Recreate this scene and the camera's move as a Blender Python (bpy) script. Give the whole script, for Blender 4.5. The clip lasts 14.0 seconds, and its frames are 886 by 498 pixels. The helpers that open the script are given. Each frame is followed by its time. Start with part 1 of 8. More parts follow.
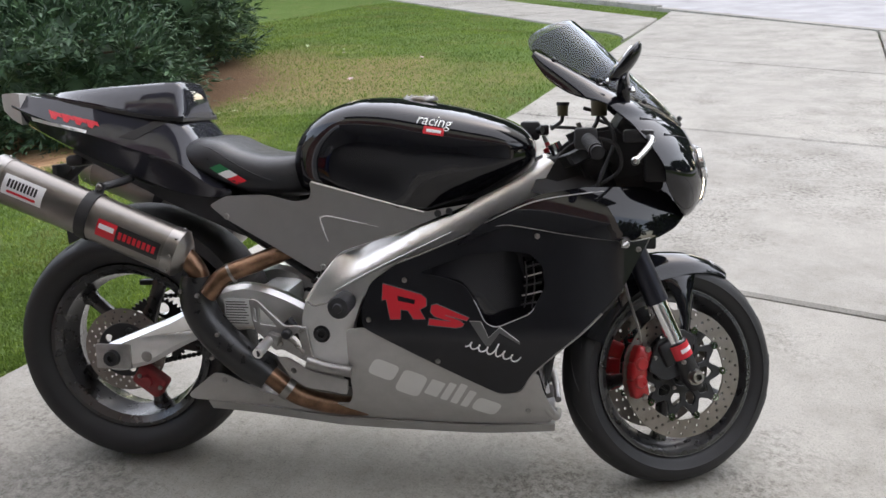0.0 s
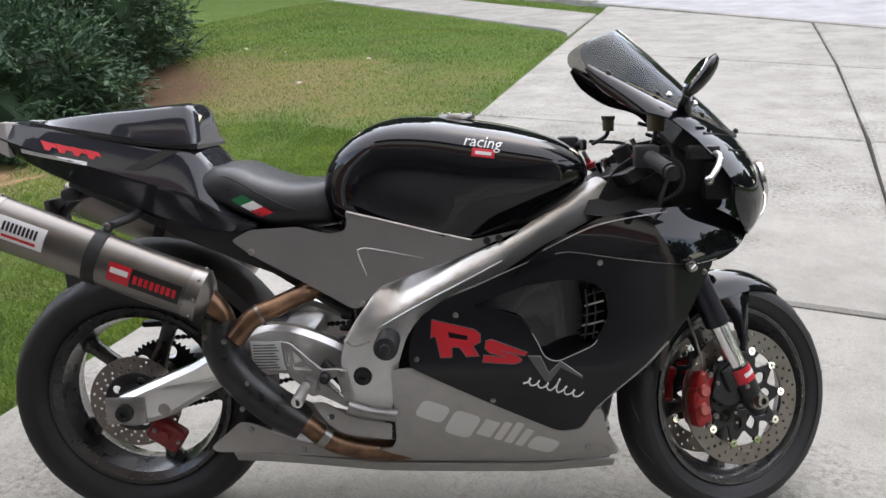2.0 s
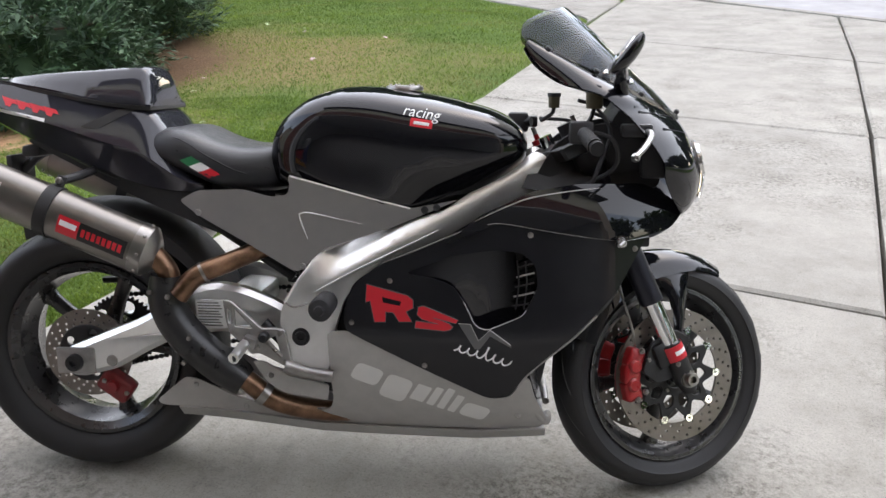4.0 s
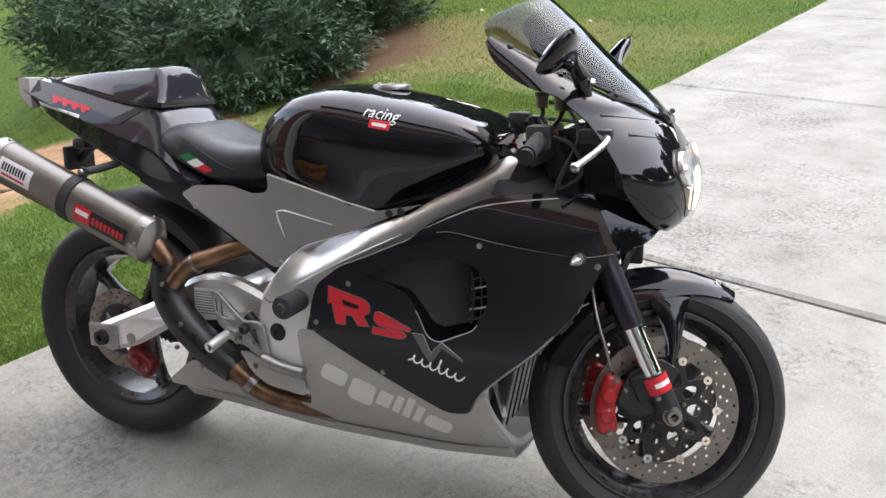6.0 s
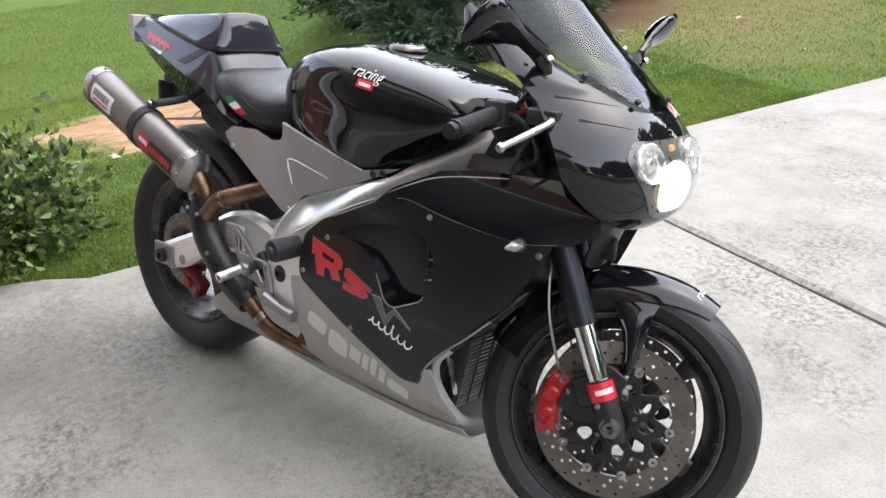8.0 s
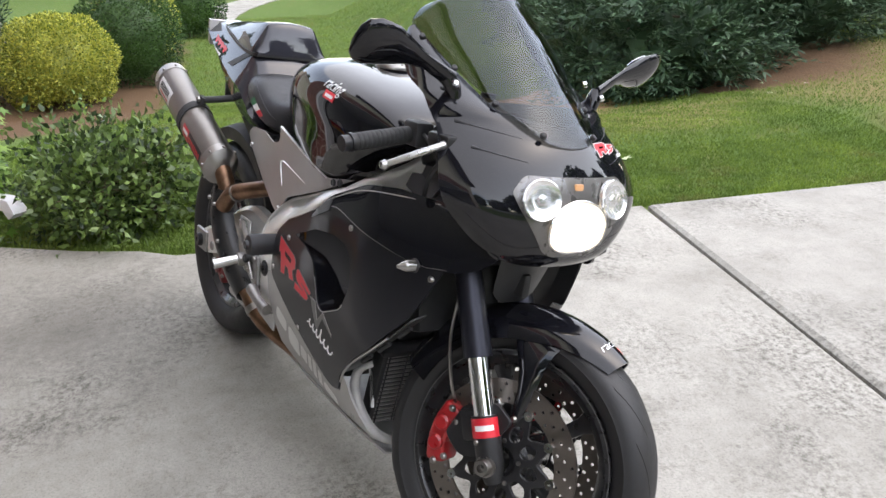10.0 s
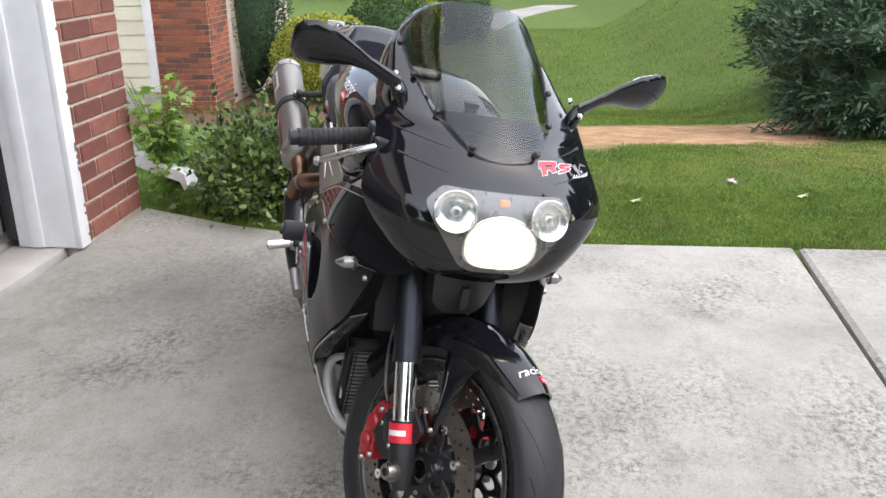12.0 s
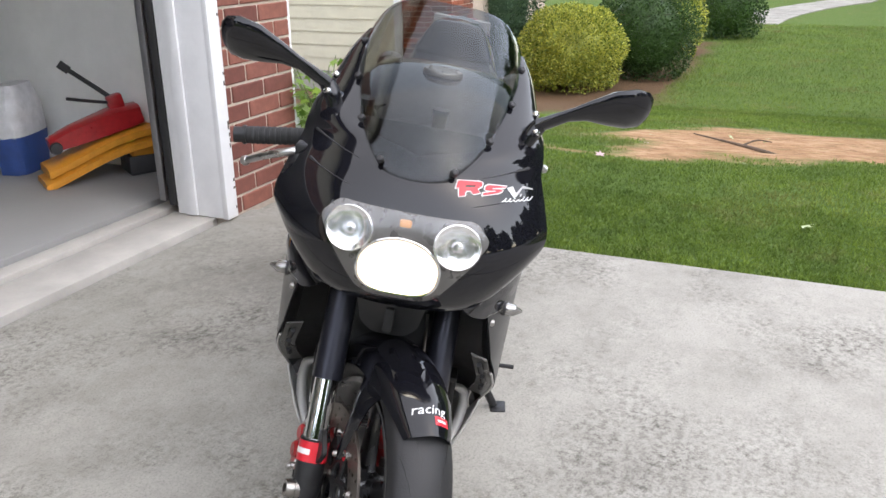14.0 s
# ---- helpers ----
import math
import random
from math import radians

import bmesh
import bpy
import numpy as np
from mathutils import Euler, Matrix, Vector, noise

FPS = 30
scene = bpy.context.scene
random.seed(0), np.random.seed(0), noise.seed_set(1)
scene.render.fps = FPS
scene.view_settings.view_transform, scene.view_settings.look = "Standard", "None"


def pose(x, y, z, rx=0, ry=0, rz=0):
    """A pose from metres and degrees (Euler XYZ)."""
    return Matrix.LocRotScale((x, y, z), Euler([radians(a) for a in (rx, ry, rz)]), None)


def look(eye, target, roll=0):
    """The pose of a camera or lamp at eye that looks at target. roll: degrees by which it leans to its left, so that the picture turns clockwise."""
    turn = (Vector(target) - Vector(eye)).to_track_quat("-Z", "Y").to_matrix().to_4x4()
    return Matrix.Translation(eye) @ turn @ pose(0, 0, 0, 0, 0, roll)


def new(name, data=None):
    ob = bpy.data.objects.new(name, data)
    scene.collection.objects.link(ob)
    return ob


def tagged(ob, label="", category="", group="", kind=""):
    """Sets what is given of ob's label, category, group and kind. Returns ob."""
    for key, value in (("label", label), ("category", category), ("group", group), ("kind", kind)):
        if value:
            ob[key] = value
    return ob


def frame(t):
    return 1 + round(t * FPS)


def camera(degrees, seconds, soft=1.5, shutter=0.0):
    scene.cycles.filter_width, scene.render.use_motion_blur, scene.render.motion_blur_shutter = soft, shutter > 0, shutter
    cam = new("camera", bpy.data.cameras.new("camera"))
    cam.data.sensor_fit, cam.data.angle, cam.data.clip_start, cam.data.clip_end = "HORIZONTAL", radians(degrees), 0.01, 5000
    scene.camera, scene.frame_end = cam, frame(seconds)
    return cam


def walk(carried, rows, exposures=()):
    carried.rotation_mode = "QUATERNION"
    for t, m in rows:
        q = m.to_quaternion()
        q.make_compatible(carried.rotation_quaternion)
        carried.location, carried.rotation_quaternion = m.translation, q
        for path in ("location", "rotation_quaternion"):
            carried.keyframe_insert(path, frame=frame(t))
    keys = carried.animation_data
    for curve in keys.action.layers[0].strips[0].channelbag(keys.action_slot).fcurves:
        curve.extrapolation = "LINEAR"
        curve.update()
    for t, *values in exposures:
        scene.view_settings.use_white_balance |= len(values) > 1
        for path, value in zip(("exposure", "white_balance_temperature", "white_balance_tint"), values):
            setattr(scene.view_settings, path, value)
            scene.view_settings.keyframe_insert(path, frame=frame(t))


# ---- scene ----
cam = camera(55.3, 14.0)
PATH = [
    (0, (0.467, -1.868, 1.334), (0.137, -0.03, 0.619), -2.4),
    (0.5, (0.369, -1.84, 1.342), (0.044, 0.002, 0.633), -1.4),
    (1, (0.289, -1.77, 1.34), (0.047, 0.08, 0.618), -1.4),
    (1.5, (0.224, -1.724, 1.353), (0.044, 0.129, 0.621), -2.0),
    (2, (0.184, -1.735, 1.362), (0.018, 0.12, 0.632), -2.9),
    (2.5, (0.16, -1.75, 1.372), (0.031, 0.106, 0.638), -3.8),
    (3, (0.182, -1.75, 1.358), (0.023, 0.106, 0.63), -3.9),
    (3.5, (0.289, -1.768, 1.342), (0.091, 0.074, 0.589), -2.3),
    (3.7, (0.32, -1.781, 1.34), (0.132, 0.059, 0.58), -1.4),
    (5.8, (0.945, -1.545, 1.337), (0.157, 0.132, 0.583), -5.3),
    (6, (0.971, -1.524, 1.326), (0.169, 0.139, 0.558), -5.3),
    (6.5, (1.043, -1.414, 1.299), (0.188, 0.207, 0.498), -2.0),
    (7, (1.138, -1.333, 1.292), (0.05, 0.158, 0.521), -3.5),
    (7.5, (1.31, -1.264, 1.289), (0.112, 0.127, 0.497), -2.0),
    (7.7, (1.366, -1.233, 1.289), (0.143, 0.127, 0.48), -3.1),
    (9.8, (1.855, -0.784, 1.226), (0.226, 0.143, 0.529), -2.5),
    (10, (1.825, -0.752, 1.241), (0.22, 0.201, 0.524), -1.8),
    (10.5, (1.873, -0.631, 1.251), (0.163, 0.134, 0.552), -2.8),
    (11, (2.005, -0.489, 1.243), (0.25, 0.117, 0.498), -2.0),
    (11.5, (2.067, -0.359, 1.239), (0.258, 0.131, 0.543), -3.2),
    (12, (2.05, -0.222, 1.219), (0.214, 0.189, 0.541), -0.7),
    (12.5, (2.047, -0.081, 1.218), (0.183, 0.135, 0.527), -0.6),
    (13, (2.099, 0.077, 1.217), (0.243, 0.16, 0.474), 1.2),
    (13.5, (2.047, 0.218, 1.211), (0.181, 0.208, 0.491), -0.4),
    (14, (1.958, 0.366, 1.219), (0.092, 0.178, 0.526), -0.8),
]
walk(cam, [(t, look(eye, target, roll)) for t, eye, target, roll in PATH], [(0, 2.15, 6950, 11.5), (3.5, 2.22, 6950, 11.5), (7.5, 2.60, 6950, 11.5), (10, 2.42, 6950, 11.5), (12, 2.35, 6950, 11.5), (14, 2.25, 6950, 11.5)])

# ---- light ----
world = bpy.data.worlds.new("sky")
world.use_nodes = True
scene.world = world
wn, wl = world.node_tree.nodes, world.node_tree.links
sky = wn.new("ShaderNodeTexSky")
sky.sky_type = "NISHITA"
sky.sun_disc = False
sky.sun_elevation, sky.sun_rotation = radians(52), radians(25)
sky.air_density, sky.dust_density, sky.ozone_density = 1.0, 0.6, 1.0
soft_sky = wn.new("ShaderNodeHueSaturation")
soft_sky.inputs["Saturation"].default_value = 0.62
wl.new(sky.outputs[0], soft_sky.inputs["Color"])
wl.new(soft_sky.outputs[0], wn["Background"].inputs["Color"])
wn["Background"].inputs["Strength"].default_value = 0.15
sun = bpy.data.lights.new("sun", "SUN")
sun.energy, sun.angle, sun.color = 0.62, radians(150), (1.0, 0.88, 0.70)
sun_ob = new("sun", sun)
sun_ob.matrix_world = look((8, 17, 26), (0, 0, 0))


# ---- materials ----
def tree(name):
    m = bpy.data.materials.new(name)
    m.use_nodes = True
    return m, m.node_tree.nodes, m.node_tree.links, m.node_tree.nodes["Principled BSDF"]


def noise_node(n, l, scale, detail=4.0, rough=0.6, coords="Object"):
    co = n.new("ShaderNodeTexCoord")
    t = n.new("ShaderNodeTexNoise")
    t.inputs["Scale"].default_value, t.inputs["Detail"].default_value, t.inputs["Roughness"].default_value = scale, detail, rough
    l.new(co.outputs[coords], t.inputs["Vector"])
    return t


def ramp(n, l, source, stops):
    r = n.new("ShaderNodeValToRGB")
    e = r.color_ramp.elements
    while len(e) < len(stops):
        e.new(0.5)
    for el, (p, c) in zip(e, stops):
        el.position, el.color = p, (*c, 1) if len(c) == 3 else c
    l.new(source, r.inputs[0])
    return r


def mixed(n, l, fac, a, b, mode="MIX"):
    m = n.new("ShaderNodeMix")
    m.data_type, m.blend_type = "RGBA", mode
    for key, v in ((0, fac), (6, a), (7, b)):
        if isinstance(v, (int, float)):
            m.inputs[key].default_value = v
        elif isinstance(v, tuple):
            m.inputs[key].default_value = (*v, 1)
        else:
            l.new(v, m.inputs[key])
    return m.outputs[2]


def bumped(n, l, b, height, strength, distance):
    k = n.new("ShaderNodeBump")
    k.inputs["Strength"].default_value, k.inputs["Distance"].default_value = strength, distance
    l.new(height, k.inputs["Height"])
    l.new(k.outputs[0], b.inputs["Normal"])


def plain(name, color, rough=0.5, metal=0.0, vary=0.12, scale=14.0, grain=260.0, bump=0.05, coat=0.0, coat_rough=0.03, rough_vary=0.1, spec=0.5):
    """A surface with stains at a large scale, grain at a small one and uneven gloss."""
    m, n, l, b = tree(name)
    big, small = noise_node(n, l, scale, 5), noise_node(n, l, grain, 3)
    dark = tuple(c * (1 - vary * 1.6) for c in color)
    lit = tuple(min(1, c * (1 + vary)) for c in color)
    r = ramp(n, l, big.outputs["Fac"], ((0.3, dark), (0.7, lit)))
    col = mixed(n, l, 0.25 * min(1, vary * 4), r.outputs[0], small.outputs["Color"], "SOFT_LIGHT")
    l.new(col, b.inputs["Base Color"])
    rr = ramp(n, l, big.outputs["Fac"], ((0.25, (max(0.0, rough - rough_vary),) * 3), (0.75, (min(1, rough + rough_vary),) * 3)))
    l.new(rr.outputs[0], b.inputs["Roughness"])
    b.inputs["Metallic"].default_value = metal
    b.inputs["Specular IOR Level"].default_value = spec
    b.inputs["Coat Weight"].default_value, b.inputs["Coat Roughness"].default_value = coat, coat_rough
    if bump:
        bumped(n, l, b, small.outputs["Fac"], bump, 0.002)
    return m


def concrete_material(name, base, stain):
    m, n, l, b = tree(name)
    big, mid = noise_node(n, l, 0.55, 6, 0.65), noise_node(n, l, 30.0, 10, 0.85)
    fine, blot = noise_node(n, l, 150.0, 4, 0.8), noise_node(n, l, 2.6, 9, 0.72)
    per = n.new("ShaderNodeObjectInfo")
    c = ramp(n, l, big.outputs["Fac"], ((0.34, stain), (0.62, base)))
    c2 = ramp(n, l, mid.outputs["Fac"], ((0.32, (0.76, 0.755, 0.745)), (0.45, (0.97, 0.97, 0.965)), (0.70, (1.05, 1.05, 1.04))))
    c3 = ramp(n, l, fine.outputs["Fac"], ((0.32, (0.60, 0.60, 0.59)), (0.46, (0.96, 0.96, 0.955)), (0.68, (1.10, 1.10, 1.09))))
    c4 = ramp(n, l, blot.outputs["Fac"], ((0.32, (0.58, 0.572, 0.56)), (0.45, (0.86, 0.855, 0.845)), (0.58, (1.06, 1.06, 1.06))))
    col = mixed(n, l, 1.0, c.outputs[0], c2.outputs[0], "MULTIPLY")
    col = mixed(n, l, 1.0, col, c3.outputs[0], "MULTIPLY")
    col = mixed(n, l, 0.7, col, c4.outputs[0], "MULTIPLY")
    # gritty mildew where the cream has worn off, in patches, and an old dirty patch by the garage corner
    speck, where = noise_node(n, l, 46.0, 8, 0.8), noise_node(n, l, 1.1, 8, 0.72)
    sp = ramp(n, l, speck.outputs["Fac"], ((0.36, (0.24, 0.236, 0.23)), (0.44, (0.52, 0.515, 0.505)), (0.55, (1, 1, 1))))
    spw = ramp(n, l, where.outputs["Fac"], ((0.46, (0.04, 0.04, 0.04)), (0.60, (1, 1, 1))))
    col = mixed(n, l, spw.outputs[0], col, mixed(n, l, 1.0, col, sp.outputs[0], "MULTIPLY"))
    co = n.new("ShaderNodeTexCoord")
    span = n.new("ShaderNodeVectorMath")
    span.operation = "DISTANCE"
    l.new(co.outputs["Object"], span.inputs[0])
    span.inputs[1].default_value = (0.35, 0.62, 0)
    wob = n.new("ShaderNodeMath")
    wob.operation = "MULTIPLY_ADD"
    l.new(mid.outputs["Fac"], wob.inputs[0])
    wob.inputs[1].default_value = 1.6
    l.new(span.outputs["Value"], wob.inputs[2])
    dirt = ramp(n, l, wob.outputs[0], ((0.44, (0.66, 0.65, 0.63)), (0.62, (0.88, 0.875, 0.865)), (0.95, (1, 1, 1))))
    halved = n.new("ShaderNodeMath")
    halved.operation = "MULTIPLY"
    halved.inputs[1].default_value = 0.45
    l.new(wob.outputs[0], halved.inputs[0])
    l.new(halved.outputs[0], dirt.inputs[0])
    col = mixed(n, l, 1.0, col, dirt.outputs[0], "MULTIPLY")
    pr = ramp(n, l, per.outputs["Random"], ((0, (0.95, 0.95, 0.95)), (1, (1.04, 1.04, 1.03))))
    col = mixed(n, l, 1.0, col, pr.outputs[0], "MULTIPLY")
    l.new(col, b.inputs["Base Color"])
    b.inputs["Roughness"].default_value = 0.88
    b.inputs["Specular IOR Level"].default_value = 0.3
    add = n.new("ShaderNodeMath")
    add.operation = "ADD"
    l.new(fine.outputs["Fac"], add.inputs[0])
    l.new(mid.outputs["Fac"], add.inputs[1])
    bumped(n, l, b, add.outputs[0], 0.35, 0.004)
    return m


def ground_material():
    """Lawn soil: green turf, thin brownish turf, bare reddish clay and pine mulch, each where it lies."""
    m, n, l, b = tree("lawn_soil")
    big, mid, fine = noise_node(n, l, 0.5, 5), noise_node(n, l, 3.0, 6, 0.7), noise_node(n, l, 60.0, 4, 0.7)
    green = ramp(n, l, fine.outputs["Fac"], ((0.3, (0.045, 0.078, 0.017)), (0.7, (0.125, 0.19, 0.045))))
    dry = ramp(n, l, fine.outputs["Fac"], ((0.3, (0.10, 0.075, 0.03)), (0.7, (0.30, 0.235, 0.11))))
    clay = ramp(n, l, mid.outputs["Fac"], ((0.3, (0.24, 0.130, 0.066)), (0.5, (0.38, 0.225, 0.125)), (0.7, (0.52, 0.345, 0.21))))
    mulch = ramp(n, l, fine.outputs["Fac"], ((0.3, (0.048, 0.028, 0.016)), (0.7, (0.185, 0.115, 0.066))))
    dryness = ramp(n, l, mid.outputs["Fac"], ((0.55, (0, 0, 0)), (0.78, (0.8, 0.8, 0.8))))
    col = mixed(n, l, dryness.outputs[0], green.outputs[0], dry.outputs[0])
    at = {}
    for key in ("clay", "mulch", "dry"):
        at[key] = n.new("ShaderNodeAttribute")
        at[key].attribute_name = key
    col = mixed(n, l, at["dry"].outputs["Fac"], col, dry.outputs[0])
    ragged = n.new("ShaderNodeMath")
    ragged.operation = "MULTIPLY_ADD"
    l.new(noise_node(n, l, 5.0, 10, 0.75).outputs["Fac"], ragged.inputs[0])
    ragged.inputs[1].default_value = 1.5
    l.new(at["clay"].outputs["Fac"], ragged.inputs[2])
    bare = ramp(n, l, ragged.outputs[0], ((0.0, (0, 0, 0)), (1.0, (1, 1, 1))))
    less = n.new("ShaderNodeMath")
    less.operation = "MULTIPLY_ADD"
    less.inputs[1].default_value, less.inputs[2].default_value = 1.6, -1.75
    l.new(ragged.outputs[0], less.inputs[0])
    l.new(less.outputs[0], bare.inputs[0])
    crumbs = ramp(n, l, noise_node(n, l, 9.0, 8, 0.75).outputs["Fac"], ((0.34, (0.55, 0.52, 0.48)), (0.50, (1, 1, 1)), (0.70, (1.12, 1.12, 1.12))))
    col = mixed(n, l, bare.outputs[0], col, mixed(n, l, 1.0, clay.outputs[0], crumbs.outputs[0], "MULTIPLY"))
    col = mixed(n, l, at["mulch"].outputs["Fac"], col, mulch.outputs[0])
    l.new(col, b.inputs["Base Color"])
    b.inputs["Roughness"].default_value = 0.95
    b.inputs["Specular IOR Level"].default_value = 0.15
    bumped(n, l, b, fine.outputs["Fac"], 0.8, 0.02)
    return m


def leaf_material(name, dark, light, shine=0.4, back=0.25, straw=None):
    m, n, l, b = tree(name)
    geo = n.new("ShaderNodeNewGeometry")
    r = ramp(n, l, geo.outputs["Random Per Island"], ((0.0, dark), (1.0, light)))
    patch = noise_node(n, l, 5.0, 3)
    pr = ramp(n, l, patch.outputs["Fac"], ((0.3, (0.70, 0.74, 0.7)), (0.7, (1.2, 1.14, 1.0))))
    col = mixed(n, l, 1.0, r.outputs[0], pr.outputs[0], "MULTIPLY")
    if straw:
        tone = ramp(n, l, noise_node(n, l, 0.9, 6, 0.6).outputs["Fac"], ((0.36, (0.74, 0.78, 0.74)), (0.62, (1.28, 1.20, 1.05))))
        col = mixed(n, l, 1.0, col, tone.outputs[0], "MULTIPLY")
        where = noise_node(n, l, 1.1, 5, 0.65)
        wr = ramp(n, l, where.outputs["Fac"], ((0.54, (0, 0, 0)), (0.74, (0.7, 0.7, 0.7))))
        col = mixed(n, l, wr.outputs[0], col, straw)
    l.new(col, b.inputs["Base Color"])
    b.inputs["Roughness"].default_value = shine
    b.inputs["Specular IOR Level"].default_value = 0.35
    tr = n.new("ShaderNodeBsdfTranslucent")
    l.new(col, tr.inputs["Color"])
    mx = n.new("ShaderNodeMixShader")
    mx.inputs[0].default_value = back
    l.new(b.outputs[0], mx.inputs[1])
    l.new(tr.outputs[0], mx.inputs[2])
    l.new(mx.outputs[0], n["Material Output"].inputs["Surface"])
    return m


def brick_material(name, dark, light):
    m, n, l, b = tree(name)
    info = n.new("ShaderNodeObjectInfo")
    r = ramp(n, l, info.outputs["Random"], ((0.0, dark), (0.55, tuple((a + c) / 2 for a, c in zip(dark, light))), (1.0, light)))
    s, f = noise_node(n, l, 18.0, 5, 0.7), noise_node(n, l, 170.0, 3)
    sr = ramp(n, l, s.outputs["Fac"], ((0.3, (0.72, 0.7, 0.7)), (0.7, (1.12, 1.1, 1.08))))
    col = mixed(n, l, 1.0, r.outputs[0], sr.outputs[0], "MULTIPLY")
    l.new(col, b.inputs["Base Color"])
    b.inputs["Roughness"].default_value = 0.85
    bumped(n, l, b, f.outputs["Fac"], 0.4, 0.003)
    return m


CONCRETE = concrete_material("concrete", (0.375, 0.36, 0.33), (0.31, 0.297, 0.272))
GARAGE_CONCRETE = plain("garage_concrete", (0.26, 0.256, 0.25), 0.7, vary=0.08, scale=1.3, grain=60, bump=0.1)
SILL_CONCRETE = plain("sill_concrete", (0.42, 0.40, 0.365), 0.85, vary=0.10, scale=5, grain=90, bump=0.3)
ASPHALT = plain("road_surface", (0.36, 0.355, 0.36), 0.9, vary=0.15, scale=2.0, grain=120, bump=0.5)
SOIL = ground_material()
GRASS = leaf_material("grass_blade", (0.090, 0.150, 0.028), (0.190, 0.285, 0.062), 0.5, 0.35, (0.27, 0.20, 0.095))
JUNIPER = leaf_material("juniper_needle", (0.015, 0.042, 0.024), (0.085, 0.155, 0.082), 0.55, 0.1)
BOX_DARK = leaf_material("dark_box_leaf", (0.015, 0.045, 0.014), (0.075, 0.15, 0.04), 0.4)
BOX_GOLD = leaf_material("golden_privet_leaf", (0.085, 0.15, 0.022), (0.62, 0.62, 0.13), 0.4)
SHRUB_LEAF = leaf_material("shrub_leaf", (0.010, 0.026, 0.010), (0.19, 0.29, 0.085), 0.35)
MAPLE_LEAF = leaf_material("maple_leaf", (0.10, 0.21, 0.03), (0.30, 0.46, 0.09), 0.4, 0.4)
BARK = plain("bark", (0.12, 0.085, 0.06), 0.9, vary=0.3, scale=30)
BRICK = brick_material("red_brick", (0.150, 0.050, 0.038), (0.260, 0.098, 0.070))
BRICK_FAR = brick_material("orange_brick", (0.09, 0.042, 0.03), (0.36, 0.10, 0.048))
MORTAR = plain("mortar", (0.50, 0.42, 0.345), 0.95, vary=0.12, scale=20, bump=0.4)
WHITE_PAINT = plain("white_paint", (0.80, 0.80, 0.81), 0.45, vary=0.05, scale=6)
BARE_WOOD = plain("weathered_wood", (0.16, 0.14, 0.12), 0.9, vary=0.25)
SIDING = plain("cream_siding", (0.62, 0.58, 0.45), 0.6, vary=0.05, scale=3)
PLASTER = plain("garage_plaster", (0.82, 0.82, 0.80), 0.9, vary=0.06, scale=3)
DARK_RUBBER = plain("dark_rubber", (0.02, 0.02, 0.021), 0.7, vary=0.2)
ROOFING = plain("roofing", (0.10, 0.09, 0.085), 0.9, vary=0.2)


# ---- mesh helpers ----
def mesh_of(bm, name):
    me = bpy.data.meshes.new(name)
    bm.to_mesh(me)
    bm.free()
    return me


def part(name, bm, material, parent=None, label="", smooth=True, sharp=35):
    """One mesh object from a bmesh (or a finished mesh), under its thing or part."""
    me = bm if isinstance(bm, bpy.types.Mesh) else mesh_of(bm, name)
    ob = new(name, me)
    if not me.materials:
        me.materials.append(material)
    if smooth:
        me.polygons.foreach_set("use_smooth", [True] * len(me.polygons))
        if sharp < 180:
            me.set_sharp_from_angle(angle=radians(sharp))
    if parent is not None:
        ob.parent = parent
    if label:
        tagged(ob, label)
    return ob


def block(lo, hi, bevel=0.0, segments=2, m=None):
    """A box from corner to corner, its edges rounded."""
    bm = bmesh.new()
    bmesh.ops.create_cube(bm, size=1)
    size = [b - a for a, b in zip(lo, hi)]
    bmesh.ops.scale(bm, vec=size, verts=bm.verts)
    bmesh.ops.translate(bm, vec=[(a + b) / 2 for a, b in zip(lo, hi)], verts=bm.verts)
    if bevel:
        bmesh.ops.bevel(bm, geom=bm.edges[:], offset=bevel, segments=segments, affect="EDGES", profile=0.5)
    if m is not None:
        bmesh.ops.transform(bm, matrix=m, verts=bm.verts)
    return bm


def join(*bms):
    """One bmesh out of several."""
    out = bmesh.new()
    for b in bms:
        me = mesh_of(b, "joined")
        out.from_mesh(me)
        bpy.data.meshes.remove(me)
    return out


def loft(rings, cap=True, closed=True):
    bm = bmesh.new()
    rr = [[bm.verts.new(q) for q in ring] for ring in rings]
    for a, b in zip(rr, rr[1:]):
        for j in range(len(a) - (0 if closed else 1)):
            bm.faces.new((a[j], a[(j + 1) % len(a)], b[(j + 1) % len(a)], b[j]))
    if cap and closed:
        bm.faces.new(rr[0][::-1]), bm.faces.new(rr[-1])
    bmesh.ops.recalc_face_normals(bm, faces=bm.faces)
    return bm


# ---- the plot: x to the right along the garage front, y out towards the street ----
HOUSE = pose(-1.64, -1.0, 0, 0, 0, -18)
EDGE, MIDDLE, FAR_EDGE = -0.22, 2.45, 5.15


def ramp01(v, a, b):
    return min(1.0, max(0.0, (v - a) / (b - a)))


STREET, RUN = Vector((0.6, 0.8)), Vector((-0.8, 0.6))
CORNER = Vector((-0.57, 10.2))


def street(x, y):
    """How far a place lies past the near edge of the sidewalk, which runs aslant to the house."""
    return (x - CORNER.x) * STREET.x + (y - CORNER.y) * STREET.y


def drive_edge(y):
    """The driveway's edge beside the lawn, which drifts a little on its way to the street."""
    return EDGE + 0.03 * ramp01(y, 3.0, 5.6) - 0.24 * ramp01(y, 5.6, 8.75) - 0.14 * ramp01(y, 8.75, 10.2)


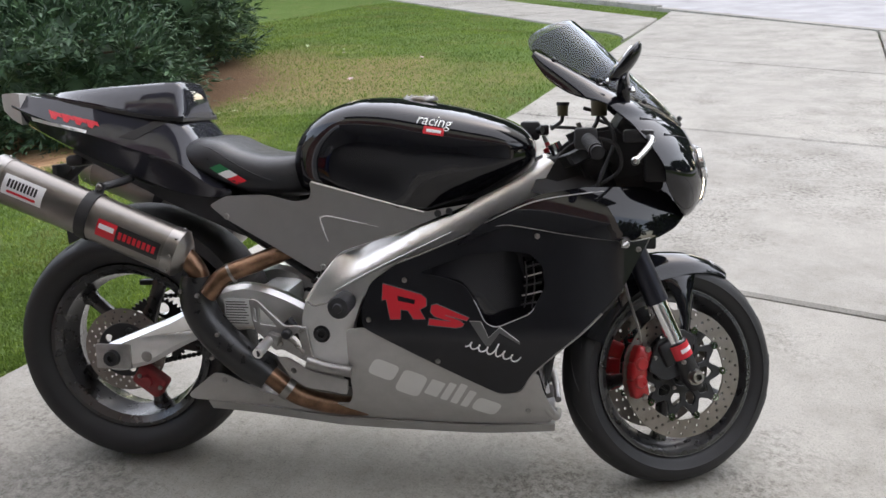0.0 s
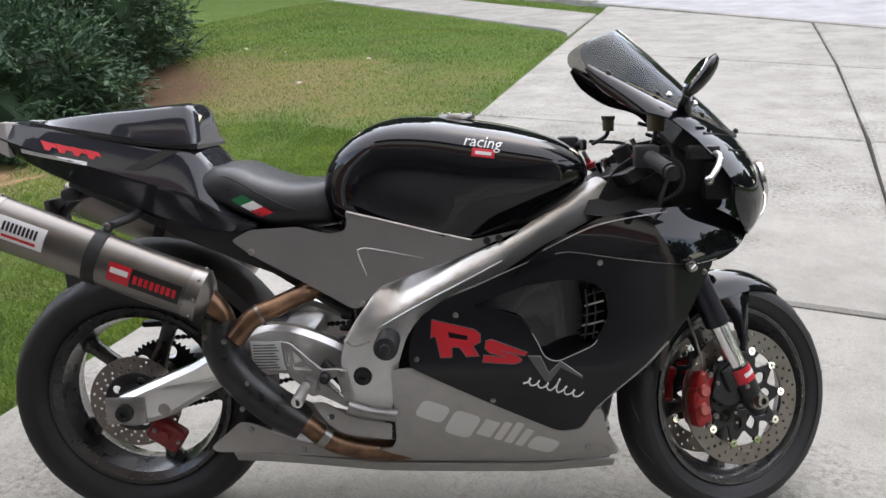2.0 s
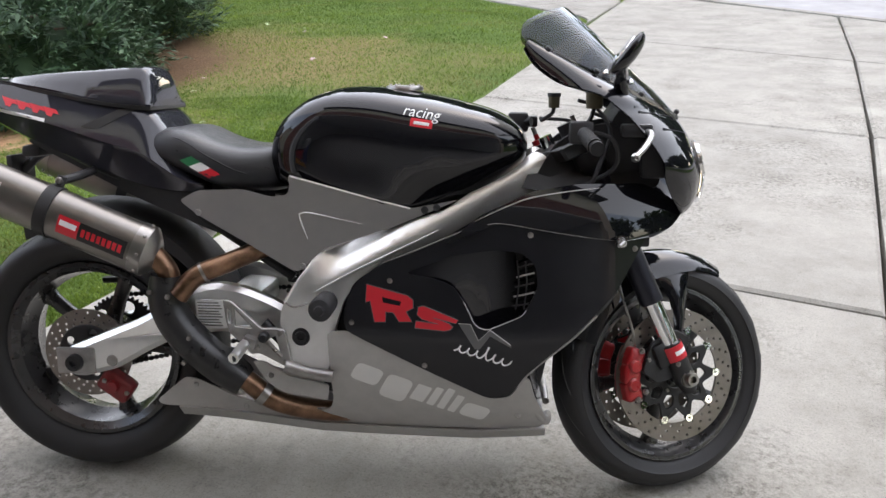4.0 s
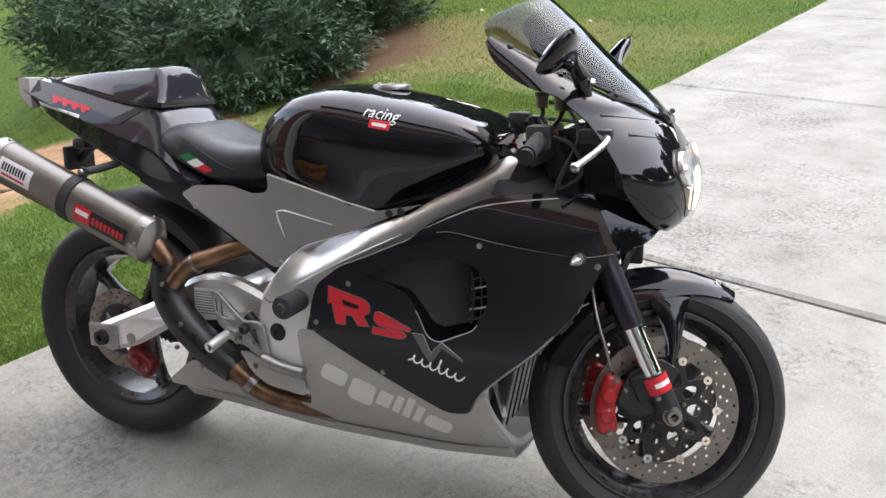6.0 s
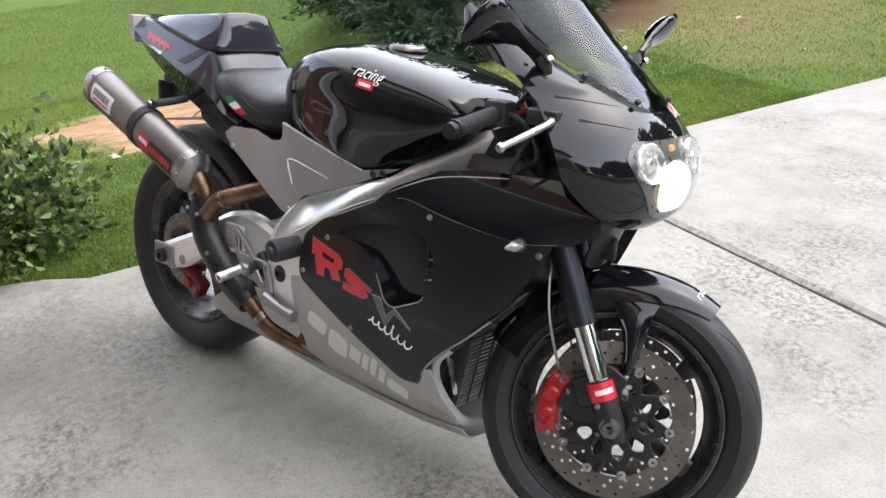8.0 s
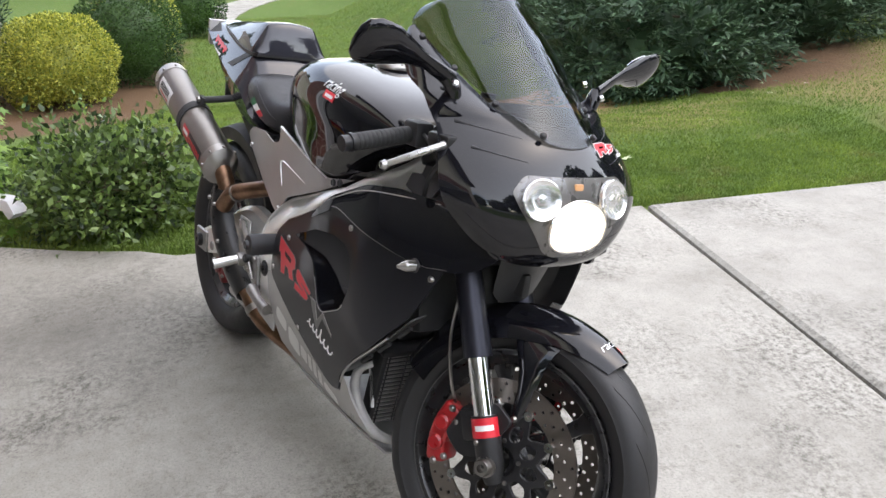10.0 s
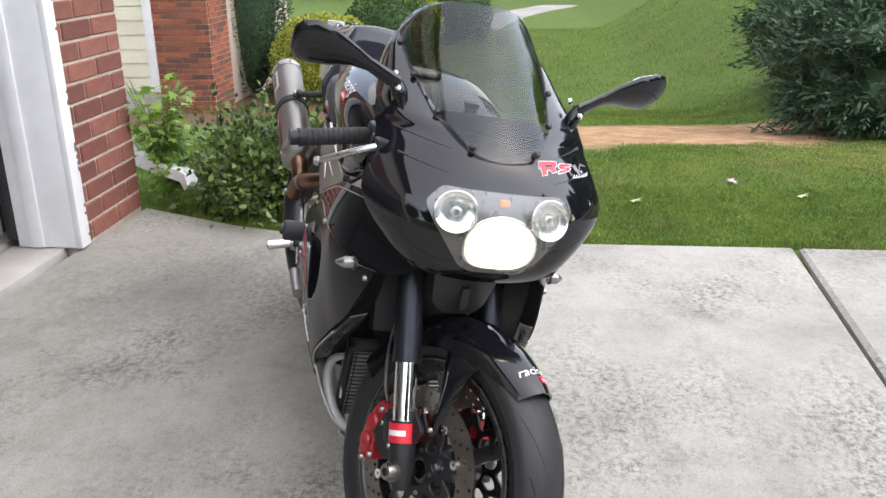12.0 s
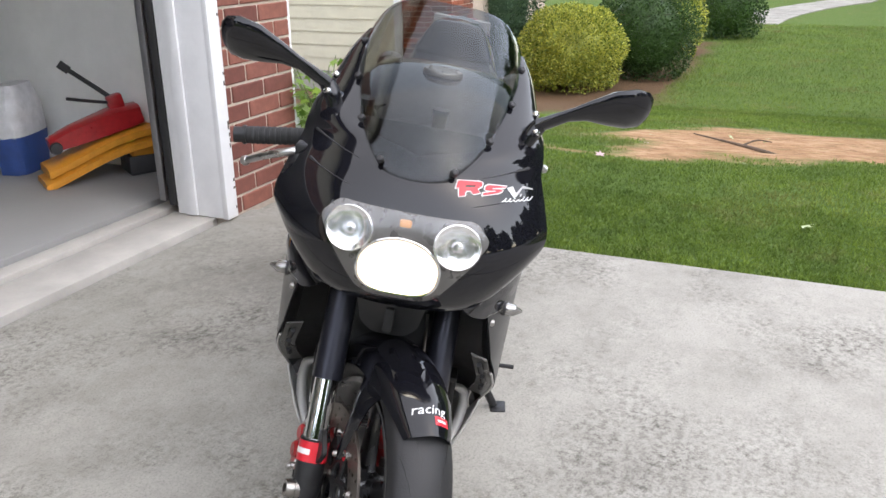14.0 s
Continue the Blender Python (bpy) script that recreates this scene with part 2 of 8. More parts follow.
def lawn_height(x, y):
    if x > EDGE - 0.5 and y < 5:
        k = 0.0
    else:
        k = 1.0
    away = max(0.0, EDGE - x)
    under = 0.07 if EDGE + 0.3 < x < 4.9 and y < 10.0 else 0.0
    over = street(x, y)
    k *= 1 - ramp01(over, -1.6, -0.3)
    d = max(0.0, -x - 1.2)
    keep = ramp01(y, 4.0, 7.5)
    fall = min(1.5, 0.16 * d * d / (d + 0.8)) * (1 - keep * keep * (3 - 2 * keep))
    return -0.028 - under - 0.03 * ramp01(over, 1.4, 2.2) - fall + k * (0.05 * math.sin(1.1 * min(away, 2.8)) * min(1, away) + 0.012 * min(away, 3.0)) * min(1, away / 1.2) + 0.02 * noise.noise((x * 1.3, y * 1.3, 0)) * min(1, away)



def clay_at(x, y):
    w = 0.55 * noise.noise((x * 0.9, y * 0.9, 3)) + 0.55 * noise.noise((x * 2.2, y * 2.2, 5)) + 0.25 * noise.noise((x * 6, y * 6, 1))
    inside = min(-1.95 - 0.55 * max(0.0, y - 2.2) - x, x + 6.0 + 0.3 * (y - 2.5), y - 0.75 + 0.1 * (x + 3), 5.0 - y)
    return ramp01(inside + w, -0.05, 0.55)


def mulch_at(x, y):
    w = 0.35 * noise.noise((x, y, 7)) + 0.12 * noise.noise((x * 5, y * 5, 2))
    bed = min(ramp01(-4.4 - x + w, 0, 0.4), ramp01(0.15 - 0.5 * max(0.0, x + 7.5) - y + w, 0, 0.35), ramp01(x + 21.0 + w, 0, 0.4))
    jun = 1.0 - math.hypot((x + 4.9) / 2.2, (y - 6.0) / 1.6) + 0.5 * w
    return 1.0 if EDGE < x < 5.0 and y < 10.4 else max(bed, ramp01(jun, 0.0, 0.25))


def dry_at(x, y):
    w = 0.5 * noise.noise((x * 0.8, y * 0.8, 11)) + 0.25 * noise.noise((x * 3, y * 3, 4))
    a = 1.0 - math.hypot((x + 3.2) / 2.6, (y - 6.6) / 2.4)
    b = 1.0 - math.hypot((x + 2.9) / 1.7, (y - 3.7) / 1.4)
    return 0.85 * max(ramp01(a + w, 0.0, 0.5), ramp01(b + w, 0.0, 0.5))


ts = np.unique(np.concatenate((np.linspace(-14, 4, 116), np.linspace(-30, -14, 33), np.linspace(-80, 80, 33))))
us = np.unique(np.concatenate((np.linspace(-3, 14, 80), np.linspace(-80, 80, 33))))
verts = [(x, y, lawn_height(x, y)) for y in us for x in ts]
w = len(ts)
faces = [(j * w + i, j * w + i + 1, (j + 1) * w + i + 1, (j + 1) * w + i) for j in range(len(us) - 1) for i in range(w - 1)]
me = bpy.data.meshes.new("ground")
me.from_pydata(verts, [], faces)
for key, f in (("clay", clay_at), ("mulch", mulch_at), ("dry", dry_at)):
    at = me.attributes.new(key, "FLOAT", "POINT")
    at.data.foreach_set("value", [f(x, y) for x, y, z in verts])
ground = part("ground", me, SOIL, sharp=180)
ground.matrix_world = HOUSE
tagged(ground, "mown lawn soil with bare reddish clay and mulch", "ground", kind="structure")


def quad_slab(a, b, c, d, thick=0.11, bevel=0.014, gap=0.013, n=8):
    """A cast concrete panel between four corners that follows the rise of the ground, with tooled edges."""
    a, b, c, d = (Vector(q) for q in (a, b, c, d))
    mid = (a + b + c + d) / 4
    bm = bmesh.new()
    grid = []
    steps = [0.0, 0.0, *[k / n for k in range(1, n)], 1.0, 1.0]

    def inset(q, w):
        return q + (mid - q).normalized() * w * 1.414
    a, b, c, d = (inset(q, gap) for q in (a, b, c, d))
    ia, ib, ic, id_ = (inset(q, bevel) for q in (a, b, c, d))
    for j in range(n + 1):
        row = []
        for k in range(n + 1):
            u, v = k / n, j / n
            p = (ia * (1 - u) + ib * u) * (1 - v) + (id_ * (1 - u) + ic * u) * v
            row.append(bm.verts.new((p.x, p.y, 0.0)))
        grid.append(row)
    for j in range(n):
        for k in range(n):
            bm.faces.new((grid[j][k], grid[j][k + 1], grid[j + 1][k + 1], grid[j + 1][k]))
    rim = grid[0] + [r[-1] for r in grid[1:]] + grid[-1][-2::-1] + [r[0] for r in grid[-2:0:-1]]
    outer = []
    for v in rim:
        q = v.co.xy
        e = mid + (q - mid) * (1 + bevel * 1.414 / max(0.3, (q - mid).length))
        outer.append((bm.verts.new((e.x, e.y, -bevel * 0.8)), bm.verts.new((e.x, e.y, -thick))))
    m = len(rim)
    for i in range(m):
        j = (i + 1) % m
        bm.faces.new((rim[j], rim[i], outer[i][0], outer[j][0]))
        bm.faces.new((outer[j][0], outer[i][0], outer[i][1], outer[j][1]))
    bmesh.ops.recalc_face_normals(bm, faces=bm.faces)
    return bm


driveway = tagged(new("driveway"), "pale weathered concrete driveway cast in large panels", "driveway", kind="structure")
driveway.matrix_world = HOUSE
LEFT_EDGE = ((EDGE, -0.03), (EDGE, 3.05), (drive_edge(5.6), 5.62), (drive_edge(8.7), 8.72), (-0.75, 13.0))
MID_LINE = ((MIDDLE, -0.03), (MIDDLE, 2.86), (2.41, 5.36), (2.30, 7.98), (2.10, 10.98))
RIGHT_EDGE = ((FAR_EDGE, -0.03), (FAR_EDGE, 2.66), (5.15, 5.1), (5.1, 7.2), (5.2, 8.66))
for one, two in ((LEFT_EDGE, MID_LINE), (MID_LINE, RIGHT_EDGE)):
    for i in range(4):
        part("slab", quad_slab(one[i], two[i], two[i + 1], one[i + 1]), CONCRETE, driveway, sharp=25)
# the narrow flare of the driveway beside the garage corner
bm = bmesh.new()
outline = [(-0.62, 0.03), (EDGE + 0.016, 0.03), (EDGE + 0.016, 0.95), (-0.30, 0.80), (-0.38, 0.55), (-0.52, 0.25)]
top = [bm.verts.new((x, y, -0.003)) for x, y in outline]
low = [bm.verts.new((x, y, -0.11)) for x, y in outline]
bm.faces.new(top)
for i in range(len(outline)):
    j = (i + 1) % len(outline)
    bm.faces.new((top[j], top[i], low[i], low[j]))
bmesh.ops.recalc_face_normals(bm, faces=bm.faces)
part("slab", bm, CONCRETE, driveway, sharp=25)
sidewalk = tagged(new("sidewalk"), "pale concrete sidewalk along the street", "sidewalk", kind="structure")
sidewalk.matrix_world = HOUSE
for i in range(7):
    a = CORNER + RUN * 1.5 * i
    part("slab", quad_slab(a, a + STREET * 1.4 if i else Vector((-0.70, 12.05)), a + STREET * 1.4 + RUN * 1.5, a + RUN * 1.5, n=3), CONCRETE, sidewalk, sharp=25)
# rounded return between driveway and sidewalk
bm = bmesh.new()
pts = [(-0.575, 10.21)] + [tuple(Vector((-0.55, 9.7)) * (1 - t) ** 2 + Vector((-0.59, 10.2)) * 2 * t * (1 - t) + (CORNER + RUN * 0.5) * t * t) for t in np.linspace(0, 1, 9)]
top = [bm.verts.new((x, y, -0.004)) for x, y in pts]
for i in range(1, len(top) - 1):
    bm.faces.new((top[0], top[i], top[i + 1]))
ret = bmesh.ops.extrude_face_region(bm, geom=bm.faces[:])
bmesh.ops.translate(bm, vec=(0, 0, -0.1), verts=[v for v in ret["geom"] if isinstance(v, bmesh.types.BMVert)])
bmesh.ops.recalc_face_normals(bm, faces=bm.faces)
part("slab", bm, CONCRETE, sidewalk, sharp=25)
kerb = tagged(new("kerb"), "low concrete kerb along the road", "kerb", kind="structure")
kerb.matrix_world = HOUSE
LINE = Vector((2.10, 11.05))
for i in range(-4, 10):
    a = LINE + RUN * 2.0 * i
    c = a + RUN * 1.0 + STREET * 0.08
    bm = block((-0.996, -0.07, -0.2), (0.996, 0.07, 0.03 if i >= 2 else 0.004), 0.012, 2, Matrix.Translation((c.x, c.y, 0.0)) @ pose(0, 0, 0, 0, 0, math.degrees(math.atan2(RUN.y, RUN.x))))
    part("kerb_stone", bm, CONCRETE, kerb)
bm = bmesh.new()
bmesh.ops.create_grid(bm, x_segments=40, y_segments=16, size=1)
for v in bm.verts:
    q = LINE + RUN * v.co.x * 60 + STREET * (0.16 + (v.co.y + 1) * 4.0)
    v.co = (q.x, q.y, -0.01)
road = part("road", bm, ASPHALT)
road.matrix_world = HOUSE
tagged(road, "light grey weathered asphalt street", "road", kind="structure")


# ---- the house ----
BRICK_L, BRICK_H, BED = 0.238, 0.073, 0.012
brick_mesh = {}


def brick_at(parent, x0, x1, y, z, depth, material, normal="y"):
    """One brick of a course; its face stands proud of the mortar."""
    key = (round(x1 - x0, 3), depth, material.name, normal)
    if key not in brick_mesh:
        lx = x1 - x0
        bm = block((-lx / 2, -depth, -BRICK_H / 2), (lx / 2, 0.0, BRICK_H / 2), 0.004, 1)
        if normal == "x":
            bmesh.ops.rotate(bm, matrix=Euler((0, 0, radians(-90))).to_matrix(), verts=bm.verts)
        me = mesh_of(bm, "brick")
        me.materials.append(material)
        brick_mesh[key] = me
    ob = new("brick", brick_mesh[key])
    c = (x0 + x1) / 2
    ob.location = (c, y, z) if normal == "y" else (y, c, z)
    ob.rotation_euler = (random.uniform(-0.006, 0.006), 0, random.uniform(-0.006, 0.006))
    ob.parent = parent


def courses(parent, a0, a1, face, z0, z1, material, normal="y", depth=0.03):
    z, k = z0 + BRICK_H / 2, 0
    while z + BRICK_H / 2 < z1:
        a = a0 - (BRICK_L / 2 if k % 2 else 0)
        while a < a1 - 0.01:
            lo, hi = max(a, a0), min(a + BRICK_L, a1)
            if hi - lo > 0.03:
                brick_at(parent, lo, hi, face, z, depth, material, normal)
            a += BRICK_L + BED
        z += BRICK_H + BED
        k += 1


wall = part("wall_garage_front", join(block((-0.615, -0.20, -0.1), (-0.006, 0.005, 2.9)), block((-0.006, -0.20, 2.226), (4.9, 0.005, 2.9)), block((4.9, -0.20, -0.1), (5.5, 0.005, 2.9))), MORTAR, smooth=False)
wall.matrix_world = HOUSE
tagged(wall, "red brick garage front wall with pale mortar joints", "wall", kind="structure")
side_wall = part("wall_garage_side", block((-0.615, -6.5, -0.1), (-0.50, -0.203, 2.9)), PLASTER, smooth=False)
side_wall.matrix_world = HOUSE
tagged(side_wall, "off-white plastered garage side wall", "wall", kind="structure")
for nm, lo, hi in (("wall_garage_back", (-0.5, -6.6, -0.1), (5.4, -6.5, 2.9)), ("wall_garage_far", (5.4, -6.5, -0.1), (5.5, -0.203, 2.9))):
    ob = part(nm, block(lo, hi), PLASTER, smooth=False)
    ob.matrix_world = HOUSE
    tagged(ob, "plain off-white plastered garage wall", "wall", kind="structure")
ob = part("ceiling", block((-0.5, -6.5, 2.62), (5.4, -0.2, 2.72)), PLASTER, smooth=False)
ob.matrix_world = HOUSE
tagged(ob, "plain white garage ceiling", "ceiling", kind="structure")
# unseen upper storey, added so that the glossy paint mirrors less sky
ob = part("wall_upper", join(block((-0.615, -0.20, 2.9), (5.5, 0.003, 4.2)), block((-0.615, -6.6, 2.9), (-0.50, -0.203, 4.2)), block((5.4, -6.6, 2.9), (5.5, -0.203, 4.2)), block((-0.5, -6.6, 2.9), (5.4, -6.5, 4.2))), SIDING, smooth=False)
ob.matrix_world = HOUSE
tagged(ob, "unseen upper wall added above the garage door to block sky", "wall", kind="structure")
# roof out of view; its height is set by how much sky it blocks
ob = part("roof", loft([[(x, 0.40, 4.10), (x, 0.40, 4.22), (x, -3.2, 5.70), (x, -7.0, 4.22), (x, -7.0, 4.10), (x, -3.2, 5.56)] for x in (-1.0, 5.9)]), ROOFING, smooth=False)
ob.matrix_world = HOUSE
tagged(ob, "unseen dark roof added over the garage, height set to block sky", "roof", kind="structure")

# garage floor: a poured slab, a lower apron strip with a groove, and the driveway joint
floor = part("garage_floor", block((-0.5, -6.5, -0.1), (5.4, -0.440, 0.045), 0.006), GARAGE_CONCRETE)
floor.matrix_world = HOUSE
tagged(floor, "dusty grey concrete garage floor", "floor", kind="structure")
apron = part("garage_apron", join(block((-0.19, -0.418, -0.1), (4.9, -0.322, 0.026), 0.006), block((-0.003, -0.300, -0.1), (4.9, -0.054, 0.012), 0.006)), SILL_CONCRETE)
apron.matrix_world = HOUSE
tagged(apron, "stepped concrete sill across the garage door", "floor", kind="structure")

# white jamb boards with peeling paint, and the dark weather strip
trim = tagged(new("door_frame"), "white painted garage door frame, paint peeling", "door frame", kind="structure")
trim.matrix_world = HOUSE
part("jamb_board", block((-0.004, -0.255, 0.015), (0.022, 0.004, 2.2), 0.004), WHITE_PAINT, trim)
part("stop_moulding", block((0.022, -0.20, 0.017), (0.036, -0.135, 2.2), 0.006), WHITE_PAINT, trim)
part("casing", block((-0.055, 0.0, 0.012), (0.022, 0.03, 2.2), 0.004), WHITE_PAINT, trim)
part("head_board", block((-0.004, -0.255, 2.2), (4.9, 0.004, 2.225), 0.004), WHITE_PAINT, trim)
part("weather_strip", block((0.0, -0.30, 0.05), (0.03, -0.257, 2.2), 0.008), DARK_RUBBER, trim, "dark rubber weather strip")
track = join(block((-0.03, -0.345, 0.07), (0.035, -0.335, 2.2), 0.003), block((0.028, -0.345, 0.07), (0.036, -0.31, 2.2), 0.002))
part("door_track", track, plain("galvanised", (0.35, 0.35, 0.36), 0.5, 1.0), trim, "grey galvanised door track")
for i in range(16):
    z = random.uniform(0.05, 1.25)
    s = random.uniform(0.006, 0.022)
    part("paint_chip", block((-0.052 + random.uniform(0, 0.004), 0.0295, z), (-0.052 + random.uniform(0.008, 0.016), 0.0325, z + s), 0.001, 1), BARE_WOOD, trim)
courses(wall, -0.612, -0.058, 0.012, 0.012, 2.88, BRICK)
courses(wall, 0.03, 4.88, 0.012, 2.24, 2.88, BRICK)

# wing of the house beyond the flower bed
wing = part("wall_wing", join(block((-16.0, -8.0, -1.7), (-8.71, -3.37, 4.0)), block((-9.50, -3.37, -1.7), (-8.71, -2.54, 4.0))), MORTAR, smooth=False)
wing.matrix_world = HOUSE
tagged(wing, "cream lap siding and orange brick pier of the house", "wall", kind="structure")
for i in range(20):
    z = -0.745 + i * 0.20
    bm = bmesh.new()
    p = [(-8.705, z), (-8.675, z), (-8.690, z + 0.212), (-8.705, z + 0.212)]
    lo = [bm.verts.new((x, -7.5, q)) for x, q in p]
    hi = [bm.verts.new((x, -3.474, q)) for x, q in p]
    for k in range(4):
        bm.faces.new((lo[k], lo[(k + 1) % 4], hi[(k + 1) % 4], hi[k]))
    bm.faces.new(lo), bm.faces.new(hi[::-1])
    bmesh.ops.recalc_face_normals(bm, faces=bm.faces)
    part("clapboard", bm, SIDING, wing, smooth=False)
part("corner_board", block((-8.708, -3.470, -0.76), (-8.660, -3.352, 4.0), 0.004), WHITE_PAINT, wing, "white corner board")
part("foundation", block((-8.707, -7.5, -1.7), (-8.680, -3.36, -0.752), 0.004), CONCRETE, wing)
BRICK_L, BRICK_H = 0.23, 0.0655
courses(wing, -3.345, -2.54, -8.695, -1.20, 2.2, BRICK_FAR, "x")
courses(wing, -9.49, -8.73, -2.525, -1.20, 2.2, BRICK_FAR)


# ---- shaping helpers for the motorcycle ----
from mathutils import geometry
from mathutils.bvhtree import BVHTree


def curve_through(points, n=8, closed=False):
    """A smooth line through points (Catmull-Rom)."""
    p = [Vector(q) for q in points]
    k = len(p)
    out = []
    for i in range(k if closed else k - 1):
        a = p[(i - 1) % k] if closed or i else p[0] * 2 - p[1]
        b, c = p[i], p[(i + 1) % k]
        d = p[(i + 2) % k] if closed or i + 2 < k else c * 2 - b
        for j in range(n):
            t = j / n
            out.append(0.5 * (2 * b + (c - a) * t + (2 * a - 5 * b + 4 * c - d) * t * t + (3 * b - a - 3 * c + d) * t ** 3))
    if not closed:
        out.append(p[-1])
    return out


def rounded(points, r=0.01, n=4):
    """A closed outline whose corners are rounded off by about r."""
    p = [Vector(q) for q in points]
    out = []
    for i, b in enumerate(p):
        a, c = p[i - 1], p[(i + 1) % len(p)]
        u, v = (a - b), (c - b)
        s = b + u.normalized() * min(r, u.length * 0.45)
        e = b + v.normalized() * min(r, v.length * 0.45)
        for j in range(n + 1):
            t = j / n
            out.append((1 - t) ** 2 * s + 2 * t * (1 - t) * b + t * t * e)
    return out


def circle(x, z, r, n=12, a0=0.0):
    return [(x + r * math.cos(a0 + 2 * math.pi * i / n), z + r * math.sin(a0 + 2 * math.pi * i / n)) for i in range(n)]


def sheet(loops, step=0.0):
    """A flat face in x and z from an outline and its holes, cut into a grid so that it can be curved."""
    bm = bmesh.new()
    polys = [[Vector((q[0], q[1], 0)) for q in lp] for lp in loops]
    flat = [bm.verts.new((v.x, 0, v.y)) for lp in polys for v in lp]
    for t in geometry.tessellate_polygon(polys):
        try:
            bm.faces.new([flat[i] for i in t])
        except ValueError:
            pass
    if step:
        for ax in (0, 2):
            lo, hi = min(v.co[ax] for v in bm.verts), max(v.co[ax] for v in bm.verts)
            c = math.ceil(lo / step) * step
            while c < hi:
                co, no = [0, 0, 0], [0, 0, 0]
                co[ax], no[ax] = c, 1
                bmesh.ops.bisect_plane(bm, geom=bm.verts[:] + bm.edges[:] + bm.faces[:], plane_co=co, plane_no=no, dist=1e-5)
                c += step
        bmesh.ops.remove_doubles(bm, verts=bm.verts, dist=1e-5)
        bmesh.ops.dissolve_degenerate(bm, edges=bm.edges, dist=1e-5)
    return bm


def shell(bm, out, side, thick=0.004):
    """Curves a flat sheet to y = side * out(x, z) and gives it thickness."""
    for v in bm.verts:
        v.co.y = side * out(v.co.x, v.co.z)
    bmesh.ops.recalc_face_normals(bm, faces=bm.faces)
    bm.normal_update()
    s = sum(f.normal.y * f.calc_area() for f in bm.faces)
    if s * side < 0:
        bmesh.ops.reverse_faces(bm, faces=bm.faces)
    bm.normal_update()
    bmesh.ops.solidify(bm, geom=bm.faces[:], thickness=thick)
    return bm


def evened(ob, out, side):
    """Shades a curved panel by its true curve instead of its facets."""
    me, e = ob.data, 0.003
    normals = []
    for p in me.polygons:
        for i in p.loop_indices:
            v = me.vertices[me.loops[i].vertex_index].co
            g = Vector(((out(v.x - e, v.z) - out(v.x + e, v.z)) / (2 * e), 1.0, (out(v.x, v.z - e) - out(v.x, v.z + e)) / (2 * e))).normalized()
            g.y *= side
            normals.append(g if g.dot(p.normal) > 0.6 else p.normal)
    me.normals_split_custom_set(normals)
    return ob


def plate(loops, y0, y1, bevel=0.0015):
    """A plate with holes, between two planes y."""
    bm = sheet(loops)
    for v in bm.verts:
        v.co.y = y0
    ret = bmesh.ops.extrude_face_region(bm, geom=bm.faces[:])
    bmesh.ops.translate(bm, vec=(0, y1 - y0, 0), verts=[g for g in ret["geom"] if isinstance(g, bmesh.types.BMVert)])
    bmesh.ops.recalc_face_normals(bm, faces=bm.faces)
    if bevel:
        e = [g for g in bm.edges if len(g.link_faces) == 2 and abs(g.verts[0].co.y - g.verts[1].co.y) < 1e-6 and g.calc_face_angle(0) > 0.6]
        bmesh.ops.bevel(bm, geom=e, offset=bevel, segments=1, affect="EDGES")
    return bm


def tube(points, radius, seg=14, n=6, smooth=True, caps=True):
    """A round bar along a smooth line; radius: one value or one for each point."""
    p = curve_through(points, n) if smooth else [Vector(q) for q in points]
    rs = radius if isinstance(radius, (list, tuple)) else [radius] * len(points)
    bm = bmesh.new()
    rings, up = [], Vector((0.123, 0.456, 0.881))
    for i, c in enumerate(p):
        t = (p[min(i + 1, len(p) - 1)] - p[max(i - 1, 0)]).normalized()
        u = (up - t * up.dot(t)).normalized()
        up, w = u, t.cross(u)
        f = i / (len(p) - 1) * (len(rs) - 1)
        k = min(int(f), len(rs) - 2)
        r = rs[k] + (rs[k + 1] - rs[k]) * (f - k)
        rings.append([bm.verts.new(c + (u * math.cos(2 * math.pi * j / seg) + w * math.sin(2 * math.pi * j / seg)) * r) for j in range(seg)])
    for a, b in zip(rings, rings[1:]):
        for j in range(seg):
            bm.faces.new((a[j], a[(j + 1) % seg], b[(j + 1) % seg], b[j]))
    if caps:
        bm.faces.new(rings[0][::-1])
        bm.faces.new(rings[-1])
    bmesh.ops.recalc_face_normals(bm, faces=bm.faces)
    return bm


def lathe(profile, seg=48, closed=False):
    """A turned body: (radius, y) pairs spun about y."""
    bm = bmesh.new()
    rings = []
    for r, y in profile:
        rings.append([bm.verts.new((r * math.cos(2 * math.pi * j / seg), y, r * math.sin(2 * math.pi * j / seg))) for j in range(seg)])
    for a, b in zip(rings, rings[1:] + (rings[:1] if closed else [])):
        for j in range(seg):
            bm.faces.new((a[j], a[(j + 1) % seg], b[(j + 1) % seg], b[j]))
    if not closed:
        bm.faces.new(rings[0]), bm.faces.new(rings[-1])
    bmesh.ops.recalc_face_normals(bm, faces=bm.faces)
    return bm


def bar(a, b, r, seg=14, bevel=0.0):
    return tube([a, b], r, seg, 1, False)


def moved(bm, m):
    bmesh.ops.transform(bm, matrix=m, verts=bm.verts)
    return bm


def along(stations, n=5):
    """Smooth rows of numbers through rows of numbers."""
    rows = []
    for i in range(len(stations) - 1):
        a, b, c, d = stations[max(i - 1, 0)], stations[i], stations[i + 1], stations[min(i + 2, len(stations) - 1)]
        for j in range(n):
            t = j / n
            rows.append([0.5 * (2 * q + (r - p) * t + (2 * p - 5 * q + 4 * r - s) * t * t + (3 * q - p - 3 * r + s) * t ** 3) for p, q, r, s in zip(a, b, c, d)])
    return rows + [list(stations[-1])]


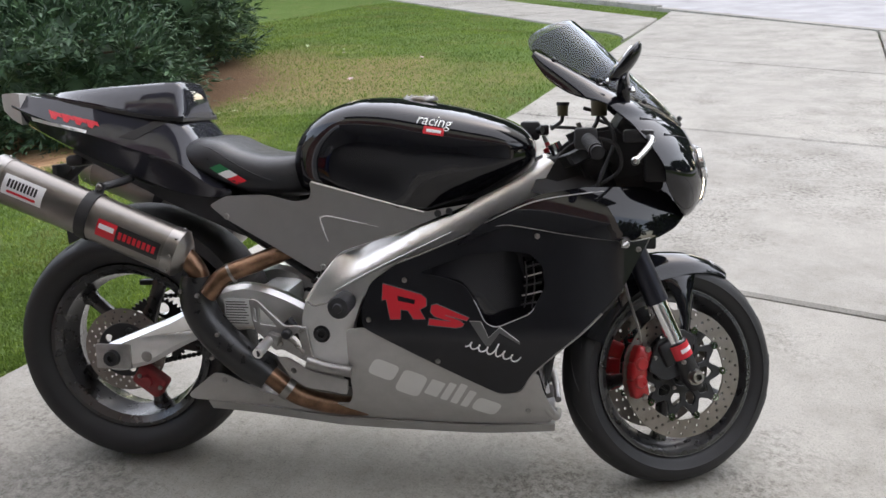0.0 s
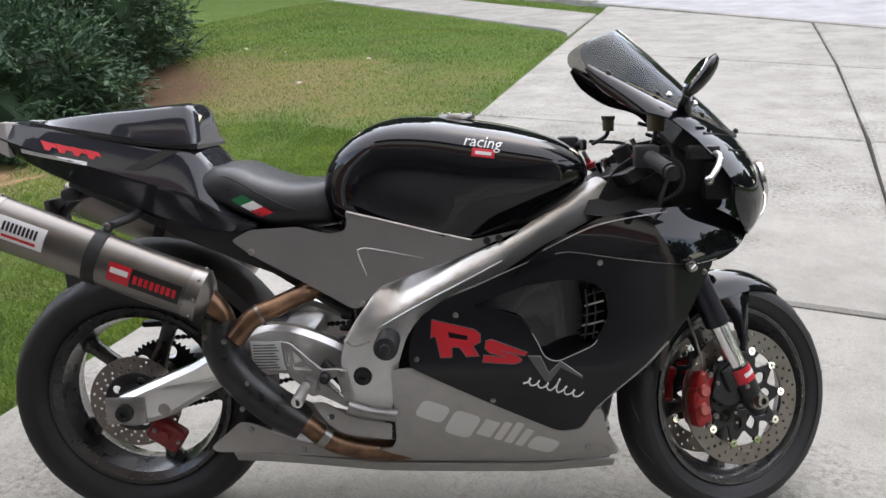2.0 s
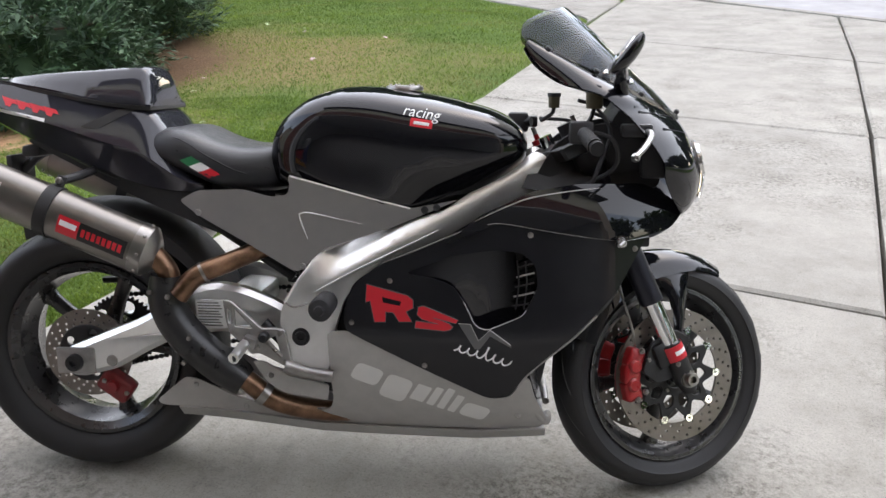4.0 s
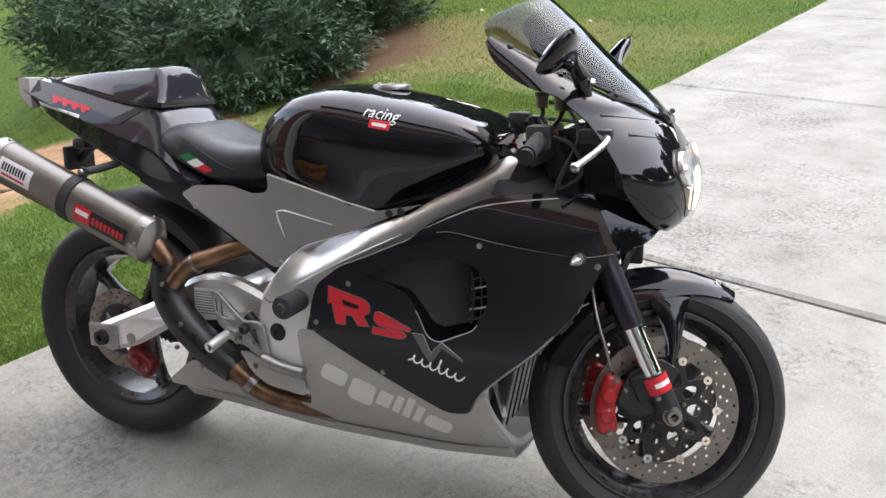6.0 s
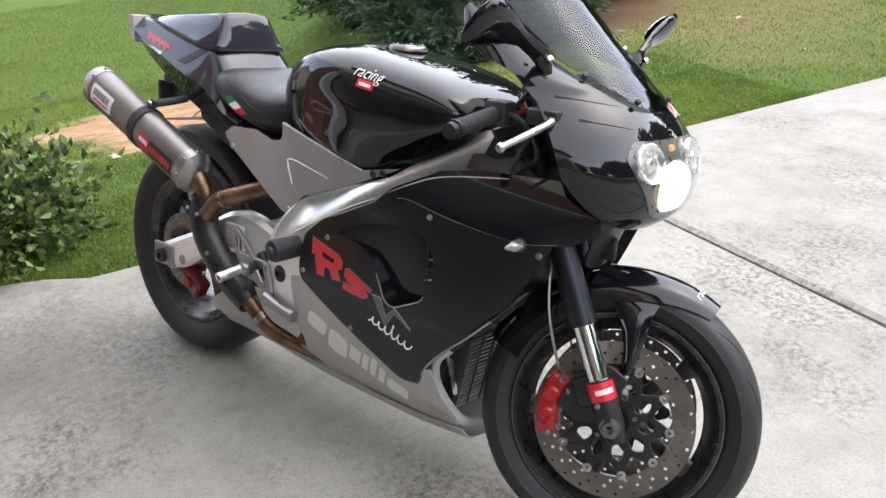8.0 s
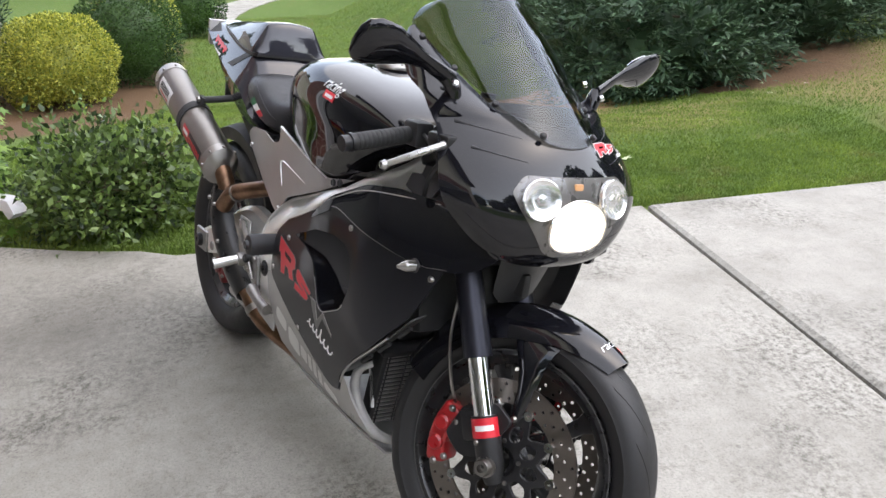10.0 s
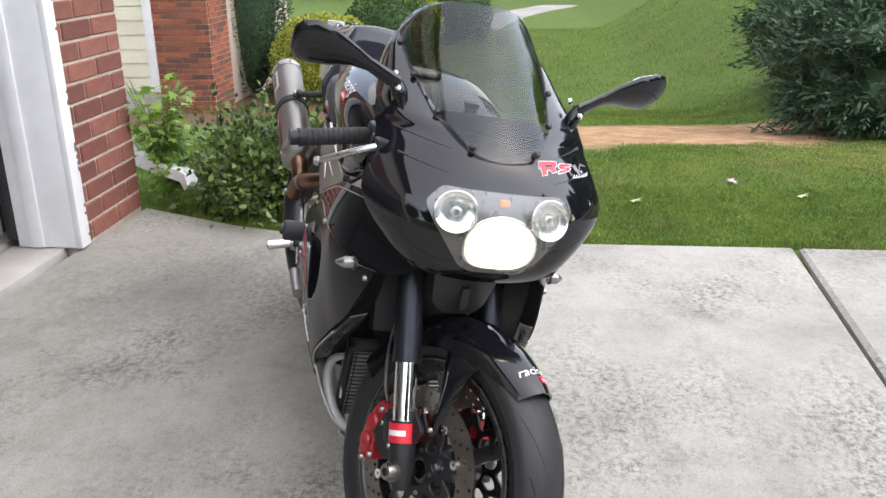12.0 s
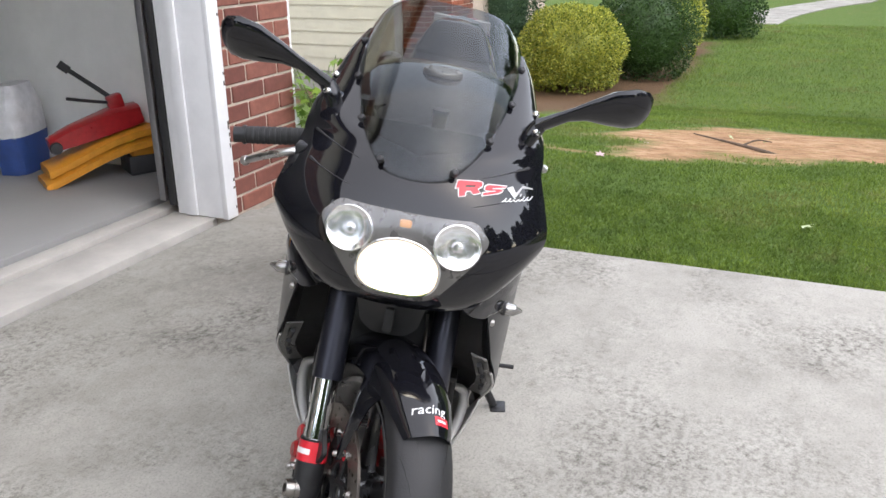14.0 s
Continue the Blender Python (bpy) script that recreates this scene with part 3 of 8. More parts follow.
# ---- materials of the motorcycle ----
GLOSS = plain("gloss_black_paint", (0.0070, 0.0072, 0.0098), 0.35, vary=0.1, scale=30, bump=0.0, coat=1.0, coat_rough=0.012, rough_vary=0.03, spec=0.0)
SATIN = plain("satin_black_paint", (0.0135, 0.0138, 0.0165), 0.42, vary=0.06, scale=20, bump=0.0, coat=0.5, coat_rough=0.03, rough_vary=0.03, spec=0.08)
TAIL_PAINT = plain("gloss_graphite_paint", (0.026, 0.0265, 0.034), 0.36, 0.1, vary=0.06, scale=30, bump=0.0, coat=1.0, coat_rough=0.012, rough_vary=0.02, spec=0.0)
SILVER = plain("silver_grey_paint", (0.43, 0.42, 0.405), 0.48, 0.25, vary=0.06, scale=24, grain=900, bump=0.02, coat=0.3, coat_rough=0.15)
PALE = plain("pale_grey_decal", (0.72, 0.72, 0.70), 0.4, vary=0.03, bump=0)
PANEL_GREY = plain("graphite_metallic", (0.42, 0.41, 0.40), 0.40, 0.8, vary=0.03, rough_vary=0.03, scale=24, grain=900, bump=0.02, coat=0.4, coat_rough=0.1)
ALUMINIUM = plain("polished_aluminium", (0.93, 0.925, 0.915), 0.34, 0.97, vary=0.03, scale=26, grain=700, bump=0.02, rough_vary=0.03)
CAST = plain("cast_aluminium", (0.40, 0.39, 0.38), 0.45, 1.0, vary=0.12, scale=40, grain=500, bump=0.15)
CHROME = plain("chrome", (0.82, 0.82, 0.82), 0.07, 1.0, vary=0.03, bump=0, rough_vary=0.03)
STEEL = plain("brushed_steel", (0.34, 0.325, 0.31), 0.34, 1.0, vary=0.08, scale=16, grain=600, bump=0.05)
TITAN = plain("titanium_sleeve", (0.25, 0.235, 0.22), 0.36, 1.0, vary=0.09, scale=12, grain=800, bump=0.03)
BROWNED = plain("heat_browned_pipe", (0.23, 0.135, 0.085), 0.38, 0.9, vary=0.35, scale=22, grain=300, bump=0.08)
MATT = plain("matt_black_plastic", (0.026, 0.026, 0.029), 0.55, vary=0.2, scale=30, grain=600, bump=0.1)
CASTBLACK = plain("black_cast_metal", (0.022, 0.022, 0.024), 0.4, 0.3, vary=0.2, scale=40, grain=500, bump=0.15)
RIMBLACK = plain("black_wheel_paint", (0.017, 0.017, 0.019), 0.3, vary=0.15, scale=40, bump=0.0, coat=0.5, coat_rough=0.15)
TYRE = plain("tyre_rubber", (0.014, 0.014, 0.0155), 0.55, vary=0.2, scale=25, grain=420, bump=0.25)
LEATHER = plain("black_seat_leather", (0.016, 0.017, 0.02), 0.36, vary=0.1, scale=40, grain=900, bump=0.25)
RED = plain("red_enamel", (0.36, 0.012, 0.016), 0.35, vary=0.12, scale=40, bump=0.03, coat=0.4)
DARK_RED = plain("dark_red_enamel", (0.20, 0.010, 0.014), 0.4, vary=0.15, scale=40, bump=0.03, coat=0.2)
RED_DECAL = plain("red_decal", (0.62, 0.02, 0.035), 0.35, vary=0.03, bump=0)
WHITE_DECAL = plain("white_decal", (0.78, 0.78, 0.78), 0.4, vary=0.03, bump=0)
GREEN_DECAL = plain("green_decal", (0.015, 0.16, 0.06), 0.45, vary=0.03, bump=0)
BLACK_DECAL = plain("black_decal", (0.012, 0.012, 0.012), 0.4, vary=0.03, bump=0)
GREY_DECAL = plain("grey_outline_decal", (0.10, 0.10, 0.10), 0.4, vary=0.03, bump=0)
INNER_GREY = plain("dark_grey_plastic", (0.030, 0.030, 0.031), 0.38, vary=0.15, scale=30, grain=600, bump=0.06)
BRACKET_GREY = plain("grey_bracket_paint", (0.085, 0.085, 0.084), 0.32, 0.5, vary=0.12, scale=30, bump=0.04)
LEVER_METAL = plain("worn_aluminium_lever", (0.46, 0.455, 0.45), 0.30, 1.0, vary=0.06, scale=30, bump=0.02)
DISC = plain("brake_disc_steel", (0.24, 0.215, 0.195), 0.38, 1.0, vary=0.12, scale=18, grain=700, bump=0.06)
AMBER_OIL = plain("aged_reservoir", (0.10, 0.082, 0.045), 0.4, vary=0.1)


GLOSS.node_tree.nodes["Principled BSDF"].inputs["Coat IOR"].default_value = 1.5


def smoked_glass(name, tint, rough=0.0):
    m, n, l, b = tree(name)
    n.remove(b)
    clear, gloss, weight, mx = n.new("ShaderNodeBsdfTransparent"), n.new("ShaderNodeBsdfGlossy"), n.new("ShaderNodeLayerWeight"), n.new("ShaderNodeMixShader")
    clear.inputs[0].default_value = (*tint, 1)
    gloss.inputs["Roughness"].default_value = rough + 0.01
    gloss.inputs["Color"].default_value = (0.74, 0.79, 0.86, 1)
    weight.inputs["Blend"].default_value = 0.5
    power, lift = n.new("ShaderNodeMath"), n.new("ShaderNodeMath")
    power.operation, lift.operation = "POWER", "MULTIPLY_ADD"
    power.inputs[1].default_value, lift.inputs[1].default_value, lift.inputs[2].default_value = 5.0, 0.9, 0.04
    l.new(weight.outputs["Facing"], power.inputs[0])
    l.new(power.outputs[0], lift.inputs[0])
    l.new(lift.outputs[0], mx.inputs[0])
    l.new(clear.outputs[0], mx.inputs[1])
    l.new(gloss.outputs[0], mx.inputs[2])
    l.new(mx.outputs[0], n["Material Output"].inputs["Surface"])
    return m


SMOKE = smoked_glass("smoked_screen", (0.54, 0.54, 0.52))
LENS = smoked_glass("clear_lens", (0.93, 0.93, 0.93))
LAMP, n_, l_, b_ = tree("lit_low_beam")
b_.inputs["Base Color"].default_value = (0.8, 0.78, 0.7, 1)
b_.inputs["Emission Color"].default_value, b_.inputs["Emission Strength"].default_value = (1.0, 0.92, 0.76, 1), 3.0
# the beam burns brightest at its heart and warms towards the rim of the glass
at_, far_ = n_.new("ShaderNodeTexCoord"), n_.new("ShaderNodeVectorMath")
far_.operation = "DISTANCE"
l_.new(at_.outputs["Object"], far_.inputs[0])
far_.inputs[1].default_value = (0.770, 0.0, 0.736)
l_.new(ramp(n_, l_, far_.outputs["Value"], ((0.028, (1.0, 0.96, 0.86)), (0.046, (0.42, 0.36, 0.26)), (0.060, (0.14, 0.105, 0.06)))).outputs[0], b_.inputs["Emission Color"])
AMBER, n_, l_, b_ = tree("parking_bulb")
b_.inputs["Base Color"].default_value = (0.20, 0.12, 0.08, 1)
b_.inputs["Emission Color"].default_value, b_.inputs["Emission Strength"].default_value = (1.0, 0.55, 0.25, 1), 0.14

# ---- the motorcycle, upright in its own frame: x ahead, y to its left; it leans on its side stand ----
bike = tagged(new("motorcycle"), "black and silver sport motorcycle on its side stand, headlight lit", "motorcycle")
bike.matrix_world = pose(0, 0, 0, 0, 0, 2.0) @ pose(0, -0.0015, 0, -10.9, 0, 0)
REAR, FRONT = Vector((-0.716, 0, 0.316)), Vector((0.685, 0, 0.270))
RAKE = radians(24.5)
AX = Vector((-math.sin(RAKE), 0, math.cos(RAKE)))
FWD = Vector((math.cos(RAKE), 0, math.sin(RAKE)))
PIVOT = FRONT - FWD * 0.03
STEER = Matrix.Translation(PIVOT + Vector((0, -0.006, 0))) @ Matrix.Rotation(radians(25.0), 4, AX) @ Matrix.Translation(-PIVOT)


def bolt(name, at, side, parent, r=0.006, material=None, direction=None):
    """A button-head screw with a hex socket."""
    bm = lathe([(0.0004, 0.0035), (r * 0.45, 0.0035), (r * 0.45, 0.0015), (r * 0.5, 0.004), (r * 0.85, 0.003), (r, 0.0), (r, -0.004), (0.0004, -0.004)], 12)
    d = Vector(direction) if direction else Vector((0, side, 0))
    moved(bm, Matrix.Translation(at) @ Vector((0, 1, 0)).rotation_difference(d).to_matrix().to_4x4())
    return part(name, bm, material or STEEL, parent)


# wheels
def tyre_profile(R, half, rim):
    pts = [(rim + 0.004, -half * 0.62), (rim + 0.014, -half * 0.80), (rim + 0.036, -half * 0.97), (R - 0.040, -half), (R - 0.022, -half * 0.90), (R - 0.009, -half * 0.62), (R - 0.002, -half * 0.3), (R, 0)]
    pts = curve_through([(r, y, 0) for r, y in pts], 4)
    prof = [(p.x, p.y) for p in pts] + [(p.x, -p.y) for p in pts[-2::-1]]
    return prof + [(rim - 0.002, half * 0.6), (rim - 0.002, -half * 0.6)]


def groove_cuts(R, half, count, lean):
    """Slanting tread grooves as thin dark blades sunk into the tread."""
    out = []
    for i in range(count):
        for s in (-1, 1):
            a0 = 2 * math.pi * (i + (0.5 if s > 0 else 0)) / count
            row = []
            for k in range(7):
                f = k / 6
                y = s * half * (0.12 + 0.68 * f)
                a = a0 + lean * f * f * s * 0 + lean * f
                q = abs(y) / half
                r = R - 0.002 - 0.030 * max(0, q - 0.1) ** 2.2
                row.append((a, r, y))
            bm = bmesh.new()
            prev = None
            for k, (a, r, y) in enumerate(row):
                wv = 0.007 * (1 - 0.55 * k / 6) / R
                vs = [bm.verts.new(((r + 0.0012) * math.cos(a + d), y, (r + 0.0012) * math.sin(a + d))) for d in (-wv / 2, wv / 2)]
                vs += [bm.verts.new(((r - 0.004) * math.cos(a + d), y, (r - 0.004) * math.sin(a + d))) for d in (wv / 2, -wv / 2)]
                if prev:
                    for j in range(4):
                        bm.faces.new((prev[j], prev[(j + 1) % 4], vs[(j + 1) % 4], vs[j]))
                prev = vs
            out.append(bm)
    return join(*out)


def rim_mesh(rim, half, spokes, phase, hub, spoke_w):
    b = half
    barrel = lathe([(rim + 0.006, -b), (rim + 0.006, -b + 0.006), (rim - 0.012, -b + 0.012), (rim - 0.014, -b * 0.3), (rim - 0.022, 0), (rim - 0.014, b * 0.3), (rim - 0.012, b - 0.012), (rim + 0.006, b - 0.006), (rim + 0.006, b),
                    (rim - 0.004, b), (rim - 0.020, b - 0.014), (rim - 0.026, b * 0.3), (rim - 0.034, 0), (rim - 0.026, -b * 0.3), (rim - 0.020, -b + 0.014), (rim - 0.004, -b)], 72, True)
    pieces = [barrel, lathe([(0.018, -hub), (0.045, -hub), (0.052, -hub + 0.01), (0.05, hub - 0.01), (0.045, hub), (0.018, hub)], 32, True)]
    for i in range(spokes):
        a = phase + 2 * math.pi * i / spokes
        rings = []
        for r, w, d in ((0.04, spoke_w * 1.5, 0.030), (0.07, spoke_w * 1.05, 0.028), (0.12, spoke_w * 0.85, 0.024), (rim - 0.05, spoke_w * 0.95, 0.022), (rim - 0.024, spoke_w * 1.5, 0.026)):
            ring = []
            for k in range(12):
                q = 2 * math.pi * k / 12
                cx = math.copysign(abs(math.cos(q)) ** 0.6, math.cos(q)) * w / 2
                cy = math.copysign(abs(math.sin(q)) ** 0.6, math.sin(q)) * d / 2
                ring.append((r * math.cos(a) - cx * math.sin(a), cy, r * math.sin(a) + cx * math.cos(a)))
            rings.append(ring)
        pieces.append(loft(rings))
    return pieces


def disc_mesh(r0, r1, y, half, rows, n):
    holes = []
    for j, r in enumerate(rows):
        for i in range(n):
            a = 2 * math.pi * (i + 0.5 * (j % 2) + 0.15 * j) / n
            holes.append(circle(r * math.cos(a), r * math.sin(a), 0.0037, 8))
    return plate([circle(0, 0, r1, 72), circle(0, 0, r0, 48)[::-1], *holes], y - half, y + half, 0.0)


rear_m = Matrix.Translation(REAR)
front_m = STEER @ Matrix.Translation(FRONT)
rim_, hub_, *spokes_ = rim_mesh(0.216, 0.072, 5, radians(68), 0.085, 0.04)
rear_wheel = part("rear_wheel", moved(rim_, rear_m), RIMBLACK, bike, "black five-spoke cast rear wheel")
part("hub", moved(hub_, rear_m), RIMBLACK, rear_wheel)
for sp_ in spokes_:
    part("spoke", moved(sp_, rear_m), RIMBLACK, rear_wheel)
part("tyre", moved(lathe(tyre_profile(0.316, 0.095, 0.216), 96, True), rear_m), TYRE, rear_wheel, "wide black rear tyre")
part("tread_pattern", moved(groove_cuts(0.316, 0.095, 18, 0.35), rear_m), BLACK_DECAL, rear_wheel, smooth=False)
part("brake_disc", moved(disc_mesh(0.068, 0.110, -0.092, 0.0025, (0.077, 0.087, 0.101), 22), rear_m), DISC, rear_wheel, "drilled steel brake disc")
part("disc_carrier", moved(plate([circle(0, 0, 0.072, 32), *[circle(0.052 * math.cos(a), 0.052 * math.sin(a), 0.011, 10) for a in np.linspace(0, 2 * math.pi, 6)[:-1]]], -0.098, -0.090), rear_m), CASTBLACK, rear_wheel)
part("sprocket", moved(plate([[((0.098 if i % 4 in (0, 1) else 0.091) * math.cos(2 * math.pi * i / 168), (0.098 if i % 4 in (0, 1) else 0.091) * math.sin(2 * math.pi * i / 168)) for i in range(168)], *[circle(0.066 * math.cos(a), 0.066 * math.sin(a), 0.018, 12) for a in np.linspace(0, 2 * math.pi, 6)[:-1]]], 0.092, 0.098, 0), rear_m), CASTBLACK, rear_wheel)

rim_, hub_, *spokes_ = rim_mesh(0.204, 0.044, 5, radians(43), 0.062, 0.034)
front_wheel = part("front_wheel", moved(rim_, front_m), RIMBLACK, bike, "black five-spoke cast front wheel")
part("hub", moved(hub_, front_m), RIMBLACK, front_wheel)
for sp_ in spokes_:
    part("spoke", moved(sp_, front_m), RIMBLACK, front_wheel)
part("tyre", moved(lathe(tyre_profile(0.280, 0.057, 0.204), 96, True), front_m), TYRE, front_wheel, "black front tyre with slanting grooves")
part("tread_pattern", moved(groove_cuts(0.280, 0.057, 16, 0.5), front_m), BLACK_DECAL, front_wheel, smooth=False)
for s in (-1, 1):
    part("pinstripe", moved(lathe([(0.2075, s * 0.0442), (0.2094, s * 0.0442), (0.2094, s * 0.045), (0.2075, s * 0.045)], 72, True), front_m), GREY_DECAL, front_wheel)
for s in (-1, 1):
    part("brake_disc", moved(disc_mesh(0.113, 0.157, s * 0.070, 0.0025, (0.121, 0.134, 0.148), 26), front_m), DISC, front_wheel, "drilled steel brake disc")
    # a spider of ten arms with open loops between them, each arm ending at a floating button
    star = [((0.093 + 0.014 * math.cos(10 * a)) * math.cos(a), (0.093 + 0.014 * math.cos(10 * a)) * math.sin(a)) for a in np.linspace(0, 2 * math.pi, 121)[:-1]]
    loops_ = [rounded([(r * math.cos(a + d), r * math.sin(a + d)) for r, d in ((0.048, -0.16), (0.070, -0.21), (0.084, 0.0), (0.070, 0.21), (0.048, 0.16))], 0.007, 2) for a in np.linspace(0, 2 * math.pi, 11)[:-1]]
    part("disc_carrier", moved(plate([star, circle(0, 0, 0.03, 20), *loops_], s * 0.066, s * 0.073), front_m), CASTBLACK, front_wheel)
    for i in range(10):
        a = 2 * math.pi * i / 10
        bm = lathe([(0.0030, 0.004), (0.0036, 0.0065), (0.0080, 0.0065), (0.0092, 0.005), (0.0092, -0.005), (0.0030, -0.005)], 14, True)
        part("bobbin", moved(bm, front_m @ Matrix.Translation((0.109 * math.cos(a), s * 0.071, 0.109 * math.sin(a)))), CHROME, front_wheel)
    for i in range(5):
        a = 2 * math.pi * i / 5 + 0.3
        part("disc_bolt", moved(lathe([(0.0004, 0.004), (0.004, 0.004), (0.005, 0.0), (0.0004, 0.0)], 8), front_m @ Matrix.Translation((0.042 * math.cos(a), s * 0.074, 0.042 * math.sin(a))) @ pose(0, 0, 0, 0 if s > 0 else 180, 0, 0)), STEEL, front_wheel)


# fork, steered with the wheel
def on_fork(s, y, ahead=0.0):
    return FRONT + AX * s + FWD * ahead + Vector((0, y, 0))


FORK_TUBE = plain("anodised_dark_tube", (0.030, 0.031, 0.042), 0.32, 0.6, bump=0.02)
for s in (-1, 1):
    y = s * 0.107
    fork = part("fork", moved(tube([on_fork(0.20, y), on_fork(0.30, y), on_fork(0.62, y)], [0.0275, 0.0265, 0.0265], 24, 2, False), STEER), FORK_TUBE, bike, "dark anodised upside-down fork leg")
    part("slider", moved(bar(on_fork(0.085, y), on_fork(0.205, y), 0.0215, 24), STEER), CHROME, fork, "chromed fork slider")
    foot = join(tube([on_fork(-0.035, y, 0.002), on_fork(0.0, y), on_fork(0.05, y), on_fork(0.092, y)], [0.016, 0.026, 0.026, 0.0265], 18, 3, False),
                moved(block((-0.050, -0.011, -0.030), (0.0, 0.011, 0.030), 0.008), Matrix.Translation(on_fork(0.075, y)) @ pose(0, 0, 0, 0, -24.5, 0)))
    part("fork_foot", moved(foot, STEER), CASTBLACK, fork)
    part("axle_nut", moved(join(moved(lathe([(0.008, -0.016), (0.014, -0.016), (0.016, -0.01), (0.016, 0.01), (0.008, 0.01)], 20, True), Matrix.Translation(FRONT + Vector((0, s * 0.130, 0)))), bar(FRONT + Vector((0, s * 0.12, 0)), FRONT + Vector((0, s * 0.132, 0)), 0.02, 20)), STEER), STEEL, fork)
    # red label wrapped round the slider's foot, with a pale bar for its lettering
    part("label", moved(bar(on_fork(0.052, y), on_fork(0.088, y), 0.0272, 24), STEER), RED_DECAL, fork, "red label band")
    bm = bmesh.new()
    rows = []
    for k in range(9):
        a = radians(-110 + 10 * k * 1.0) if s < 0 else radians(30 + 10 * k)
        d = FWD * math.cos(a) + Vector((0, 1, 0)) * math.sin(a)
        rows.append([bm.verts.new(on_fork(h, y) + d * 0.0277) for h in (0.065, 0.075)])
    for a, b in zip(rows, rows[1:]):
        bm.faces.new((a[0], a[1], b[1], b[0]))
    part("label_bar", moved(bm, STEER), WHITE_DECAL, fork)
    for h in (-0.01, 0.045):
        p = on_fork(h, s * 0.13, -0.012)
        bolt("bolt", STEER @ p, s, fork, 0.006)
    # caliper
    R = 0.128
    body = []
    for a in (157, 174, 191):
        c = FRONT + Vector((R * math.cos(radians(a)), s * 0.07, R * math.sin(radians(a))))
        body.append(moved(block((-0.021, -0.030, -0.024), (0.021, 0.030, 0.024), 0.010, 3), Matrix.Translation(c) @ pose(0, 0, 0, 0, -a, 0)))
    for a in (165, 184):
        c = FRONT + Vector((R * math.cos(radians(a)), s * 0.100, R * math.sin(radians(a))))
        body.append(moved(lathe([(0.0004, 0.007), (0.012, 0.007), (0.016, 0.003), (0.017, -0.006), (0.0004, -0.006)], 20), Matrix.Translation(c) @ pose(0, 0, 0, 0 if s > 0 else 180, 0, 0)))
    cal = part("brake_caliper", moved(join(*body), STEER), RED, bike, "red four-piston brake caliper")
    for a, r in ((148, 0.128), (200, 0.128), (153, 0.104), (195, 0.104)):
        c = FRONT + Vector((r * math.cos(radians(a)), s * 0.105, r * math.sin(radians(a))))
        bolt("bolt", STEER @ c, s, cal, 0.007)
    part("bracket", moved(plate([rounded([(0.02, 0.09), (-0.02, 0.115), (-0.085, 0.085), (-0.11, 0.02), (-0.07, -0.01), (-0.03, 0.0)], 0.012)], s * 0.098, s * 0.108), STEER @ Matrix.Translation(FRONT)), CASTBLACK, cal)
    hose = [STEER @ (FRONT + Vector((-0.115, s * 0.085, 0.075))), STEER @ (FRONT + Vector((-0.13, s * 0.10, 0.12))), STEER @ (FRONT + Vector((-0.155, s * 0.10, 0.20))), STEER @ (FRONT + Vector((-0.17, s * 0.08, 0.30)))]
    part("brake_hose", tube(hose, 0.0032, 8), STEEL, cal, "braided steel brake hose")

# front mudguard over the wheel
def guard(a0, a1, s0=-1, s1=1, R=0.320, half=0.074, n=26, m=17, thick=0.004):
    rows = []
    for i in range(n + 1):
        f = i / n
        a = radians(a0 + (a1 - a0) * f)
        row = []
        tip = min(1, (f * n + 0.5) / 5) ** 0.5
        for j in range(m + 1):
            q = s0 + (s1 - s0) * j / m
            hh = half * (0.72 + 0.28 * tip)
            th = q * radians(84) * (0.60 + 0.40 * ramp01(f, 0.0, 0.34))
            y = hh * math.sin(th) / math.sin(radians(84))
            drop = 0.050 * (1 - math.cos(th)) + 0.02 * max(0, abs(q) - 0.75) * 4 * (0.3 + f)
            r = R - drop + 0.006 * math.cos(q * math.pi / 2) ** 4
            row.append((r * math.cos(a), y, r * math.sin(a)))
        rows.append(row)
    bm = loft(rows, False, False)
    bmesh.ops.solidify(bm, geom=bm.faces[:], thickness=thick)
    return bm


mudguard = part("front_mudguard", moved(guard(57, 158, R=0.294, half=0.068), front_m), GLOSS, bike, "gloss black front mudguard")
for s in (-1, 1):
    # the skirt wraps round the fork and narrows to an arm bolted to its foot
    rows = []
    for z, x0, x1, y in ((0.262, -0.050, 0.060, 0.050), (0.246, -0.045, 0.055, 0.063), (0.226, -0.035, 0.045, 0.072), (0.205, -0.024, 0.038, 0.077), (0.180, -0.012, 0.036, 0.080), (0.140, -0.004, 0.030, 0.081), (0.100, -0.004, 0.024, 0.081), (0.084, 0.000, 0.020, 0.081), (0.078, 0.005, 0.015, 0.080)):
        rows.append([(x0 + (x1 - x0) * k / 6, s * (y - 0.010 * (2 * k / 6 - 1) ** 2), z) for k in range(7)])
    leg = loft(rows, False, False)
    bmesh.ops.recalc_face_normals(leg, faces=leg.faces)
    bmesh.ops.solidify(leg, geom=leg.faces[:], thickness=0.004)
    part("stay", moved(leg, front_m), GLOSS, mudguard)
    bolt("bolt", front_m @ Vector((0.010, s * 0.083, 0.09)), s, mudguard)

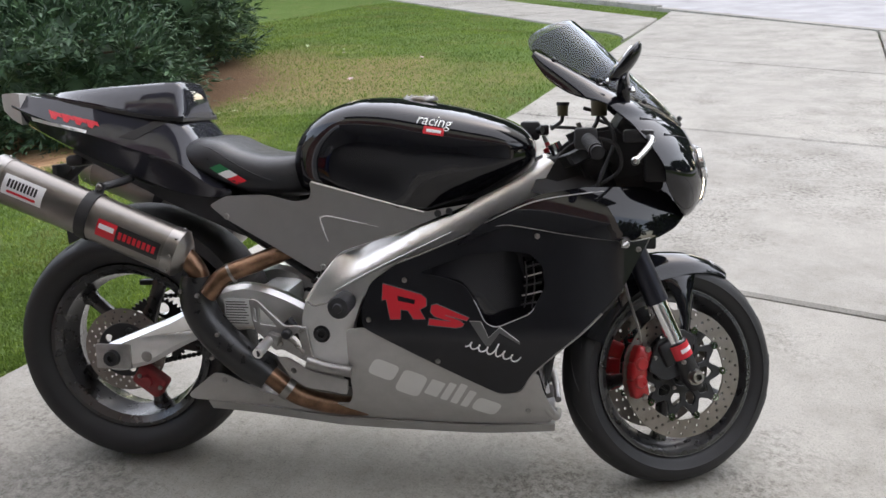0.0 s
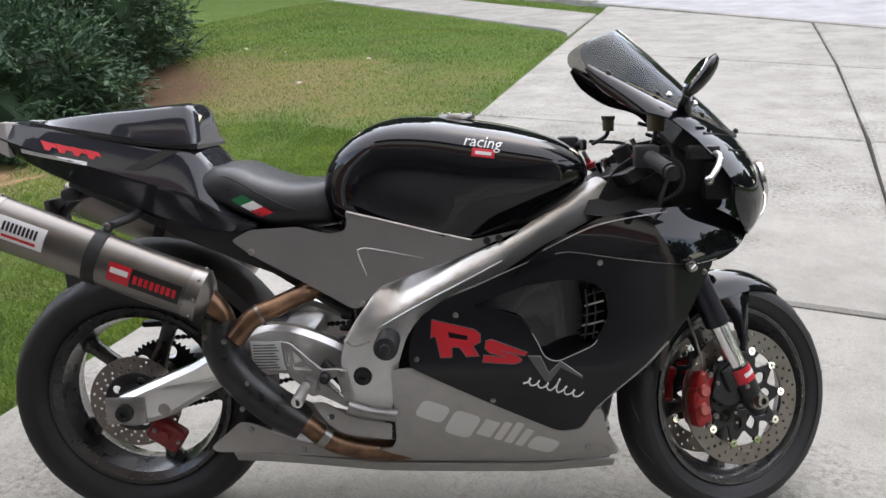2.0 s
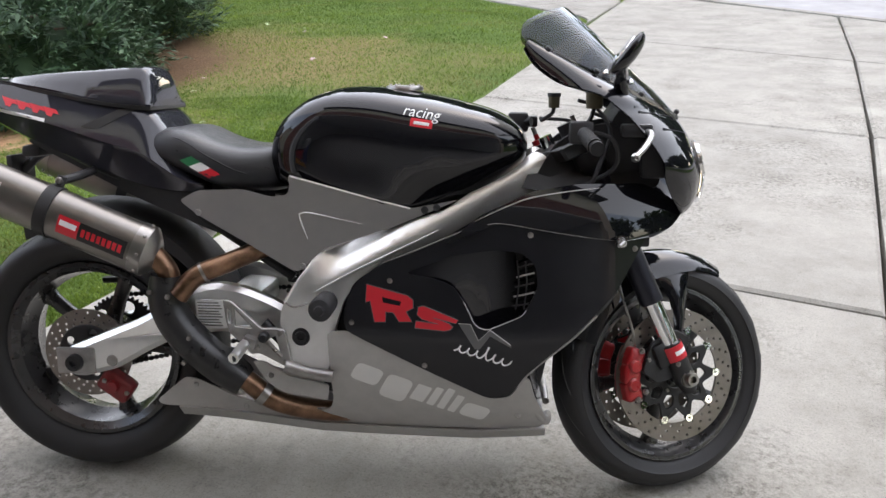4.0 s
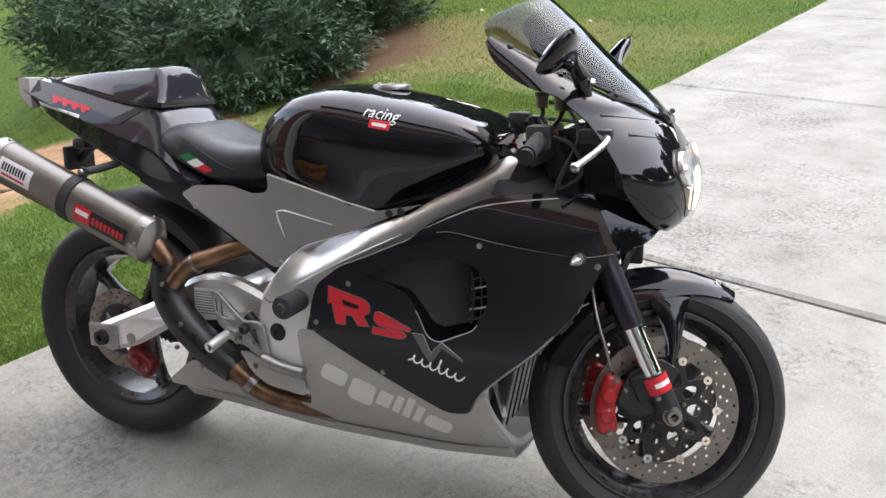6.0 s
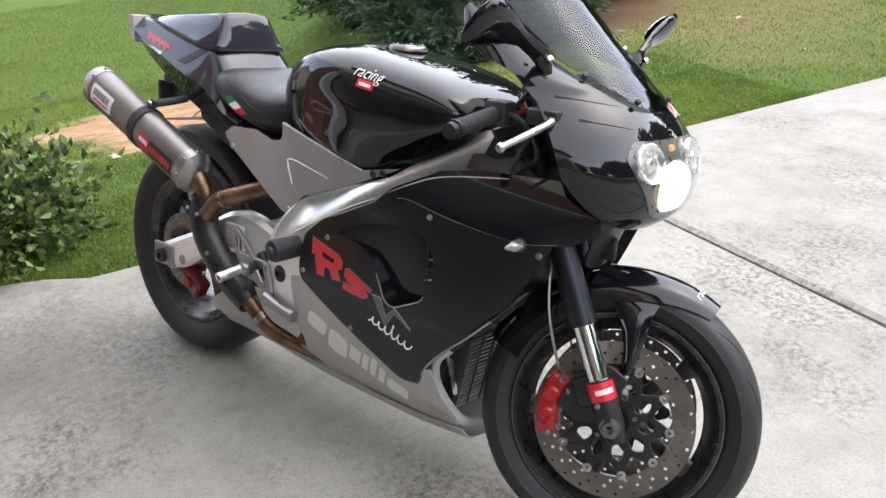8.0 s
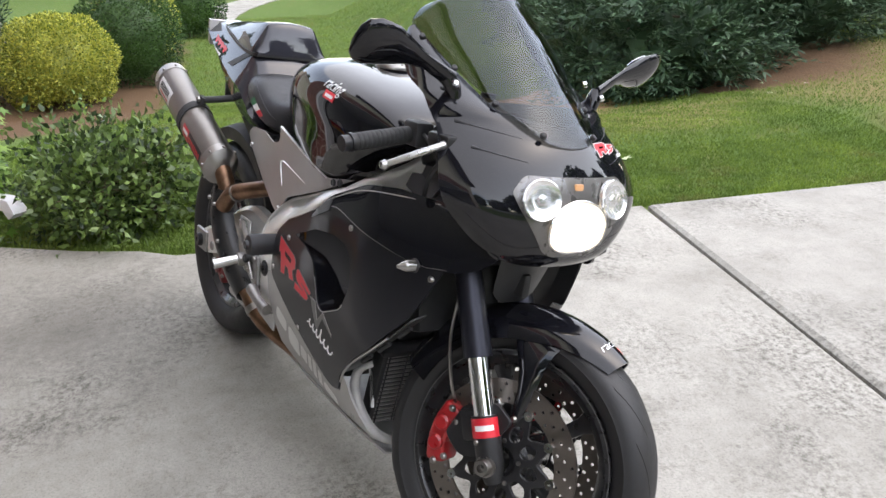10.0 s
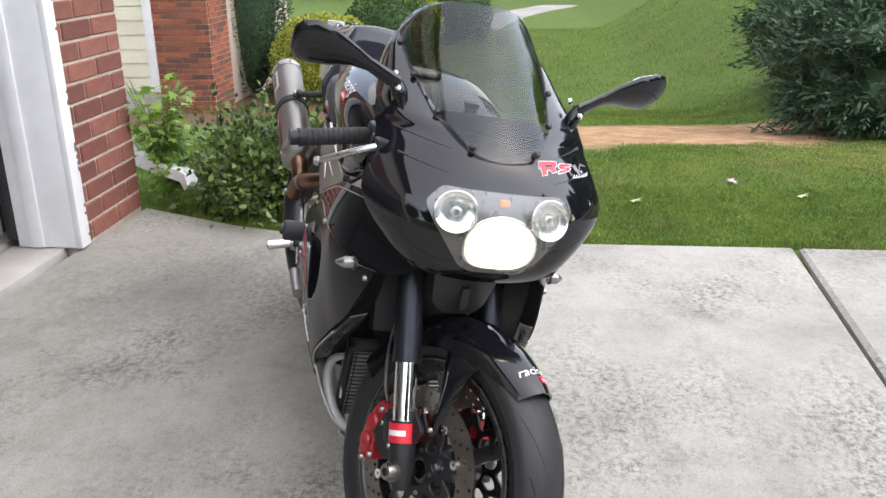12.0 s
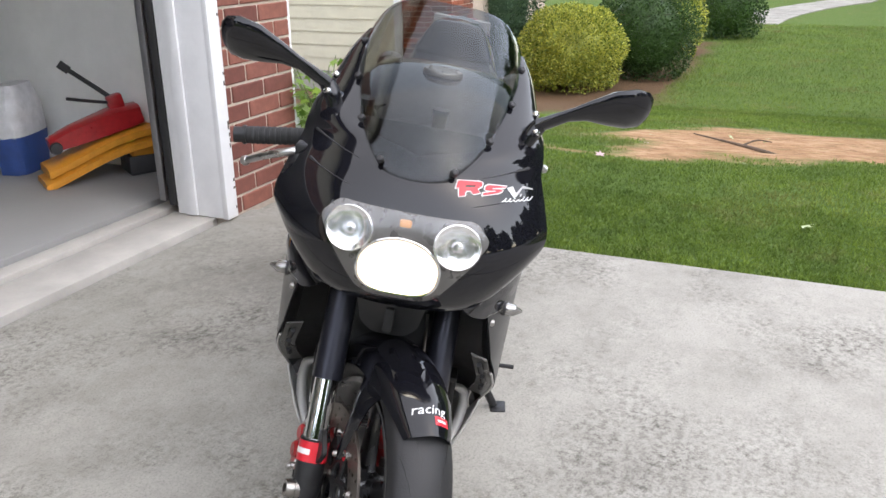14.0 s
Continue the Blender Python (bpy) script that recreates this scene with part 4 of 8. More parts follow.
# triple clamps, clip-on bars, levers and reservoirs
clamp = part("triple_clamp", moved(join(
    moved(plate([rounded([(-0.045, -0.03), (0.045, -0.03), (0.05, 0.03), (-0.05, 0.03)], 0.01)], -0.13, 0.13, 0.006), Matrix.Translation(on_fork(0.595, 0, -0.02)) @ pose(0, 0, 0, 0, -24.5 + 0, 0) @ Matrix.Diagonal((1, 1, 0.55, 1))),
    moved(block((-0.05, -0.13, -0.02), (0.045, 0.13, 0.02), 0.01), Matrix.Translation(on_fork(0.40, 0, -0.02)) @ pose(0, 0, 0, 0, -24.5, 0))), STEER), CASTBLACK, bike, "black cast triple clamp")
for s in (-1, 1):
    cap = moved(lathe([(0.0004, 0.03), (0.006, 0.03), (0.007, 0.018), (0.016, 0.016), (0.018, 0.0), (0.0004, 0.0)], 18), STEER @ Matrix.Translation(on_fork(0.615, s * 0.107)) @ Vector((0, 1, 0)).rotation_difference(AX).to_matrix().to_4x4())
    part("fork_cap", cap, RED, clamp, "red anodised fork cap")
    part("adjuster", moved(bar(on_fork(0.64, s * 0.107), on_fork(0.664, s * 0.107), 0.0055, 10), STEER), STEEL, clamp)
part("stem_nut", moved(bar(on_fork(0.61, 0, -0.03), on_fork(0.64, 0, -0.03), 0.016, 16), STEER), CHROME, clamp)
part("ignition_switch", moved(bar(on_fork(0.61, 0, 0.03), on_fork(0.645, 0, 0.03), 0.02, 18), STEER), MATT, clamp)
INNER = {-1: Vector((0.455, -0.125, 0.868)), 1: Vector((0.360, 0.112, 0.872))}
GRIP0 = {-1: Vector((0.468, -0.195, 0.862)), 1: Vector((0.310, 0.140, 0.868))}
GRIP1 = {-1: Vector((0.481, -0.318, 0.846)), 1: Vector((0.215, 0.195, 0.856))}
for s in (-1, 1):
    a, b, c = INNER[s], GRIP0[s], GRIP1[s]
    d = (c - b).normalized()
    barob = part("handlebar", join(bar(a, c, 0.011), moved(lathe([(0.027, -0.018), (0.036, -0.018), (0.036, 0.018), (0.027, 0.018)], 24, True), Matrix.Translation(STEER @ on_fork(0.565, s * 0.107)) @ Vector((0, 1, 0)).rotation_difference(AX).to_matrix().to_4x4())), CASTBLACK, bike, "black clip-on handlebar")
    ridge = [(0.0, 0.0155)] + [q for i in range(11) for q in ((0.012 + 0.0098 * i, 0.0155), (0.013 + 0.0098 * i, 0.0163), (0.0175 + 0.0098 * i, 0.0163), (0.0185 + 0.0098 * i, 0.0155))] + [((c - b).length, 0.0155)]
    part("grip", tube([b + d * h for h, q in ridge], [q for h, q in ridge], 20, 1, False), DARK_RUBBER, barob, "ribbed black rubber grip")
    part("end_weight", join(bar(c, c + d * 0.006, 0.0175, 20), bar(c + d * 0.006, c + d * 0.022, 0.0145, 20)), CASTBLACK, barob)
    part("switch_box", moved(block((-0.026, -0.02, -0.024), (0.026, 0.02, 0.024), 0.008), Matrix.Translation(a * 0.35 + b * 0.65)), MATT, barob)
    fw = Vector((d.y, -d.x, 0)).normalized() * (1 if s < 0 else -1)
    fw = fw if fw.x > 0 else -fw
    base = b - d * 0.02 + fw * 0.045
    tip = c + fw * 0.060 + Vector((0, 0, -0.030))
    bends = [base, base * 0.72 + tip * 0.28 + fw * 0.012, base * 0.35 + tip * 0.65 + fw * 0.006, tip]
    if s < 0:
        base, tip = Vector((0.590, -0.185, 0.870)), Vector((0.563, -0.295, 0.823))
        bends = [base, Vector((0.604, -0.216, 0.864)), Vector((0.590, -0.256, 0.846)), tip]
    part("lever", join(tube(bends, [0.0085, 0.007, 0.0065, 0.006], 12), moved(lathe([(0.0004, -0.0095), (0.006, -0.0075), (0.0095, 0), (0.006, 0.0075), (0.0004, 0.0095)], 14), Matrix.Translation(tip))), LEVER_METAL, barob, "polished lever with a ball end")
    part("lever_perch", moved(block((-0.03, -0.017, -0.014), (0.035, 0.017, 0.014), 0.006), Matrix.Translation(base - fw * 0.015)), CASTBLACK, barob)
reservoir = part("brake_reservoir", moved(lathe([(0.0004, -0.022), (0.018, -0.022), (0.0195, 0.012), (0.0004, 0.012)], 22), Matrix.Translation((0.495, -0.115, 0.935)) @ pose(0, 0, 0, 90, 0, 0)), AMBER_OIL, bike, "aged translucent brake fluid reservoir")
part("lid", moved(lathe([(0.0004, 0.012), (0.0205, 0.012), (0.0205, 0.022), (0.0004, 0.024)], 22), Matrix.Translation((0.495, -0.115, 0.935)) @ pose(0, 0, 0, 90, 0, 0)), MATT, reservoir)
reservoir = part("clutch_reservoir", moved(lathe([(0.0004, -0.016), (0.013, -0.016), (0.014, 0.010), (0.0004, 0.010)], 18), Matrix.Translation((0.412, 0.02, 0.925)) @ pose(0, 0, 0, 90, 0, 0)), AMBER_OIL, bike, "small aged fluid reservoir")
part("lid", moved(lathe([(0.0004, 0.010), (0.016, 0.010), (0.016, 0.018), (0.0004, 0.018)], 18), Matrix.Translation((0.412, 0.02, 0.925)) @ pose(0, 0, 0, 90, 0, 0)), MATT, reservoir)
for pts in ([(0.46, -0.10, 0.93), (0.50, -0.09, 0.915), (0.53, -0.13, 0.86), (0.50, -0.16, 0.78), (0.47, -0.14, 0.68)], [(0.47, -0.17, 0.87), (0.53, -0.18, 0.85), (0.54, -0.15, 0.79), (0.47, -0.12, 0.74)], [(0.38, 0.12, 0.88), (0.47, 0.12, 0.87), (0.53, 0.08, 0.82), (0.46, 0.06, 0.74)], [(0.50, 0.02, 0.90), (0.56, 0.03, 0.87), (0.57, 0.06, 0.80), (0.50, 0.05, 0.72)]):
    part("cable", tube(pts, 0.0045, 8), MATT, bike)

# dark inner fairing that fills the space round the fork's head
part("inner_fairing", loft([[(x, -w, lo), (x, w, lo), (x, w * k, hi), (x, -w * k, hi)] for x, w, k, lo, hi in ((0.335, 0.105, 0.9, 0.735, 0.775), (0.40, 0.120, 0.55, 0.728, 0.790), (0.50, 0.150, 0.55, 0.722, 0.800), (0.60, 0.110, 0.75, 0.712, 0.820))]), MATT, bike, "matt black inner fairing panel")
part("reservoir_stay", tube([(0.495, -0.115, 0.915), (0.488, -0.128, 0.895), (0.470, -0.140, 0.870)], 0.005, 8), MATT, bike)
part("reservoir_stay", tube([(0.412, 0.02, 0.912), (0.408, 0.04, 0.895), (0.385, 0.09, 0.876)], 0.005, 8), MATT, bike)
# added matt black plates stand in for the dark interior between tank and nose
for s in (-1, 1):
    part("cockpit_panel", plate([rounded([(0.36, 0.745), (0.41, 0.835), (0.47, 0.872), (0.55, 0.885), (0.61, 0.870), (0.65, 0.825), (0.645, 0.735)], 0.02)], s * 0.088, s * 0.093), MATT, bike, "matt black filler plate for the dark gap beside the cockpit")
# instrument pod and stays behind the screen
part("instrument_panel", moved(block((-0.03, -0.11, -0.04), (0.03, 0.11, 0.04), 0.015), pose(0.575, 0, 0.90, 0, 35, 0)), MATT, bike)
part("fairing_stay", join(tube([(0.40, -0.03, 0.80), (0.52, -0.05, 0.83), (0.62, -0.10, 0.80)], 0.009), tube([(0.40, 0.03, 0.80), (0.52, 0.05, 0.83), (0.62, 0.10, 0.80)], 0.009), block((0.60, -0.12, 0.76), (0.66, 0.12, 0.84), 0.01)), MATT, bike)


# ---- fairings ----
def side_y(x, z):
    """Half width of the fairing over its side."""
    y = 0.233 - 1.1 * max(0.0, x - 0.37) ** 2 - 0.05 * max(0.0, 0.25 - x) - 0.35 * max(0.0, -x) ** 2
    y -= 1.15 * max(0.0, 0.44 - z) ** 2 + 1.1 * max(0.0, z - 0.62) ** 2
    return y


def upper_y(x, z):
    return side_y(x, z) + 0.004 - 0.9 * max(0, z - 0.67) ** 2 - 0.10 * max(0, z - 0.66)


DUCT = rounded([(0.079, 0.560), (0.150, 0.548), (0.190, 0.532), (0.217, 0.488), (0.236, 0.446), (0.262, 0.436), (0.343, 0.472), (0.374, 0.535), (0.368, 0.586), (0.338, 0.612), (0.280, 0.617), (0.190, 0.603)], 0.014)
MAIN = rounded([(-0.062, 0.470), (-0.040, 0.532), (0.030, 0.582), (0.14, 0.628), (0.262, 0.682), (0.300, 0.684), (0.42, 0.662), (0.55, 0.640), (0.612, 0.644), (0.548, 0.522), (0.455, 0.425), (0.395, 0.374), (0.345, 0.325), (0.316, 0.272), (0.268, 0.264), (0.20, 0.297), (-0.062, 0.424)], 0.02)


def duct_depth(x, z):
    """How deep the scoop lies under the panel: nothing at its tail, most at its mouth."""
    k = ramp01(x + 0.25 * (0.56 - z), 0.085, 0.345)
    return 0.052 * k * k * (3 - 2 * k)


UPPER = rounded([(0.165, 0.622), (0.245, 0.690), (0.36, 0.742), (0.46, 0.757), (0.60, 0.754), (0.650, 0.730), (0.692, 0.702), (0.696, 0.688), (0.670, 0.658), (0.626, 0.638), (0.55, 0.636), (0.42, 0.658), (0.300, 0.676), (0.27, 0.668)], 0.016)
for s in (-1, 1):
    side = evened(part("side_fairing", shell(sheet([MAIN, DUCT], 0.022), side_y, s), SATIN, bike, "satin black side fairing with an air duct"), side_y, s)
    evened(part("upper_fairing", shell(sheet([UPPER], 0.022), upper_y, s), GLOSS, side, "gloss black upper fairing wing"), upper_y, s)
    # lighter grey beads draw the glint along the panel and wing edges
    part("panel_edge", tube([(x, s * (side_y(x, z) + 0.001), z) for x, z in ((0.03, 0.581), (0.09, 0.605), (0.14, 0.627), (0.20, 0.653), (0.262, 0.680))], 0.0010, 6), PANEL_GREY, side)
    part("panel_edge", tube([(x, s * (upper_y(x, z) + 0.0003), z) for x, z in ((0.262, 0.672), (0.300, 0.674), (0.42, 0.656), (0.55, 0.637), (0.615, 0.641))], [0.0006, 0.0006, 0.0005, 0.0004, 0.0004], 6), PANEL_GREY, side)
    part("upper_crease", tube([(x, s * (upper_y(x, z) + 0.0002), z) for x, z in ((0.235, 0.678), (0.30, 0.708), (0.36, 0.729), (0.46, 0.744), (0.56, 0.750))], [0.0006, 0.0014, 0.0016, 0.0014, 0.0006], 6), PANEL_GREY, side)
    # duct: a scoop that deepens forward to a barred mouth, with a wall round its deep end
    bm = sheet([DUCT], 0.010)
    for v in bm.verts:
        v.co.y = s * (side_y(v.co.x, v.co.z) - 0.0006 - duct_depth(v.co.x, v.co.z))
    bmesh.ops.recalc_face_normals(bm, faces=bm.faces)
    bm.normal_update()
    if sum(f.normal.y for f in bm.faces) * s < 0:
        bmesh.ops.reverse_faces(bm, faces=bm.faces)
    part("duct", bm, GLOSS, side, "deep gloss black air duct", sharp=60)
    bm = bmesh.new()
    rim_top = [bm.verts.new((x, s * (side_y(x, z) - 0.0003), z)) for x, z in DUCT]
    rim_low = [bm.verts.new((x, s * (side_y(x, z) - 0.0008 - duct_depth(x, z)), z)) for x, z in DUCT]
    for k in range(len(DUCT)):
        m_ = (k + 1) % len(DUCT)
        bm.faces.new((rim_top[k], rim_top[m_], rim_low[m_], rim_low[k]))
    bmesh.ops.recalc_face_normals(bm, faces=bm.faces)
    part("duct_wall", bm, GLOSS, side)
    for k in range(5):
        zz = 0.490 + 0.022 * k
        part("fin", tube([(0.318 + 0.003 * k, s * (side_y(0.32, zz) - 0.034), zz - 0.006), (0.342, s * (side_y(0.34, zz) - 0.028), zz), (0.366, s * (side_y(0.36, zz) - 0.022), zz + 0.008)], 0.0022, 6), PANEL_GREY if k % 2 else MATT, side)
    for k in range(2):
        xx = 0.332 + 0.018 * k
        part("fin", tube([(xx - 0.006, s * (side_y(xx, 0.50) - 0.031), 0.478), (xx, s * (side_y(xx, 0.54) - 0.029), 0.535), (xx - 0.004, s * (side_y(xx, 0.58) - 0.029), 0.588)], 0.0022, 6), MATT, side)
    low_lip = [q for q in DUCT if q[1] < 0.50 and q[0] < 0.36]
    part("duct_lip", tube([Vector((x, s * (side_y(x, z) + 0.0003), z)) for x, z in low_lip], 0.0011, 6, 1), PANEL_GREY, side)
    for x, z in ((0.356, 0.651), (0.045, 0.541), (0.121, 0.347), (-0.045, 0.443), (0.585, 0.616)):
        bolt("screw", (x, s * (side_y(x, z) + 0.001), z), s, side, 0.0065)
    # flush indicator
    iy = side_y(0.557, 0.632)
    ind = part("indicator", tube([(0.552, s * (iy - 0.006), 0.634), (0.553, s * (iy + 0.008), 0.634), (0.551, s * (iy + 0.024), 0.633), (0.545, s * (iy + 0.040), 0.631)], [0.009, 0.0125, 0.0115, 0.003], 16), plain("smoked_indicator", (0.30, 0.29, 0.28), 0.12, 0.6, bump=0, coat=1), bike, "small smoked teardrop indicator")
    part("rim", tube([(0.553, s * (iy + 0.004), 0.634), (0.553, s * (iy + 0.009), 0.634)], 0.0135, 18, 1, False), MATT, ind)


# belly pan, silver
def belly_y(x, z):
    y = side_y(x, z) - 0.004 - 2.6 * max(0.0, 0.235 - z) ** 2
    k = ramp01(-0.12 - x, 0.0, 0.40)
    return y * (1 - k) + k * (0.135 - 1.2 * max(0.0, 0.22 - z) ** 2)


BELLY = rounded([(-0.105, 0.415), (-0.060, 0.422), (0.20, 0.295), (0.268, 0.262), (0.316, 0.268), (0.345, 0.318), (0.360, 0.320), (0.372, 0.270), (0.402, 0.205), (0.388, 0.174), (0.22, 0.160), (0.008, 0.150), (-0.145, 0.152), (-0.25, 0.166), (-0.35, 0.182), (-0.545, 0.204), (-0.552, 0.215), (-0.480, 0.272), (-0.45, 0.266), (-0.36, 0.222), (-0.24, 0.195), (-0.118, 0.205), (-0.104, 0.24)], 0.012)
for s in (-1, 1):
    bel = evened(part("belly_fairing", shell(sheet([BELLY], 0.022), belly_y, s), SILVER, bike, "silver grey belly fairing"), belly_y, s)
    for x, z in ((-0.455, 0.252), (-0.335, 0.196), (0.335, 0.215)):
        bolt("screw", (x, s * (belly_y(x, z) + 0.001), z), s, bel, 0.007, PANEL_GREY)
    # rolled lip round the cooler opening, and the pale bracket inside it
    part("scoop_lip", tube([(0.366, s * 0.150, 0.350), (0.346, s * 0.172, 0.330), (0.346, s * 0.178, 0.292), (0.366, s * 0.170, 0.245), (0.390, s * 0.150, 0.205), (0.404, s * 0.110, 0.180), (0.408, s * 0.04, 0.168)], [0.007, 0.010, 0.011, 0.012, 0.012, 0.010, 0.009], 14), SILVER, bel)
    part("bracket", plate([rounded([(0.352, 0.335), (0.372, 0.330), (0.388, 0.255), (0.378, 0.252)], 0.004, 2)], s * 0.152, s * 0.149, 0.0), WHITE_PAINT, bel)
rows = []
for i, x in enumerate(np.linspace(-0.50, 0.40, 19)):
    zb = 0.150 + 0.05 * ramp01(-x, 0.15, 0.55) + 0.02 * ramp01(x, 0.22, 0.41)
    yb = belly_y(x, zb + 0.01)
    rows.append([(x, -yb, zb + 0.006), (x, -yb * 0.8, zb - 0.022), (x, -yb * 0.3, zb - 0.034), (x, yb * 0.3, zb - 0.034), (x, yb * 0.8, zb - 0.022), (x, yb, zb + 0.006)])
bm = loft(rows, False, False)
bmesh.ops.solidify(bm, geom=bm.faces[:], thickness=0.004)
part("belly_floor", bm, SILVER, bike)
cooler_at = pose(0.366, 0, 0.295, 0, 12, 0)
cooler = part("oil_cooler", moved(block((-0.012, -0.148, -0.095), (0.012, 0.148, 0.095), 0.004), cooler_at), CASTBLACK, bike, "black finned oil cooler behind the front wheel")
for k in range(17):
    z = -0.086 + 0.0106 * k
    part("cooler_fin", moved(block((0.011, -0.138, z), (0.018, 0.138, z + 0.0030), 0.0008, 1), cooler_at), PANEL_GREY, cooler)
for k in range(7):
    y = -0.132 + 0.044 * k
    part("cooler_bar", moved(block((0.016, y - 0.0014, -0.088), (0.0205, y + 0.0014, 0.090), 0.0006, 1), cooler_at), CASTBLACK, cooler)
part("cooler_frame", moved(join(block((-0.016, -0.152, 0.088), (0.022, 0.152, 0.102), 0.004), block((-0.016, -0.152, -0.100), (0.022, -0.138, 0.090), 0.004), block((-0.016, 0.138, -0.100), (0.022, 0.152, 0.090), 0.004)), cooler_at), CASTBLACK, cooler)
part("radiator", moved(block((-0.02, -0.13, -0.07), (0.02, 0.13, 0.13), 0.006), pose(0.455, 0, 0.53, 0, -18, 0)), CASTBLACK, bike, "black radiator behind the fork")
bm = sheet([rounded([(-0.066, 0.668), (0.066, 0.668), (0.052, 0.585), (0.030, 0.566), (-0.030, 0.566), (-0.052, 0.585)], 0.01)], 0.012)
for v in bm.verts:
    y, z = v.co.x, v.co.z
    v.co = (0.652 - 3.5 * y * y - 0.42 * (0.668 - z), y, z)
bmesh.ops.recalc_face_normals(bm, faces=bm.faces)
bmesh.ops.solidify(bm, geom=bm.faces[:], thickness=0.004)
intake = part("intake_panel", bm, INNER_GREY, bike, "dark grey panel with a slot under the headlight")
part("slot", block((0.598, -0.009, 0.585), (0.644, 0.009, 0.632), 0.005), DARK_RUBBER, intake)
for s in (-1, 1):
    # inner duct from the fairing's front edge back to the cooler, with a turned flange along the edge
    edge = [(x, s * (side_y(x, z) - 0.003), z) for x, z in ((0.330, 0.300), (0.358, 0.336), (0.400, 0.376), (0.455, 0.422), (0.505, 0.470), (0.548, 0.520), (0.580, 0.580), (0.600, 0.628))]
    inner = [(x - 0.05 - 0.02 * k / 7, s * (0.150 - 0.004 * k), z + 0.012) for k, (x, y, z) in enumerate(edge)]
    half = [tuple(Vector(a).lerp(Vector(b), 0.4) + Vector((-0.012, s * 0.010, 0.004))) for a, b in zip(edge, inner)]
    guide = part("air_guide", loft([edge, half, inner], False, False), INNER_GREY, bike, "dark grey inner air duct beside the fork")
    strip = [(Vector(q) + Vector((0.004, -s * 0.004, 0)), Vector(q) + Vector((0.006, -s * 0.036, 0.010))) for q in edge[1:6]]
    bm = loft([[a, b] for a, b in strip], False, False)
    bmesh.ops.solidify(bm, geom=bm.faces[:], thickness=0.003)
    bracket = part("bracket", bm, BRACKET_GREY, guide, "dark grey slotted bracket along the duct's edge")
    for k in (1, 2, 3):
        a = strip[k][0].lerp(strip[k][1], 0.55)
        b = a.lerp(strip[k + 1][0].lerp(strip[k + 1][1], 0.55), 0.55)
        part("slot", tube([a + Vector((0.003, 0, -0.002)), b + Vector((0.003, 0, -0.002))], 0.0055, 8), DARK_RUBBER, bracket)
    part("flange", tube([Vector(q) + Vector((0.001, -s * 0.001, 0)) for q in edge[:5]], 0.0028, 8), PANEL_GREY, guide)



# nose cowl: half rows from the lower lip up to the horn beside the screen
NOSE = [
    ((0.704, 0.000, 0.668), (0.702, 0.090, 0.668), (0.694, 0.128, 0.690)),
    ((0.728, 0.000, 0.690), (0.730, 0.120, 0.690), (0.668, 0.162, 0.714)),
    ((0.742, 0.000, 0.735), (0.746, 0.155, 0.735), (0.640, 0.204, 0.765)),
    ((0.740, 0.000, 0.785), (0.744, 0.165, 0.785), (0.632, 0.220, 0.805)),
    ((0.720, 0.000, 0.838), (0.724, 0.160, 0.840), (0.605, 0.211, 0.848)),
    ((0.694, 0.000, 0.882), (0.696, 0.130, 0.882), (0.568, 0.197, 0.892)),
    ((0.660, 0.000, 0.911), (0.656, 0.120, 0.912), (0.553, 0.197, 0.906)),
    ((0.622, 0.072, 0.926), (0.604, 0.168, 0.925), (0.530, 0.196, 0.924)),
    ((0.589, 0.103, 0.938), (0.560, 0.178, 0.950), (0.500, 0.192, 0.945)),
    ((0.490, 0.124, 0.992), (0.472, 0.178, 0.992), (0.430, 0.182, 0.966)),
    ((0.415, 0.132, 1.032), (0.402, 0.165, 1.034), (0.375, 0.166, 1.006)),
    ((0.362, 0.134, 1.058), (0.358, 0.144, 1.056), (0.352, 0.144, 1.046)),
]
rows = along([[c for p in r for c in p] for r in NOSE], 4)


def nose_points(row, m=14):
    a, b, c = Vector(row[0:3]), Vector(row[3:6]), Vector(row[6:9])
    return [(1 - t) ** 2 * a + 2 * t * (1 - t) * b + t * t * c for t in (j / m for j in range(m + 1))]


grid = [nose_points(r) for r in rows]
bm = bmesh.new()
for s in (-1, 1):
    vv = [[bm.verts.new((p.x, s * p.y, p.z)) for p in r] for r in grid]
    for a, b in zip(vv, vv[1:]):
        for j in range(len(a) - 1):
            try:
                bm.faces.new((a[j], a[j + 1], b[j + 1], b[j]) if s > 0 else (a[j], b[j], b[j + 1], a[j + 1]))
            except ValueError:
                pass
bmesh.ops.remove_doubles(bm, verts=bm.verts, dist=1e-5)
bmesh.ops.recalc_face_normals(bm, faces=bm.faces)
bm.normal_update()
nose_tree = BVHTree.FromBMesh(bm)
if sum(f.normal.x for f in bm.faces) < 0:
    bmesh.ops.reverse_faces(bm, faces=bm.faces)
bmesh.ops.solidify(bm, geom=bm.faces[:], thickness=0.004)
nose = part("nose_fairing", bm, GLOSS, bike, "gloss black nose fairing")


def on_nose(y, z, lift=0.001):
    hit = nose_tree.ray_cast(Vector((1.2, y, z)), Vector((-1, 0, 0)))[0]
    return (hit.x if hit else 0.66) + lift


